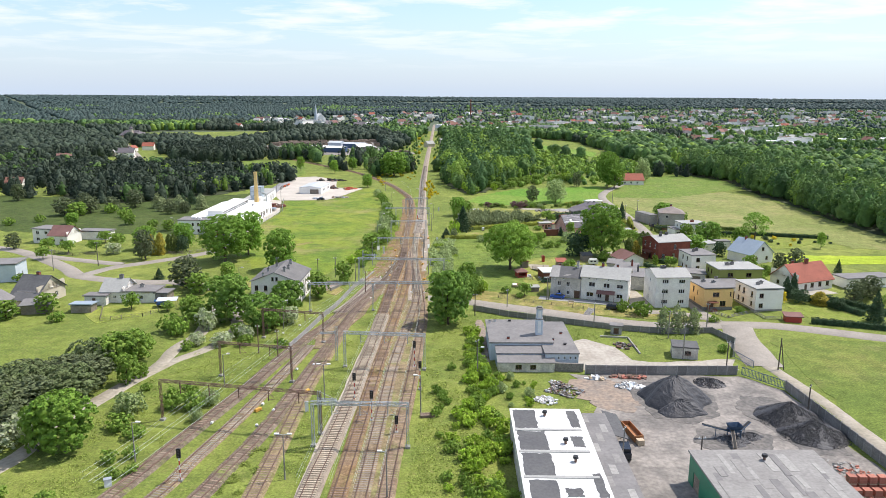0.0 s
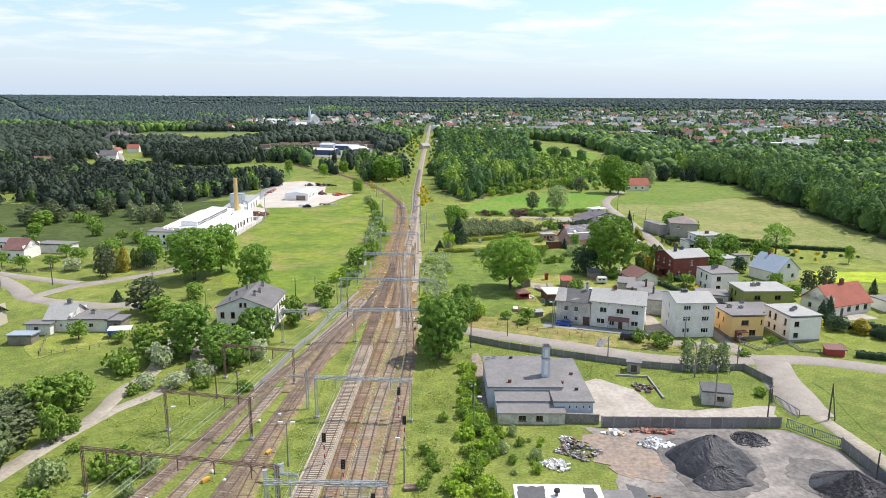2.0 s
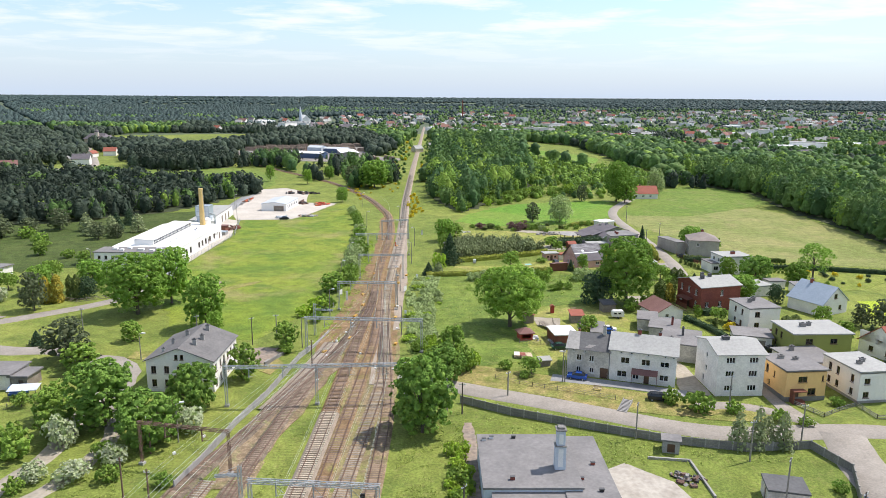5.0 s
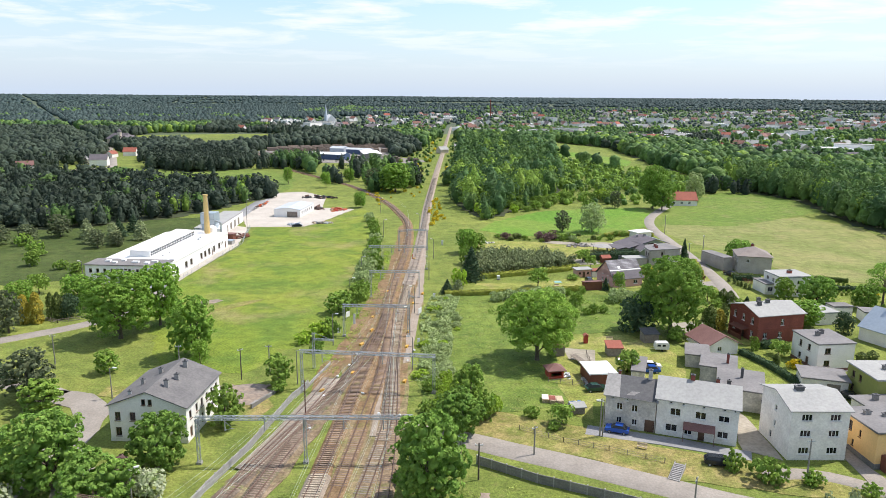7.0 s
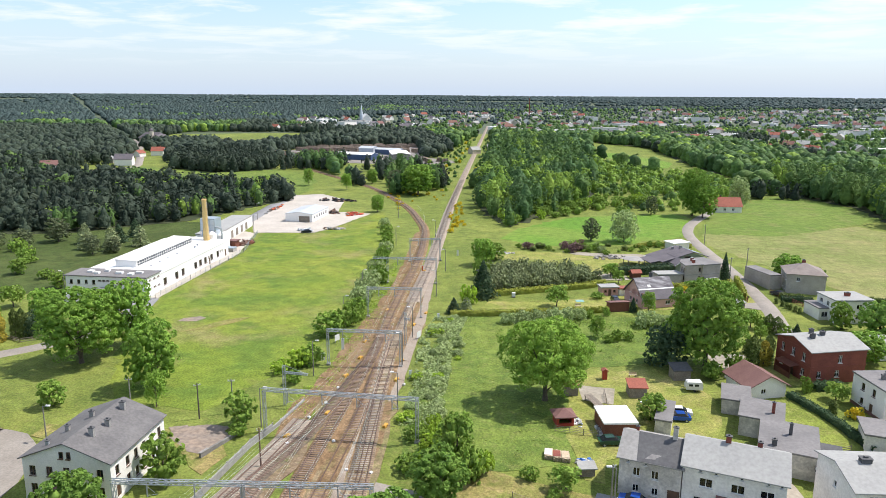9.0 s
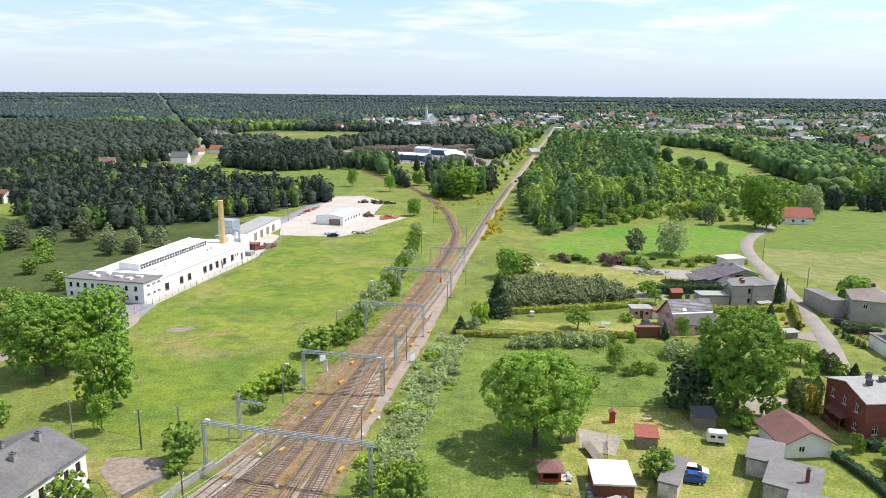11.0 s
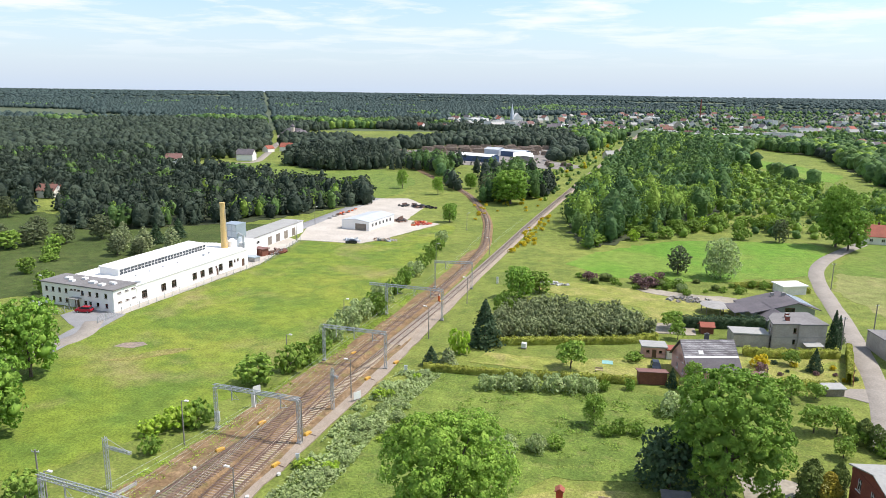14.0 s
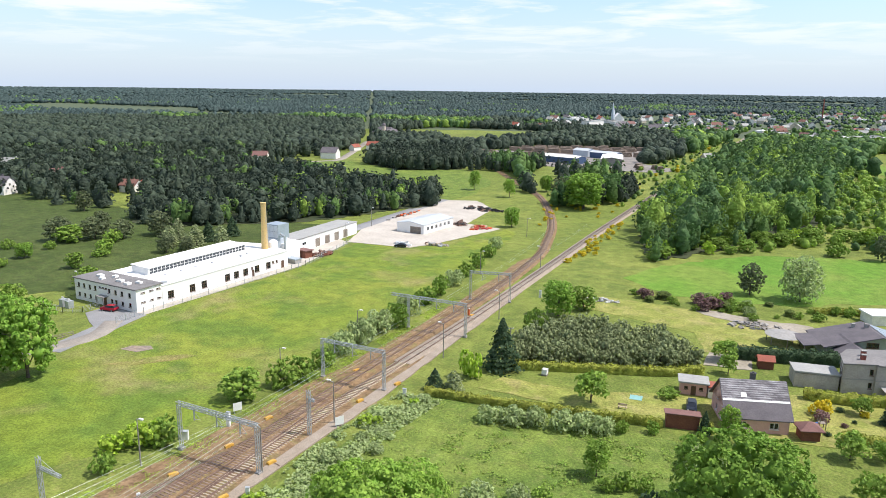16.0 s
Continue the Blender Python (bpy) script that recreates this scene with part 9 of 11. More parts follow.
# trackside cabinets, point machines, markers
for x, y, w, h in ((-49.8, 92.6, 1.0, 1.2), (-26.0, 118.0, 0.6, 1.9), (-24.2, 120.6, 0.7, 1.5), (-7.5, 233.0, 0.5, 1.5), (-6.1, 271.4, 0.6, 1.3), (-7.0, 342.7, 0.6, 1.8), (-24.6, 246.8, 0.6, 2.6), (-27.4, 240.4, 0.9, 1.4)):
    t = thing("relay_cabinet", pose(x, y, 0, 0, 0, (x * 50) % 40), "white trackside relay cabinet", "cabinet", "cabinets by the tracks")
    part("body", Bm().box(-w / 2, -w * 0.35, -0.1, w / 2, w * 0.35, h), M_WHITE, t)
    part("lid", Bm().box(-w / 2 - 0.05, -w * 0.4, h, w / 2 + 0.05, w * 0.4, h + 0.08), M_GALV, t)
for x, y, a in ((-20.4, 231.8, 70), (-19.6, 241.8, 75), (-20.8, 252.0, 80), (-19.9, 276.0, 80), (-11.4, 265.0, 80), (-9.6, 274.6, 80), (-10.0, 231.0, 80), (-10.6, 241.2, 80), (-8.6, 211.2, 80), (-24.0, 205.6, 65), (-34.8, 118.0, 60), (-27.6, 126.4, 75), (-19.6, 214.8, 80), (-15.6, 318.4, 80)):
    t = thing("point_machine", pose(x, y, 0.2, 0, 0, a), "low yellow point machine beside the rails", "point machine", "point machines")
    part("casing", Bm().box(-0.7, -0.28, -0.1, 0.7, 0.28, 0.32), M_YELLOWP, t)
    part("lid", Bm().box(-0.6, -0.24, 0.32, 0.4, 0.24, 0.4), M_YELLOWP, t)
    part("rod", Bm().bar((0.2, -0.25, 0.1), (0.2, -1.6, 0.08), 0.06), M_RAIL, t)
for x, y in ((-41.4, 112.8), (-34.6, 120.5), (-32.0, 118.0), (-33.4, 112.0), (-29.0, 140.0), (-32.0, 137.5), (-40.2, 160.0), (-37.4, 165.8), (-22.4, 213.0), (-21.0, 219.0), (-23.2, 203.4), (-8.0, 196.0), (-16.0, 205.0), (-11.8, 196.4), (-22.8, 190.0), (-20.5, 226.0), (-8.2, 229.0), (-9.0, 222.4)):
    solo("marker_stone", Bm().box(-0.25, -0.2, -0.1, 0.25, 0.2, 0.22).box(-0.15, -0.12, 0.22, 0.15, 0.12, 0.3), M_WHITE, "low whitewashed concrete marker beside the track", "marker stone", pose(x, y, 0.2, 0, 0, (x * 37) % 90), "markers by the tracks")
om = thing("orange_marker_post", pose(-16.2, 318.2, 0.2), "upright orange trackside marker post between the lines", "marker post")
part("post", Bm().box(-0.22, -0.16, -0.1, 0.22, 0.16, 1.75), M_ORANGE, om)
part("cap", Bm().box(-0.16, -0.12, 1.75, 0.16, 0.12, 1.95), M_WHITE, om)
bf = thing("buffer_platform", pose(-4.2, 116.6, 0, 0, 0, 8), "small dark timber stack by the track", "timber stack")
for i in range(5):
    part("beam", Bm().box(-1.3, -0.6 + i * 0.26, 0, 1.3, -0.4 + i * 0.26, 0.5), M_SLEEPER_W, bf)
# overhead wires
for pts, zs in (((T1 + TCV[2:], 5.6)), ((T2, 5.6)), ((T3 + TST[2:], 5.6)), ((T4, 5.6)), ((TML, 5.6)), ((TL3, 5.6))):
    L = smooth_line(pts, 6.0)
    L = L[(L[:, 1] > 80) & (L[:, 1] < 420)]
    t = thing("overhead_wire", Matrix(), "thin contact wire with its carrying cable above a track", "overhead wire", "overhead wires")
    for nm, z, sag, r in (("contact_wire", 5.5, 0, 0.014), ("carrier_cable", 6.4, 0.35, 0.014)):
        b = Bm()
        for i in range(len(L) - 1):
            za, zb = (z - sag * abs(math.sin(i * 0.55)), z - sag * abs(math.sin((i + 1) * 0.55)))
            b.tube((*L[i], za), (*L[i + 1], zb), r, None, 4)
        part(nm, b, M_WIRE, t)
for off in (-4.2, -3.4, -6.4):
    L = smooth_line(TML, 8.0)
    L = L[(L[:, 1] > 80) & (L[:, 1] < 215)]
    _, nn = normals(L)
    L = L - nn * off * -1
    b = Bm()
    for i in range(len(L) - 1):
        b.tube((*L[i], 7.0 - 0.5 * abs(math.sin(i * 0.5))), (*L[i + 1], 7.0 - 0.5 * abs(math.sin((i + 1) * 0.5))), 0.022, None, 4)
    solo("feeder_cable", b, M_WIRE, "feeder cable in painted pale glint strung beside the sidings", "cable", group="feeder cables")

# ---- walls, fences, poles ----
def panel_fence(pts, h, label, panel_mat, post_mat, bay=2.1, thick=0.12, name="fence", slabs=3):
    """Posts with stacked panels between them; each post and panel by itself."""
    t = thing(name, Matrix(), label, "fence")
    P = [np.array(p, float) for p in pts]
    posts = []
    for a, b in zip(P, P[1:]):
        n = max(1, round(np.linalg.norm(b - a) / bay))
        posts += [a + (b - a) * i / n for i in range(n)]
    posts.append(P[-1])
    pm = Bm().box(-0.09, -0.11, -0.1, 0.09, 0.11, h + 0.12).data("post", post_mat)
    cache = {}
    for a, b in zip(posts, posts[1:]):
        d = b - a
        ang, ln = math.degrees(math.atan2(d[1], d[0])), round(float(np.linalg.norm(d)) - 0.16, 2)
        o = new("post", pm)
        o.parent, o.matrix_basis = t, pose(a[0], a[1], 0, 0, 0, ang)
        if ln not in cache:
            bm = Bm()
            for i in range(slabs):
                bm.box(-ln / 2, -thick / 2, h * i / slabs + 0.01, ln / 2, thick / 2, h * (i + 1) / slabs - 0.02)
            cache[ln] = bm.data("panel", panel_mat)
        m = (a + b) / 2
        o = new("panel", cache[ln])
        o.parent, o.matrix_basis = t, pose(m[0], m[1], 0, 0, 0, ang)
    o = new("post", pm)
    o.parent, o.matrix_basis = t, pose(posts[-1][0], posts[-1][1], 0)
    return t


panel_fence([(5.7, 180.2), (14.6, 175.2), (28.4, 169.6), (41.3, 164.8), (51.7, 162.6), (62.6, 163.6), (65.2, 156), (61.6, 147.6)], 1.5, "weathered concrete panel fence along the road", M_CONCDARK, M_CONC, 2.3)
panel_fence([(27.4, 137.0), (42, 137.0), (58.4, 137.4)], 2.0, "concrete panel wall between workshop and coal yard", M_CONCDARK, M_CONC)
panel_fence([(65.0, 130.0), (65.8, 119), (66.4, 110), (67.0, 100), (68, 84), (69, 62)], 2.0, "concrete panel wall round the coal yard", M_CONCDARK, M_CONC)
panel_fence([(-36.4, 150), (-35.0, 158), (-33.4, 170.6), (-31.0, 182.5), (-28.8, 202), (-27.2, 208)], 1.3, "pale concrete wall beside the sidings", M_ROOFPATCH2, M_CONC, 2.6, 0.2, "wall", 1)
panel_fence([(-27.2, 208), (-25.2, 219.5)], 0.7, "low concrete kerb wall by the track", M_CONC, M_CONC, 2.6, 0.25, "wall", 1)
solo("wall_painting", Bm().box(-1.9, -0.012, 0.15, 1.9, 0.0, 1.15).box(-1.4, -0.02, 0.3, -0.5, -0.012, 1.0).box(0.2, -0.02, 0.25, 1.3, -0.012, 0.9), M_TURQ, "pale turquoise painted patch on the concrete wall", "wall painting", pose(-31.9, 179.0, 0, 0, 0, 78) @ pose(0, -0.13, 0))
stw = thing("rubble_wall", pose(21.4, 138.3, 0, 0, 0, -3), "short rubble stone wall by the workshop", "wall")
part("masonry", Bm().box(0, 0, -0.1, 5.8, 0.35, 1.7), M_STONE, stw)
part("coping", Bm().box(-0.05, -0.05, 1.7, 5.85, 0.4, 1.82), M_STONE, stw)


def rail_fence(pts, h, label, material, bay=2.4, rails=3, mesh=False):
    t = thing("fence", Matrix(), label, "fence")
    P = [np.array(p, float) for p in pts]
    for a, b in zip(P, P[1:]):
        n = max(1, round(np.linalg.norm(b - a) / bay))
        for i in range(n + 1):
            q = a + (b - a) * i / n
            part("post", Bm().box(q[0] - 0.05, q[1] - 0.05, -0.1, q[0] + 0.05, q[1] + 0.05, h), material, t)
        for k in range(rails):
            z = h * (k + 0.6) / rails - (0.05 if not mesh else 0)
            part("rail", Bm().bar((*a, z), (*b, z), 0.035 if mesh else 0.07, 0.035 if mesh else 0.1), material, t)
    return t


rail_fence([(-84.8, 272.0), (-85.2, 280), (-84.4, 300), (-82.8, 325), (-82.6, 338), (-90, 372)], 1.7, "grey wire mesh fence along the factory lawn", M_GALV, 3.0, 6, True)
rail_fence([(-105, 246), (-98, 243), (-92, 247), (-88, 253), (-86, 262)], 1.1, "weathered wooden rail fence by the drive", M_WOOD, 2.4, 3)
rail_fence([(-120, 243), (-133, 240), (-146, 246)], 1.1, "wooden garden fence along the road", M_WOOD, 2.4, 3)
rail_fence([(-93, 180), (-88, 168), (-79, 172), (-74, 180)], 1.1, "wire garden fence round the cottage lawn", M_WOOD, 2.6, 3, True)
rail_fence([(68, 181), (71, 175.5), (75, 178), (79, 180)], 0.9, "dark low garden fence before the apricot house", M_CONCDARK, 2.0, 3)
rail_fence([(79.5, 180.6), (80.2, 175), (88, 174)], 0.9, "dark low garden fence by the white house", M_CONCDARK, 2.0, 3)
rail_fence([(20, 213), (27, 211.5), (30, 219), (30, 229)], 1.2, "thin wire fence round the hen run", M_WOOD, 2.2, 4, True)
rail_fence([(13, 192), (20, 188), (27, 185.5), (35, 182)], 1.0, "thin wire fence on the slope", M_WOOD, 2.6, 3, True)
rail_fence([(56.5, 207.5), (66.8, 211.5)], 1.0, "low garden fence behind the outbuilding", M_WOOD, 2.2, 3)
rail_fence([(85.8, 306), (89, 295), (92.5, 287)], 1.3, "dark fence by the lane drive", M_BROWNWOOD, 2.2, 4)
rail_fence([(76.6, 296), (78.4, 306), (79.4, 315)], 1.4, "dark board fence along the lane", M_BROWNWOOD, 2.2, 4)
gt = thing("yard_gate", pose(59.2, 137.2, 0, 0, 0, -52), "blue-grey steel double gate of the coal yard", "gate")
for k in range(2):
    leafg = part("gate_leaf", Bm().box(0.1 + 4.6 * k, -0.04, 0.25, 0.2 + 4.6 * k, 0.04, 1.9).box(4.4 + 4.6 * k, -0.04, 0.25, 4.5 + 4.6 * k, 0.04, 1.9).box(0.2 + 4.6 * k, -0.04, 1.8, 4.4 + 4.6 * k, 0.04, 1.9).box(0.2 + 4.6 * k, -0.04, 0.25, 4.4 + 4.6 * k, 0.04, 0.35), M_GATE, gt)
    for i in range(14):
        u = 0.35 + 4.6 * k + i * 0.3
        part("bar", Bm().box(u - 0.03, -0.02, 0.35, u + 0.03, 0.02, 1.8), M_GATE, leafg)
    part("brace", Bm().bar((0.2 + 4.6 * k, 0, 0.35), (4.4 + 4.6 * k, 0, 1.8), 0.05).bar((0.2 + 4.6 * k, 0, 1.8), (4.4 + 4.6 * k, 0, 0.35), 0.05), M_GATE, leafg)
g2 = thing("side_gate", pose(61.7, 147.2, 0, 0, 0, -76), "blue-grey steel gate in the fence", "gate")
part("gate_leaf", Bm().box(0, -0.04, 0.2, 6.5, 0.04, 0.3).box(0, -0.04, 1.6, 6.5, 0.04, 1.7).box(0, -0.04, 0.3, 0.1, 0.04, 1.6).box(6.4, -0.04, 0.3, 6.5, 0.04, 1.6), M_GATE, g2)
for i in range(20):
    part("bar", Bm().box(0.3 + i * 0.3, -0.015, 0.3, 0.34 + i * 0.3, 0.015, 1.6), M_GATE, g2)

for x, y, h in ((50.0, 145.6, 8.2), (57.3, 140.1, 6.4), (63.5, 118.2, 6.2), (50.9, 159.4, 7.0), (34.8, 166.6, 6.6), (62.0, 165.6, 7.0), (5.4, 143.4, 5.0), (5.9, 175.6, 6.0), (14.8, 183.6, 5.0), (26.4, 190.6, 6.8), (-82.9, 216.5, 6.6), (-41.3, 210.8, 6.6), (-54.0, 211.4, 6.8), (-36.4, 213.7, 6.4), (26.8, 101.5, 6.0), (37.0, 96.6, 7.0), (78, 318, 7.5), (84, 372, 8.0), (-117, 226, 8.0), (-128, 219, 7.0), (2.4, 300, 6.0), (86.5, 330, 8.0), (75.5, 250, 7.0), (54.5, 177.2, 7.2)):
    t = thing("utility_pole", pose(x, y, 0, 0, 0, (x * 31) % 60), "weathered utility pole with a short cross arm", "utility pole", "utility poles")
    part("pole", Bm().tube((0, 0, -0.2), (0, 0, h), 0.14, 0.1, 8), M_WOODPOLE if int(x) % 2 else M_POLE, t)
    part("cross_arm", Bm().box(-0.6, -0.05, h - 0.4, 0.6, 0.05, h - 0.3), M_GALV, t)
    for u in (-0.5, 0.5):
        part("insulator", Bm().tube((u, 0, h - 0.3), (u, 0, h - 0.12), 0.05, None, 6), M_WHITE, t)
ap = thing("braced_pole", pose(68.2, 140.4, 0), "dark wooden pole with a slanting strut", "utility pole")
part("pole", Bm().tube((0, 0, -0.2), (0.1, 0, 7.0), 0.15, 0.11, 8), M_WOODPOLE, ap)
part("strut", Bm().tube((1.2, 0, -0.2), (0.15, 0, 6.2), 0.11, 0.09, 8), M_WOODPOLE, ap)


M_SORTER = mat("dark_blue_steel", (0.03, 0.06, 0.11), (0.05, 0.09, 0.15), 0.7, 6.0, rough=0.6, grain=0.25)
M_SKIP = mat("rusty_orange_steel", (0.36, 0.15, 0.05), (0.28, 0.13, 0.06), 0.7, 6.0, rough=0.7, grain=0.25)
# ---- coal yard ----
def heap(x, y, rx, ry, h, seed, material, label, lumps=0, turn=0.0, ridge=0.0):
    """A poured heap with a rough skin, and lumps lying on it."""
    rs = np.random.RandomState(seed)
    n, k = 48, 16
    V = [(0, 0, h)]
    for i in range(1, k + 1):
        f = i / k
        for j in range(n):
            a = 2 * math.pi * j / n
            wob = 1 + 0.1 * math.sin(a * 3 + seed) + 0.06 * math.sin(a * 7 + seed * 2)
            z = h * ((1 - f) ** 1.05 if lumps else 1 - f ** 1.35) * (1 + 0.12 * math.sin(a * 2 + seed) * f)
            V.append((rx * f * wob * math.cos(a) * (1 + ridge * (1 - f) * (1 if math.cos(a) > 0 else -1) * math.cos(a)), ry * f * wob * math.sin(a), (z - 0.1 if i == k else z) + rs.randn() * 0.06 * (1 - f * 0.5)))
    F = [(0, 1 + j, 1 + (j + 1) % n) for j in range(n)]
    Q = [(1 + i * n + j, 1 + (i + 1) * n + j, 1 + (i + 1) * n + (j + 1) % n, 1 + i * n + (j + 1) % n) for i in range(k - 1) for j in range(n)]
    b = Bm()
    b.v, b.f = V, F + Q
    t = thing("coal_heap", pose(x, y, 0.07, 0, 0, turn), label, "coal heap")
    part("slack", b, material, t)
    if lumps:
        lb = Bm()
        for _ in range(lumps):
            a, f = rs.rand() * 2 * math.pi, rs.rand() ** 0.6
            s = rs.uniform(0.03, 0.085)
            m = pose(rx * f * math.cos(a) * 1.03, ry * f * math.sin(a) * 1.03, max(0.02, h * (1 - f)) + 0.02, rs.rand() * 360, rs.rand() * 360, 0)
            lb.box(-s, -s * 0.8, -s * 0.6, s, s * 0.8, s * 0.6, m)
        tagged(part("lumps", lb, M_LUMP, t), kind="stuff")
    return t


heap(41.6, 124.4, 6.4, 6.0, 5.0, 1, M_COAL, "large smooth heap of fine black coal")
heap(41.4, 119.6, 4.4, 2.9, 2.4, 2, M_COAL, "lower front heap of fine black coal")
heap(51.2, 132.8, 3.0, 2.8, 0.9, 3, M_LUMP, "small heap of glossy lump coal", 700)
heap(59.8, 117.2, 5.4, 5.6, 3.3, 4, M_COAL, "long heap of coarse lump coal by the wall", 3000, 70)
heap(61.0, 110.8, 4.6, 5.6, 2.9, 5, M_COAL, "second heap of coarse lump coal by the wall", 3000, 80)
heap(46.8, 109.0, 3.4, 2.6, 0.5, 6, M_COAL, "thin spill of coal dust under the sorter", 60)
heap(50.2, 110.2, 2.2, 1.6, 0.8, 7, M_COAL, "small fan of coal beside the sorter", 40)
so = thing("coal_sorter", pose(46.4, 109.6, 0.1, 0, 0, 8) @ Matrix.Diagonal((0.8, 0.8, 0.8, 1)), "dark blue steel coal screening machine with conveyors", "machine")
part("hopper", Bm().box(-0.2, -0.9, 1.6, 2.2, 0.9, 2.0).add([(-0.4, -1.1, 3.0), (2.4, -1.1, 3.0), (2.4, 1.1, 3.0), (-0.4, 1.1, 3.0), (0, -0.7, 2.0), (2.0, -0.7, 2.0), (2.0, 0.7, 2.0), (0, 0.7, 2.0)], ((0, 1, 5, 4), (1, 2, 6, 5), (2, 3, 7, 6), (3, 0, 4, 7))), M_SORTER, so)
for u, v in ((0, -0.8), (2, -0.8), (2, 0.8), (0, 0.8)):
    part("leg", Bm().bar((u, v, -0.1), (u, v, 1.7), 0.16), M_SORTER, so)
for nm, a, c in (("conveyor_west", (0, 0, 1.6), (-5.6, 1.0, 3.0)), ("conveyor_east", (2.2, 0, 1.6), (5.2, 1.6, 2.6)), ("conveyor_front", (0.2, -0.6, 2.2), (-1.6, -5.4, 0.5))):
    cv = part("conveyor", Bm().bar(a, c, 0.75, 0.18), M_SORTER if "front" not in nm else M_WOOD, so)
    part("belt", Bm().bar(Vector(a) + Vector((0, 0, 0.12)), Vector(c) + Vector((0, 0, 0.12)), 0.5, 0.06), M_TYRE, cv)
    mid = (Vector(a) + Vector(c)) / 2
    part("strut", Bm().bar(mid, (mid.x, mid.y, -0.1), 0.1), M_SORTER, cv)
sk = thing("skip_container", pose(30.4, 110.4, 0.1, 0, 0, 100), "long rust-orange steel skip", "skip")
part("body", Bm().box(-2.8, -0.8, 0.1, 2.8, -0.7, 1.2).box(-2.8, 0.7, 0.1, 2.8, 0.8, 1.2).box(-2.8, -0.7, 0.1, -2.7, 0.7, 1.2).box(2.7, -0.7, 0.1, 2.8, 0.7, 1.2).box(-2.7, -0.7, 0.1, 2.7, 0.7, 0.5), M_SKIP, sk)
part("sack", Bm().box(-3.9, -0.5, 0.0, -2.9, 0.6, 0.9), M_PALLET, sk, "pale yellow sack leaning on the skip")
part("skid", Bm().box(-2.8, -0.5, -0.1, 2.8, -0.3, 0.1).box(-2.8, 0.3, -0.1, 2.8, 0.5, 0.1), M_RUST, sk)
ln = thing("lean_to", pose(25.8, 104.6, 0), "dark lean-to roof against the warehouse", "lean-to")
part("roof", Bm().slab([(0, 0, 3.0), (2.6, 0, 2.3), (2.6, 9.0, 2.3), (0, 9.0, 3.0)], 0.1), M_ROOFDARK, ln)
for v in (0.2, 4.5, 8.8):
    part("post", Bm().bar((2.5, v, -0.1), (2.5, v, 2.25), 0.12), M_WOOD, ln)
vn = thing("van", pose(27.4, 103.2, 0.1, 0, 0, 85), "dark van half under the lean-to", "van")
part("body", Bm().box(-2.0, -0.85, 0.35, 2.0, 0.85, 1.4).box(-1.6, -0.8, 1.4, 1.0, 0.8, 2.0), M_CARDARK, vn)
for u in (-1.3, 1.3):
    for v in (-0.8, 0.8):
        part("wheel", Bm().tube((u, v - 0.1, 0.33), (u, v + 0.1, 0.33), 0.33, None, 14), M_TYRE, vn)
# brick pallets
BR = Bm()
for i in range(4):
    for k in range(3):
        BR.box(-0.55 + k * 0.37, -0.5, 0.14 + i * 0.26, -0.2 + k * 0.37, 0.5, 0.38 + i * 0.26)
BRM, PLM = BR.data("brick_stack", M_BRICKNEW), Bm().box(-0.6, -0.5, 0, 0.6, 0.5, 0.12).data("pallet_base", M_PALLET)
for i in range(7):
    for j in range(2):
        for z in (0.07,) if j else (0.07, 1.27):
            t = thing("brick_pallet", pose(58.0 + i * 1.45, 95.2 + j * -1.6 - 1.2, z, 0, 0, (i * 7) % 5), "pallet stacked with new red hollow bricks", "brick pallet", "brick pallets in the yard")
            for nm, me in (("brick_stack", BRM), ("pallet_base", PLM)):
                o = new(nm, me)
                o.parent = t
rs = np.random.RandomState(31)


def litter(x, y, rx, ry, n, mats, label, s=(0.12, 0.5), name="rubbish_heap", tall=0.6):
    """A heap of mixed broken pieces."""
    t = thing(name, pose(x, y, 0.06), label, "rubbish")
    for k, m in enumerate(mats):
        b = Bm()
        for _ in range(n // len(mats)):
            a, f = rs.rand() * 2 * math.pi, rs.rand() ** 0.5
            q = rs.uniform(*s)
            b.box(-q, -q * rs.uniform(0.3, 0.9), -q * 0.2, q, q * rs.uniform(0.3, 0.9), q * rs.uniform(0.2, 0.7), pose(rx * f * math.cos(a) * (1 + 0.35 * math.sin(3 * a + x)), ry * f * math.sin(a) * (1 + 0.35 * math.sin(2 * a + y)), tall * (1 - f) * rs.rand() + 0.05, rs.uniform(-25, 25), rs.uniform(-25, 25), rs.rand() * 360))
        tagged(part("rubbish_pieces", b, m, t), kind="stuff")
    return t


litter(21.6, 129.0, 3.2, 3.4, 420, (M_PLASTIC, M_CONCDARK, M_WOOD, M_CONC, M_BLACK, M_RUST), "sprawling heap of mixed rubbish and rubble", (0.08, 0.32))
litter(17.6, 123.6, 2.2, 1.4, 90, (M_WHITE, M_PLASTIC, M_CONC), "pale plastic sheets lying in grass", (0.12, 0.45), tall=0.2)
litter(29.0, 134.6, 1.6, 0.8, 60, (M_PALLET, M_WHITE, M_PLASTIC), "pile of boards and bags by the wall")
litter(35.0, 131.0, 2.6, 1.6, 120, (M_WHITE, M_PLASTIC, M_CONC, M_BLUEWALL), "scattered plastic sheets in the yard", (0.1, 0.45), tall=0.2)
litter(36.6, 135.2, 3.4, 0.6, 50, (M_BRICKNEW, M_RUST), "row of rusty and brick rubble by the wall", (0.2, 0.6))
litter(60.5, 99.5, 3.6, 1.8, 90, (M_BRICKNEW, M_CONC), "scatter of broken bricks", (0.12, 0.3), tall=0.3)
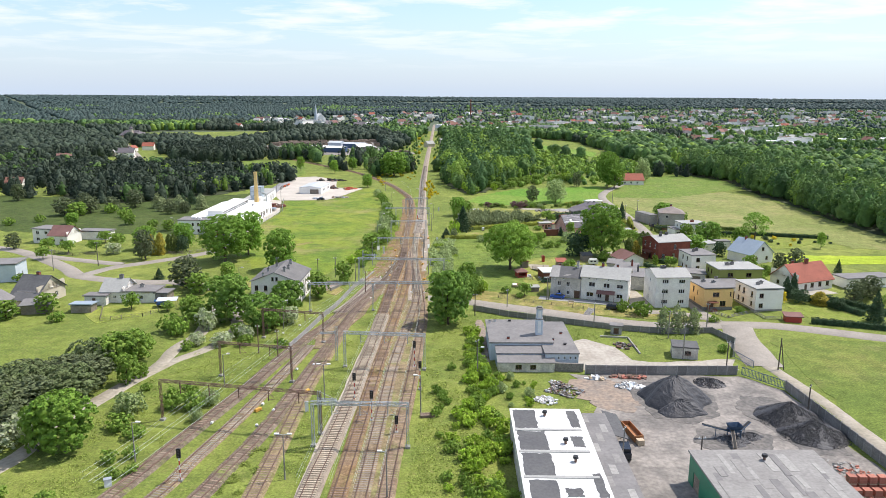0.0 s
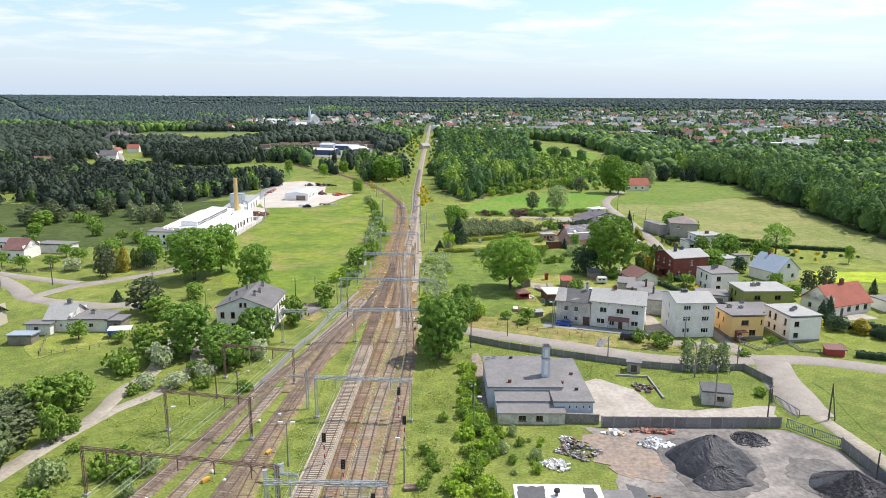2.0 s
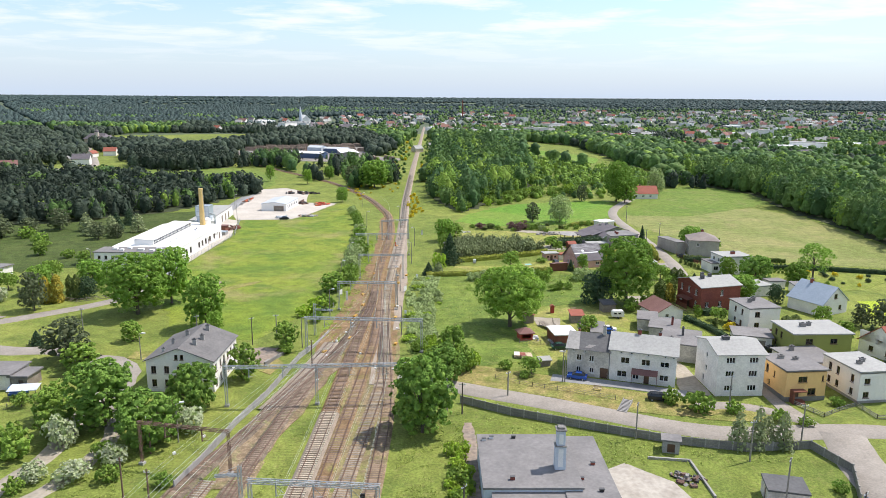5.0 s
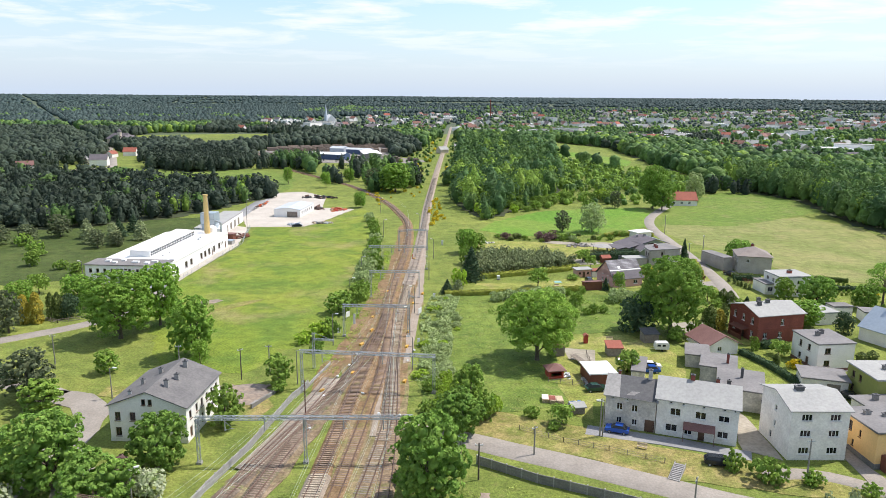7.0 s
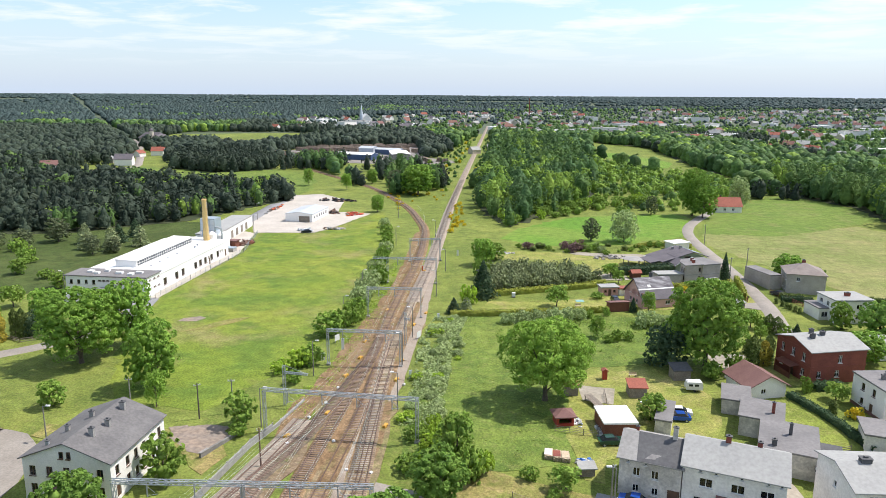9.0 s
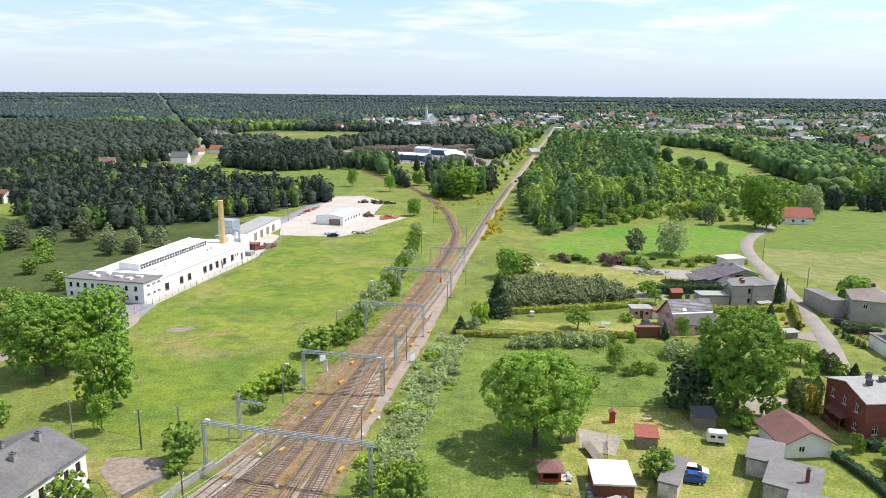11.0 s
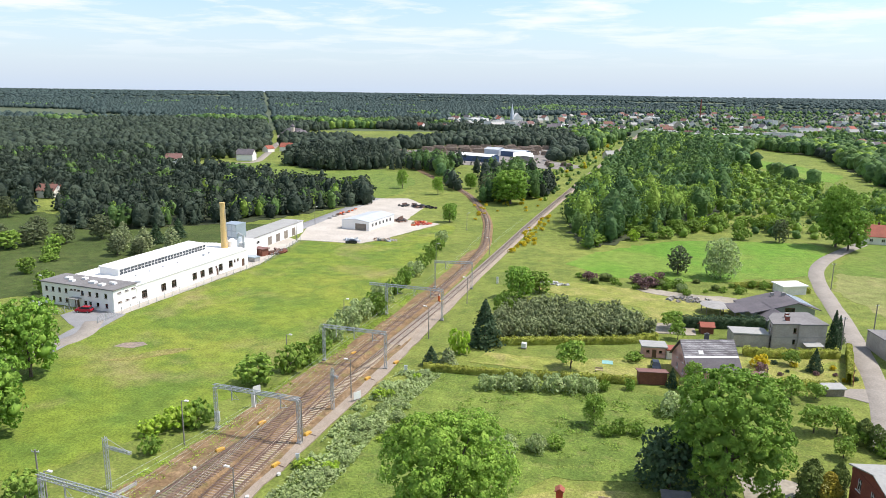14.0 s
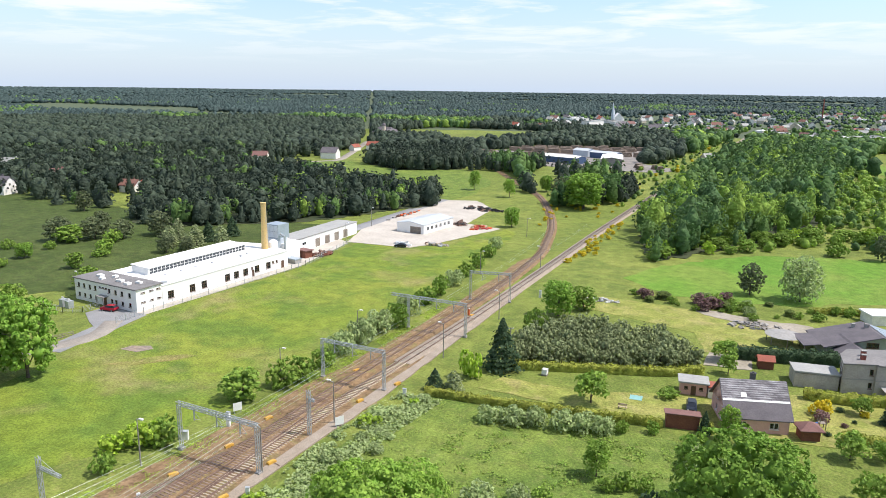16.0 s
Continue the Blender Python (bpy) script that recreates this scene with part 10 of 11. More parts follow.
litter(63.0, 91.0, 3.6, 1.6, 90, (M_BRICKNEW, M_PALLET), "scatter of loose bricks by the pallets", (0.12, 0.3), tall=0.3)
litter(57.0, 102.4, 2.0, 1.0, 24, (M_CONCDARK, M_CONC), "broken concrete blocks by the wall", (0.2, 0.5))
litter(28.6, 115.4, 1.6, 2.2, 50, (M_CONCDARK, M_WOOD, M_BLUE), "clutter of planks and scrap behind the warehouse")
litter(39.0, 153.6, 2.2, 2.0, 60, (M_BLACK, M_CONCDARK, M_RUST), "scrap and old tyres in the ruined pit", (0.2, 0.5))
litter(24.0, 202.8, 1.0, 1.4, 36, (M_BLUE, M_WHITE, M_CONC), "covered odds and ends in the garden", (0.2, 0.5))
litter(24.0, 216.6, 1.0, 1.6, 24, (M_WHITE, M_GALV), "bits of play equipment on the grass", (0.15, 0.4))
litter(37.6, 226.6, 1.4, 1.4, 40, (M_RUST, M_CONCDARK, M_BLUE, M_WHITE), "garden clutter beside the red-roofed shed", (0.12, 0.35))
litter(27.6, 213.8, 0.8, 2.6, 30, (M_WHITE, M_GALV), "clutter beside the white-roofed garage", (0.15, 0.4))
litter(58.0, 239.0, 3.0, 2.4, 70, (M_WOOD, M_CONCDARK, M_WHITE), "timber and scrap under the oak", (0.2, 0.6))
litter(60.0, 203.4, 1.4, 0.6, 30, (M_CONC, M_WHITE, M_BLUE), "row of pots by the outbuilding", (0.1, 0.25))
litter(8.0, 348.0, 4.0, 2.0, 60, (M_WHITE, M_CONC), "pale stones in the upper garden", (0.2, 0.6))
litter(46.0, 346.0, 6.0, 3.0, 80, (M_STONE, M_CONC), "rockery stones in the garden", (0.2, 0.6))
litter(-87.0, 352.0, 2.0, 4.0, 60, (M_RUST, M_BROWNWOOD), "dark stacks of iron racks by the factory", (0.3, 0.9), tall=1.6)
litter(-103.0, 430.0, 1.2, 14.0, 36, (M_ORANGE, M_CONC, M_RUST), "row of orange-red containers along the drive", (0.4, 1.0), tall=0.6)
litter(-80.0, 462.0, 10.0, 3.0, 60, (M_BLACK, M_RUST, M_TYRE), "farm machinery parts parked at the yard end", (0.4, 1.2), tall=1.2)
litter(-62.0, 421.0, 3.0, 4.0, 60, (M_ORANGE, M_RED, M_PALLET), "red machine parts on the yard", (0.4, 1.1), tall=1.0)
litter(-72.0, 424.0, 2.4, 3.0, 50, (M_RUST, M_BLACK), "dark stacked iron frames on the yard", (0.4, 1.1), tall=1.6)
litter(-62.0, 384.6, 4.0, 1.4, 60, (M_GALV, M_CONC, M_RUST, M_PALLET), "pallets and crates at the yard corner", (0.3, 0.9), tall=1.2)
litter(-72.5, 379.5, 3.0, 1.2, 40, (M_GALV, M_WHITE), "metal crates stacked at the yard edge", (0.3, 0.9), tall=1.4)

pit = thing("ruined_foundation", Matrix(), "low broken concrete foundation with scrap inside", "ruin")
for a, c in (((35.0, 160.0), (41.4, 159.2)), ((41.4, 159.2), (41.6, 148.8))):
    part("low_wall", Bm().bar((*a, 0.17), (*c, 0.17), 0.3, 0.42), M_CONC, pit)
kk = house("small transformer kiosk with sheet roof", 37.9, 162.0, -14.0, 2.6, 2.2, 2.0, "flat", 0.1, M_CONC, M_ROOFGREY, {"f": [(1.3, 0.9, 1.2, 1.5, "d")]}, name="kiosk", category="kiosk", over=0.3)

# warehouse roof coats: dark felt patches, ridges and cowls
for x0, y0, x1, y1 in ((10.2, 103.6, 13.8, 110.2), (10.3, 96.6, 14.6, 102.6), (10.4, 89.2, 14.6, 95.6), (10.6, 80.0, 14.4, 88.2), (10.6, 70.0, 14.4, 78.6), (19.0, 104.0, 20.6, 110.0), (18.4, 97.6, 20.2, 101.0), (19.6, 84.0, 20.9, 90.0), (15.4, 84.0, 17.6, 86.2), (10.6, 62, 14.2, 68.6)):
    pts = []
    for (a, c), (e, f) in zip(((x0, y0), (x1, y0), (x1, y1), (x0, y1)), ((x1, y0), (x1, y1), (x0, y1), (x0, y0))):
        for i in range(7):
            pts.append((a + (e - a) * i / 7 + rs.uniform(-0.16, 0.16), c + (f - c) * i / 7 + rs.uniform(-0.16, 0.16)))
    b = Bm().prism([(p[0] - 9.9, p[1] - 58.0) for p in pts], 4.485, 4.492)
    part("felt_patch", b, M_ROOFDARK, wh)
for y in (102.9, 96.0, 88.8, 79.4):
    part("roof_ridge", Bm().box(0.2, y - 58.2, 4.485, 10.6, y - 57.6, 4.6), M_ROOFLIGHT, wh)
for t0, pts in ((wh, ((5.4, 50.0, 4.48), (7.4, 40.6, 4.48), (8.0, 35.2, 4.48), (7.0, 24.0, 4.48))), (gb, ((9.6, 35.2, 4.98), (8.0, 20.0, 4.98)))):
    for x, y, z in pts:
        c = part("roof_cowl", Bm().tube((x, y, z), (x, y, z + 0.6), 0.2, None, 12), M_RUST, t0)
        part("cowl_hat", Bm().tube((x, y, z + 0.6), (x, y, z + 0.95), 0.42, 0.36, 12), M_BLACK, c)
for i in range(90):
    x, y, w, l = rs.uniform(0.3, 16.4), rs.uniform(2, 34), rs.uniform(0.6, 1.4), rs.uniform(2, 6)
    part("felt_strip", Bm().box(x, y, 4.98, x + w, min(y + l, 37.6), 4.985 + i * 0.0006), (M_ROOFPATCH2, M_ROOFGREY, M_ROOFPATCH)[i % 3], gb)
for i in range(16):
    y = 1 + i * 3.2
    part("felt_strip", Bm().box(11.6 + (i % 3) * 1.2, y, 3.885, 12.6 + (i % 3) * 1.2, y + 2.6, 3.892), (M_ROOFPATCH2, M_ROOFPATCH)[i % 2], wh)
for x, y, m in ((20.6, 157.0, M_BRICK), (24.4, 151.6, M_BRICK), (24.2, 144.4, M_BLACK), (22.0, 147.4, M_BRICK), (12.2, 146.2, M_BRICK), (10.0, 158.0, M_WHITE), (13.4, 158.2, M_BLACK), (8.8, 157.4, M_WHITE)):
    z = 3.58 if x > 21.4 else 4.26
    t = thing("roof_vent", pose(x, y, z), "small roof vent on the workshop", "roof vent", "vents on the workshop roof")
    part("stack", Bm().box(-0.3, -0.18, -0.1, 0.3, 0.18, 0.4), m, t)
    part("hood", Bm().box(-0.36, -0.24, 0.4, 0.36, 0.24, 0.46), M_ROOFDARK, t)


# ---- vehicles ----
def car(x, y, turn, paint, label, length=4.2, estate=False, wide=1.72):
    t = thing("car", pose(x, y, 0.1, 0, 0, turn), label, "car", "parked cars")
    L, w = length / 2, wide / 2
    prof = [(-L, 0.45), (-L + 0.05, 0.8), (-L + 0.9, 0.95), (L - (0.1 if estate else 0.7), 0.95), (L, 0.8), (L, 0.45), (L - 0.2, 0.28), (-L + 0.2, 0.28)]
    b = Bm()
    n = len(prof)
    b.add([(p, -w, z) for p, z in prof] + [(p, w, z) for p, z in prof], [tuple(range(n)), tuple(range(2 * n - 1, n - 1, -1))] + [(i + n, (i + 1) % n + n, (i + 1) % n, i) for i in range(n)])
    part("body", b, paint, t)
    r = [(-L + 0.95, 0.94), (-L + 1.75, 1.42), (L - (0.55 if estate else 1.1), 1.42), (L - (0.12 if estate else 0.4), 0.94)]
    g = Bm().add([(p, -w * 0.9, z) if z < 1 else (p, -w * 0.74, z) for p, z in r] + [(p, w * 0.9, z) if z < 1 else (p, w * 0.74, z) for p, z in r], ((0, 1, 2, 3), (7, 6, 5, 4), (0, 4, 5, 1), (2, 6, 7, 3), (1, 5, 6, 2)))
    gh = part("window_band", g, M_CARDARK, t, "dark car windows")
    part("roof_panel", Bm().box(r[1][0] - 0.05, -w * 0.75, 1.41, r[2][0] + 0.05, w * 0.75, 1.47), paint, gh)
    for u in (-L + 0.8, L - 0.8):
        for v in (-w + 0.08, w - 0.08):
            wl_ = part("wheel", Bm().tube((u, v - 0.1, 0.2), (u, v + 0.1, 0.2), 0.3, None, 14), M_TYRE, t)
            part("rim", Bm().tube((u, v - 0.11, 0.2), (u, v + 0.11, 0.2), 0.17, None, 10), M_GALV, wl_)
    for v in (-w + 0.25, w - 0.25):
        part("headlight", Bm().box(-L - 0.01, v - 0.15, 0.62, -L + 0.1, v + 0.15, 0.76), M_WHITE, t)
        part("tail_light", Bm().box(L - 0.06, v - 0.12, 0.62, L + 0.02, v + 0.12, 0.78), M_RED, t)
    return t


car(29.6, 192.2, -18, M_CARBLUE, "blue hatchback parked before the stained house", 4.0)
car(43.4, 182.0, 168, M_CARDARK, "black estate car parked beside the slope", 4.6, True)
car(41.6, 219.6, 0, M_CARBLUE, "blue saloon parked on the garden grass", 4.2)
car(42.4, 221.8, 176, M_CARWHITE, "white hatchback parked on the garden grass", 4.2, True)
car(28.8, 209.4, -170, M_CARGREEN, "dark green car beside the white-roofed garage", 4.2)
car(-94.6, 277.6, 14, M_CARRED, "red hatchback before the factory entrance", 4.2, True)
car(-71.0, 378.0 - 2.4, 20, M_CARDARK, "dark car parked on the lawn edge", 4.3)
car(40.4, 291.2, 100, M_CARDARK, "dark car on the garden grass", 4.0, True)
car(59.4, 346.0, 15, M_CARWHITE, "white car beside the green house", 4.3)
car(76.6, 208.2, 150, M_CARDARK, "black car under the olive house terrace", 4.3)
car(87.2, 303.4, -60, M_CARDARK, "dark car on the lane drive", 4.3)
cv = thing("caravan", pose(47.3, 232.8, 0.1, 0, 0, 0) @ Matrix.Diagonal((0.8, 0.85, 0.85, 1)), "small white touring caravan on the grass", "caravan")
n = 8
prof = [(-1.9, 0.5), (-2.0, 1.2), (-1.7, 2.1), (-1.4, 2.3), (1.6, 2.35), (1.9, 2.1), (2.0, 1.1), (1.9, 0.5)]
part("body", Bm().add([(p, -1.0, z) for p, z in prof] + [(p, 1.0, z) for p, z in prof], [tuple(range(n)), tuple(range(2 * n - 1, n - 1, -1))] + [(i + n, (i + 1) % n + n, (i + 1) % n, i) for i in range(n)]), M_CARWHITE, cv)
for u in (-0.9, 0.5):
    part("window", Bm().box(u - 0.45, -1.03, 1.35, u + 0.45, -1.0, 1.85), M_CARDARK, cv)
part("wheel", Bm().tube((0.1, -0.98, 0.28), (0.1, -0.8, 0.28), 0.32, None, 14), M_TYRE, cv)
part("wheel", Bm().tube((0.1, 0.8, 0.28), (0.1, 0.98, 0.28), 0.32, None, 14), M_TYRE, cv)
part("drawbar", Bm().bar((-1.9, 0, 0.45), (-2.9, 0, 0.4), 0.1), M_GALV, cv)

# ---- garden things ----
house("red wooden gazebo with tiled tent roof", 20.4, 214.6, 12.0, 3.0, 2.8, 1.7, "hip", 1.0, M_RED, M_ROOFBROWN, {"f": [(1.5, 1.0, 2.2, 0.9, "o")]}, name="gazebo", category="gazebo", over=0.45)
house("small wooden hen house with red roof", 22.8, 227.6, 8.0, 2.3, 2.2, 1.8, "shed_b", 0.4, M_WOOD, M_ROOFRED, name="hen_house", category="shed", over=0.25)
house("grey garden shed with bright red roof", 34.6, 228.2, 4.0, 3.2, 2.8, 1.9, "shed_f", 0.7, M_WOOD, M_ROOFRED, name="shed", category="shed", over=0.25)
house("dark red garage with white flat roof", 28.0, 211.6, 8.0, 5.4, 6.6, 2.3, "flat", 0.1, M_BROWNWOOD, M_ROOFWHITE, name="garage", category="garage", over=0.2)
house("weathered dark wooden shed under trees", 44.6, 237.2, 10.0, 3.4, 2.8, 2.1, "shed_f", 0.6, M_WOOD, M_ROOFDARK, name="shed", category="shed", over=0.25)
house("narrow grey lean-to behind the house", 36.6, 214.4, -16.0, 2.6, 8.6, 2.2, "flat", 0.1, M_OLDPLASTER, M_ROOFGREY, name="shed", category="shed", over=0.15)
house("small red outhouse with pitched roof", 30.6, 236.2, 6.0, 0.9, 0.9, 1.9, "gable_y", 0.3, M_RED, M_ROOFRED, name="outhouse", category="outhouse", over=0.2)
house("open rabbit hutch on posts with grey roof", 23.0, 198.6, 10.0, 2.2, 1.4, 1.3, "shed_f", 0.3, M_WOOD, M_ROOFLIGHT, name="hutch", category="hutch", over=0.3)
house("small red garden hut with pyramid roof", 57.8, 288.0, 22.0, 2.8, 2.4, 1.8, "hip", 1.0, M_BROWNWOOD, M_ROOFBROWN, name="garden_hut", category="hut", over=0.5)
house("dark red garden hut by the hedge", 84.4, 172.6, -8.0, 3.8, 2.2, 1.5, "shed_f", 0.4, M_RED, M_ROOFBROWN, name="garden_hut", category="hut", over=0.4)
house("low wood store with pale sheet roof", 71.0, 289.0, 22.0, 3.4, 1.8, 1.4, "shed_f", 0.3, M_WOOD, M_ROOFLIGHT, name="wood_store", category="shed", over=0.3)
house("small red roofed garden hut in shrubs", 49.0, 317.6, 15.0, 2.8, 2.2, 1.8, "gable_x", 0.7, M_BROWNWOOD, M_ROOFRED, name="garden_hut", category="hut", over=0.3)
house("brown open shelter beside the factory", -92.4, 345.6, -6.0, 4.0, 3.2, 2.2, "flat", 0.2, M_BROWNWOOD, M_ROOFBROWN, name="shelter", category="shelter", over=0.4)
house("low concrete tank beside the factory", -90.4, 338.0, -6.0, 4.2, 2.6, 1.3, "flat", 0.0, M_CONC, M_ROOFBLUE, name="tank", category="tank", over=0.1)
rp = thing("wooden_ramp", pose(26.6, 226.6, 0.05, 0, 0, -64), "tilted grey plank platform on stilts", "platform")
for i in range(9):
    part("plank", Bm().box(0, -0.8 + i * 0.18, 1.0, 6.4, -0.64 + i * 0.18, 1.06, pose(0, 0, 0, 0, 6, 0)), M_WOOD, rp)
for u in (0.4, 3.2, 6.0):
    part("stilt", Bm().bar((u, -0.6, -0.1), (u, -0.6, 1.0 - u * 0.1), 0.1).bar((u, 0.7, -0.1), (u, 0.7, 1.0 - u * 0.1), 0.1), M_WOOD, rp)
for i, (x, y) in enumerate(((18.6, 204.4), (19.9, 204.0), (21.2, 203.8))):
    t = thing("board_stack", pose(x, y, 0.05, 0, 0, -4 + i * 3), "covered stack of pale boards on the grass", "board stack", "board stacks")
    for k in range(4):
        for u in range(5):
            part("board", Bm().box(-0.62 + u * 0.25, -1.2 - 0.06 * ((k + u) % 3), k * 0.17 + 0.06, -0.4 + u * 0.25, 1.2 + 0.05 * ((k * 2 + u) % 3), k * 0.17 + 0.2), M_PALLET, t)
    part("cover", Bm().box(-0.66, -0.9, 0.72, 0.5, 1.0, 0.745), (M_WHITE, M_BRICK, M_PALLET)[i % 3], t)
for x, y, a in ((36.8, 238.4, 5), (29.8, 285.4, 8), (32.5, 186.5, -20)):
    t = thing("garden_bench", pose(x, y, 0.05, 0, 0, a), "pale wooden garden bench on grass", "bench")
    part("seat", Bm().box(-0.8, -0.22, 0.42, 0.8, 0.22, 0.48), M_PALLET, t)
    part("backrest", Bm().box(-0.8, 0.2, 0.6, 0.8, 0.25, 0.95), M_PALLET, t)
    for u in (-0.65, 0.65):
        part("leg", Bm().box(u - 0.05, -0.2, -0.05, u + 0.05, 0.2, 0.42), M_PALLET, t)
solo("ground_cover", Bm().box(-1.1, -1.0, 0, 1.1, 1.0, 0.08), M_TURQ, "square pale turquoise cover on the lawn", "ground cover", pose(30.8, 291.2, 0.05, 0, 0, 8))
# clipped garden rows and a thuja row beside the lane
for (ax, ay), (bx, by), n in (((106.5, 293.6), (118.4, 292.5), 10), ((104.6, 286.5), (114.8, 284.8), 9), ((104.2, 283.2), (113.6, 281.1), 9)):
    for i in range(n):
        u = i / (n - 1)
        plant("bush", ax + (bx - ax) * u, ay + (by - ay) * u, 0.8 + 0.2 * ((i * 7) % 3), 0.55)
for x, y in ((83.9, 295.4), (84.7, 292.8), (85.2, 291.1), (85.6, 289.6), (86.2, 288.0), (86.8, 286.5)):
    plant("thuja", x, y, 1.7, 0.55)
house("red roofed cottage in a clearing of the pine wood", -263.0, 416.0, 47.0, 11.0, 7.0, 2.4, "gable_x", 2.8, M_BROWNWOOD, M_ROOFRED, {"f": rows((2.5, 6.5), 1.4, 1.0, 1.2)})
for x, y, a in ((-8.9, 255.6, 62), (-27.0, 251.3, 62)):
    t = thing("track_board", pose(x, y, 0, 0, 0, a), "square white board on two short posts by the track", "sign", "track boards")
    part("board", Bm().box(-0.75, -0.03, 0.5, 0.75, 0.03, 1.9), M_WHITE, t)
    for u in (-0.55, 0.55):
        part("post", Bm().box(u - 0.04, 0.032, -0.2, u + 0.04, 0.1, 1.8), M_GALV, t)
wt = thing("white_tank", pose(12.7, 293.0, 0), "small white water tank on a stand", "water tank")
part("tank_body", Bm().box(-0.5, -0.5, 0.3, 0.5, 0.5, 1.3), M_WHITE, wt)
part("stand", Bm().box(-0.55, -0.55, -0.1, 0.55, 0.55, 0.3), M_WOOD, wt)
rpav = thing("round_shelter", pose(52.4, 336.4, 0), "round grey shelter roof in the garden", "shelter")
part("roof", Bm().tube((0, 0, 2.1), (0, 0, 2.6), 3.9, 0.4, 24), M_ROOFPATCH2, rpav)
for i in range(6):
    part("post", Bm().tube((3.4 * math.cos(i), 3.4 * math.sin(i), -0.1), (3.4 * math.cos(i), 3.4 * math.sin(i), 2.15), 0.1, None, 6), M_WOOD, rpav)
pg = thing("climbing_frame", pose(60.2, 293.6, 0.05, 0, 0, 20), "small wooden climbing frame with blue slide", "play equipment")
part("tower_frame", Bm().bar((0, 0, -0.1), (0, 0, 2.2), 0.1).bar((1, 0, -0.1), (1, 0, 2.2), 0.1).bar((1, 1, -0.1), (1, 1, 2.2), 0.1).bar((0, 1, -0.1), (0, 1, 2.2), 0.1).box(0, 0, 1.1, 1, 1, 1.18), M_WOOD, pg)
part("slide", Bm().bar((-0.1, 0.5, 1.1), (-2.2, 0.5, 0.1), 0.5, 0.08), M_BLUE, pg)
st = thing("outdoor_steps", pose(35.0, 176.9, 0, 0, 0, 63), "concrete steps up the grass slope", "steps")
part("base", Bm().slab([(0, -0.75, 0.12), (4.6, -0.75, 0.62), (4.6, 0.75, 0.62), (0, 0.75, 0.12)], 0.7), M_CONCDARK, st)
for i in range(10):
    part("step", Bm().box(i * 0.46, -0.7, 0.02 + i * 0.05, i * 0.46 + 0.26, 0.7, 0.2 + i * 0.05), M_CONC, st)
for v in (-0.85, 0.75):
    part("cheek_wall", Bm().slab([(-0.1, v, 0.3), (4.7, v, 0.85), (4.7, v + 0.1, 0.85), (-0.1, v + 0.1, 0.3)], 0.9), M_CONC, st)
patch("cutting_bare", [(-45, 207), (-39, 208.6), (-34.6, 208.6), (-33.4, 205.4), (-35.2, 198.6), (-38.3, 199.4), (-43.2, 203.6)], 0.118, M_RUSTSOIL, "bare earth of a shallow cutting", "bare ground", 0.7, 1.2)
cl = thing("cellar_ruin", pose(-35.2, 197.6, 0, 0, 0, 72), "low dark retaining wall beside a bare cutting", "retaining wall")
for q in range(5):
    part("wall_block", Bm().box(q * 1.7, -0.18, -0.1, q * 1.7 + 1.66, 0.18, 0.9 - 0.08 * q), M_CONCDARK, cl)
part("coping", Bm().box(-0.1, -0.26, 0.9, 1.8, 0.26, 1.0), M_CONC, cl)
tr = thing("transformer_yard", pose(-108.5, 273.8, 0.06, 0, 0, -4), "fenced grey transformers before the factory", "transformer")
for u in (0, 2.6):
    bx = part("transformer_box", Bm().box(u, 0, -0.1, u + 1.6, 1.4, 1.8), M_GALV, tr)
    for k in range(3):
        part("bushing", Bm().tube((u + 0.4 + k * 0.4, 0.7, 1.8), (u + 0.4 + k * 0.4, 0.7, 2.4), 0.09, None, 8), M_WHITE, bx)
rail_fence([(-111, 271.5), (-103, 271), (-99, 273.5), (-99, 278)], 1.6, "wire fence round the transformers", M_GALV, 2.4, 5, True)
for x, y, c in ((-79.2, 184.0, M_BLUE), (-77.4, 181.2, M_BLUE)):
    t = thing("covered_table", pose(x, y, 0.05, 0, 0, 12), "garden table under a bright blue cover", "table")
    part("cover", Bm().box(-1.6, -0.7, 0.6, 1.6, 0.7, 0.95), c, t)
    part("leg", Bm().box(-1.4, -0.5, -0.1, -1.2, 0.5, 0.6).box(1.2, -0.5, -0.1, 1.4, 0.5, 0.6), M_WOOD, t)
sp = thing("garden_pavilion", pose(-76.0, 180.6, 0.05, 0, 0, 10), "white sheet roof shelter in the garden", "shelter")
part("roof", Bm().slab([(-2.6, -1.2, 2.0), (2.6, -1.2, 2.0), (2.6, 1.6, 2.3), (-2.6, 1.6, 2.3)], 0.08), M_BLUEWALL, sp)
for u in (-2.4, 2.4):
    for v in (-1.0, 1.4):
        part("post", Bm().bar((u, v, -0.1), (u, v, 2.05), 0.1), M_WOOD, sp)

# ---- rough grass ----
rs = np.random.RandomState(77)


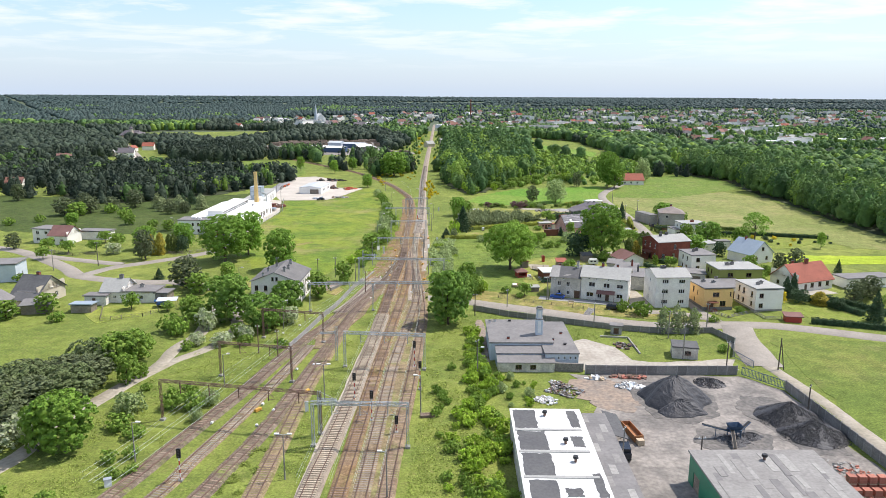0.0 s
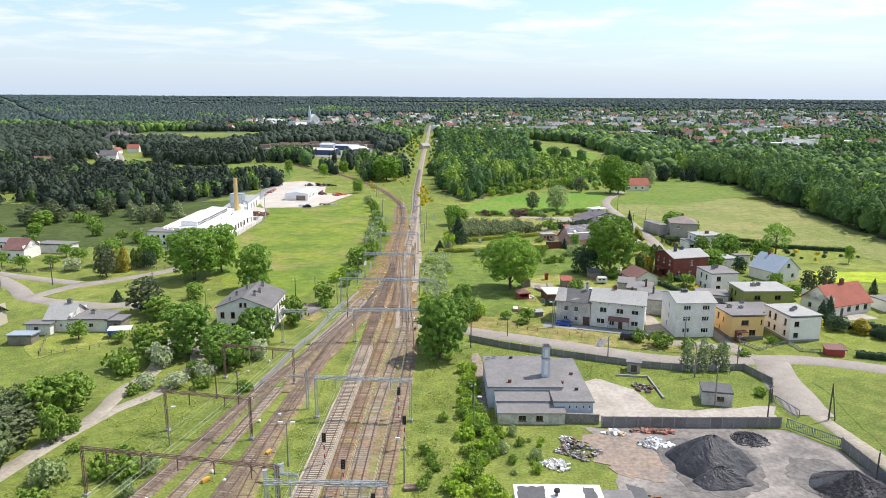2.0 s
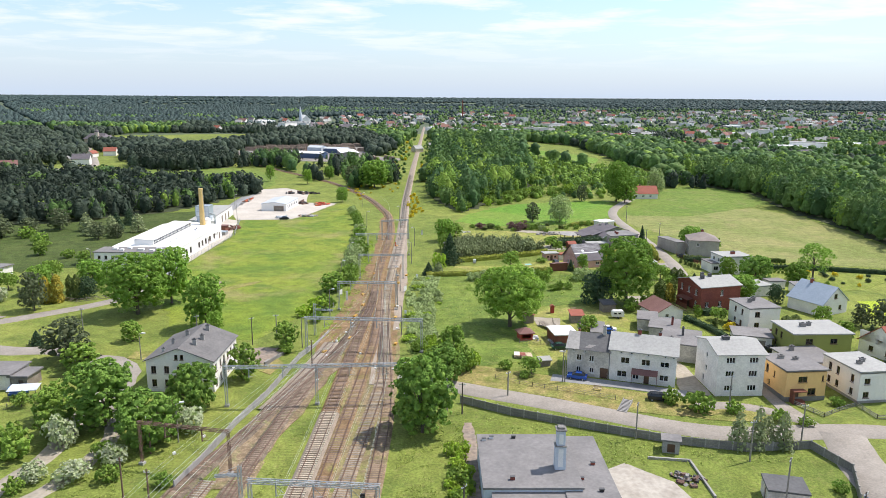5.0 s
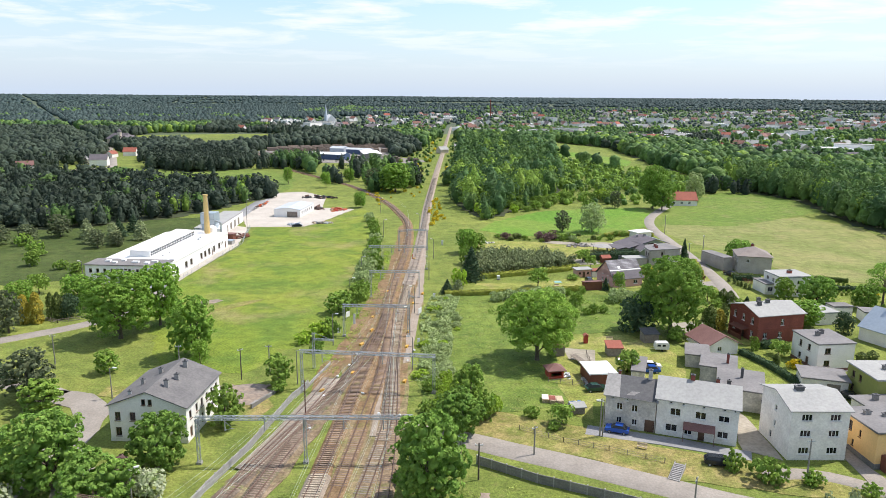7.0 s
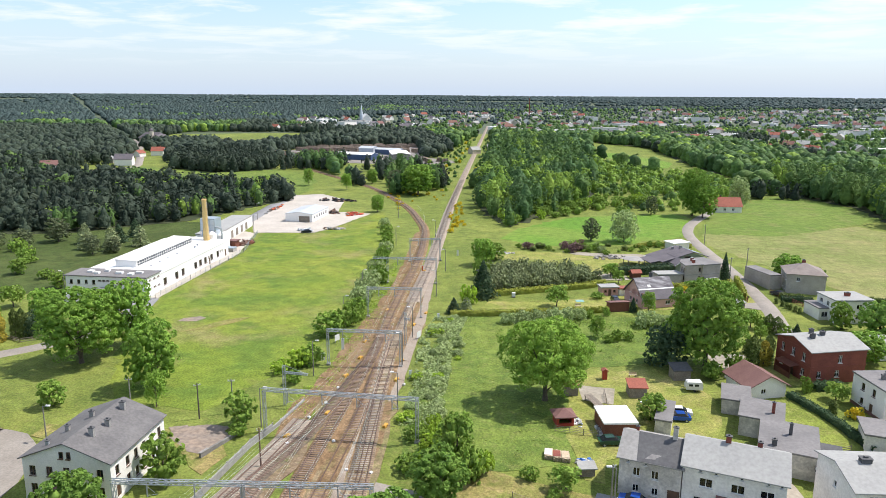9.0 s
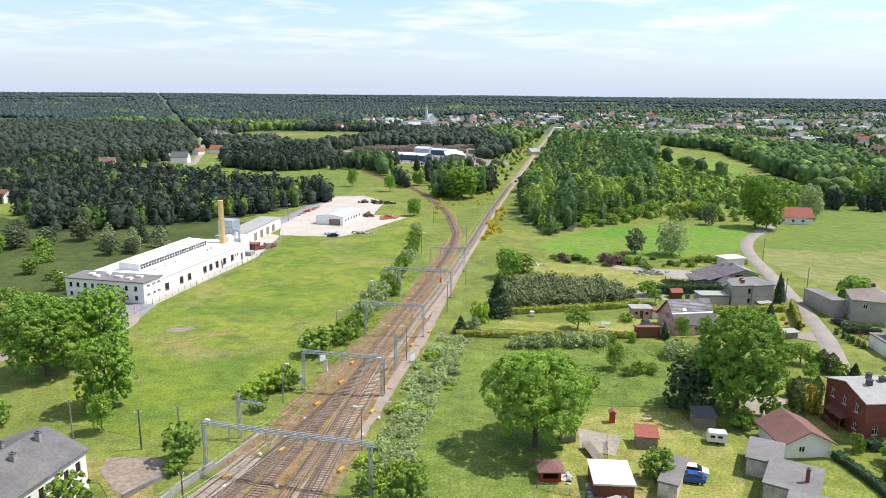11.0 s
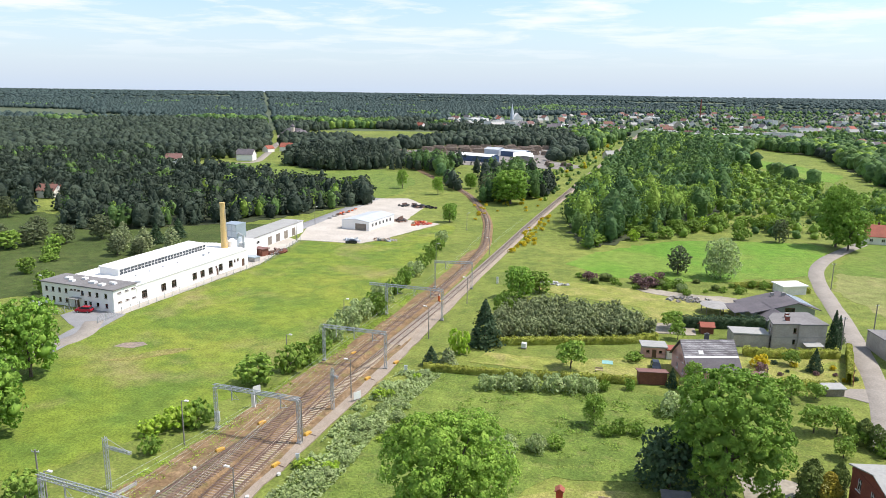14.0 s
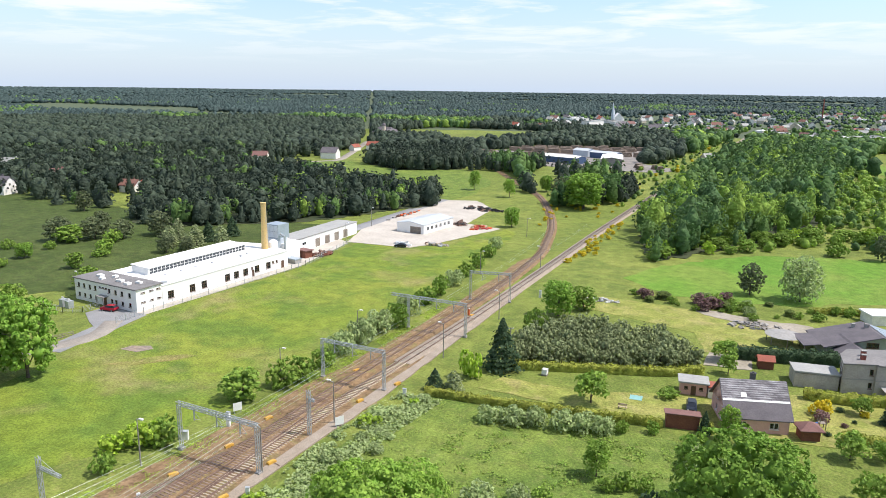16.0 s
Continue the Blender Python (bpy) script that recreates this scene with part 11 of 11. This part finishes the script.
def tufts(poly, n, h, label, lm, keep=0.5, size=0.2):
    """Loose clumps of low weeds and grass over an area."""
    xs, ys = [p[0] for p in poly], [p[1] for p in poly]
    X, Y = rs.uniform(min(xs), max(xs), n * 3), rs.uniform(min(ys), max(ys), n * 3)
    k = inside(poly, X, Y) & (value_noise(X, Y, 1.6, 15) * 0.6 + value_noise(X, Y, 7.0, 16) * 0.6 > keep + 0.1 * rs.rand(len(X)))
    X, Y = X[k][:n], Y[k][:n]
    P = np.stack([X, Y, h * rs.rand(len(X)) ** 2 + 0.06], 1)
    N = np.zeros_like(P)
    N[:, 2] = 1.0
    return solo("rough_grass", np_mesh("rough_grass", *leaves(rs, P, N, size, 0.35), lm), None, label, "grass", kind="stuff")


tufts([(-62, 84), (-49.5, 84), (-47, 104), (-41.5, 124), (-37.5, 150), (-36.5, 165), (-50, 178), (-56, 150), (-62, 125)], 9100, 0.22, "tall rough grass beside the sidings", L_TUFT)
tufts([(-6.5, 84), (8.5, 84), (8, 140), (5.5, 176), (-4, 176), (-5.5, 140)], 7699, 0.26, "tall weeds between railway and warehouse", L_TUFT)
tufts([(-4, 196), (12, 199), (21, 204), (20, 214), (22, 234), (29, 245), (44, 250), (64, 262), (60, 280), (0, 276), (-5, 262), (-7, 220)], 5600, 0.2, "tall meadow grass behind the hedge", L_TUFT)
tufts([(-26.5, 84), (-21.8, 84), (-20.2, 130), (-20, 172), (-22.5, 172), (-25.8, 130)], 2450, 0.25, "weeds between the tracks", L_TUFT)
tufts([(-34.5, 84), (-29.5, 84), (-29.2, 108), (-31.8, 104)], 3000, 0.25, "weeds in the sidings", L_TUFT)
tufts([(-24, 222), (-19.5, 222), (-20.5, 300), (-26, 300), (-27.5, 250)], 2450, 0.25, "weeds on the lifted siding", L_TUFT)
tufts([(9, 158), (26, 158), (50, 158), (60, 160), (50, 162), (28, 168), (8, 176)], 2100, 0.3, "grass behind the workshop", L_TUFT)
tufts([(-6.5, 212), (-1.0, 212), (0.4, 230), (-0.6, 250), (1.2, 272), (-7.0, 272), (-8.6, 252), (-6.6, 232)], 9000, 0.7, "grey-green brambles and nettles beside the line", L_GREYB, 0.42, 0.36)
tufts([(12, 244), (34, 250), (56, 264), (54, 276), (20, 272), (8, 262)], 4200, 0.5, "dark weeds in the tall meadow", L_BUSH, 0.62, 0.3)
tufts([(-24.5, 205), (-22.4, 222), (-21.8, 262), (-22.6, 300), (-25.6, 330), (-27.4, 330), (-26.2, 290), (-26.8, 240), (-27.6, 215)], 6000, 0.3, "dry yellowish weeds beside the lifted siding", L_YBUSH, 0.5, 0.18)
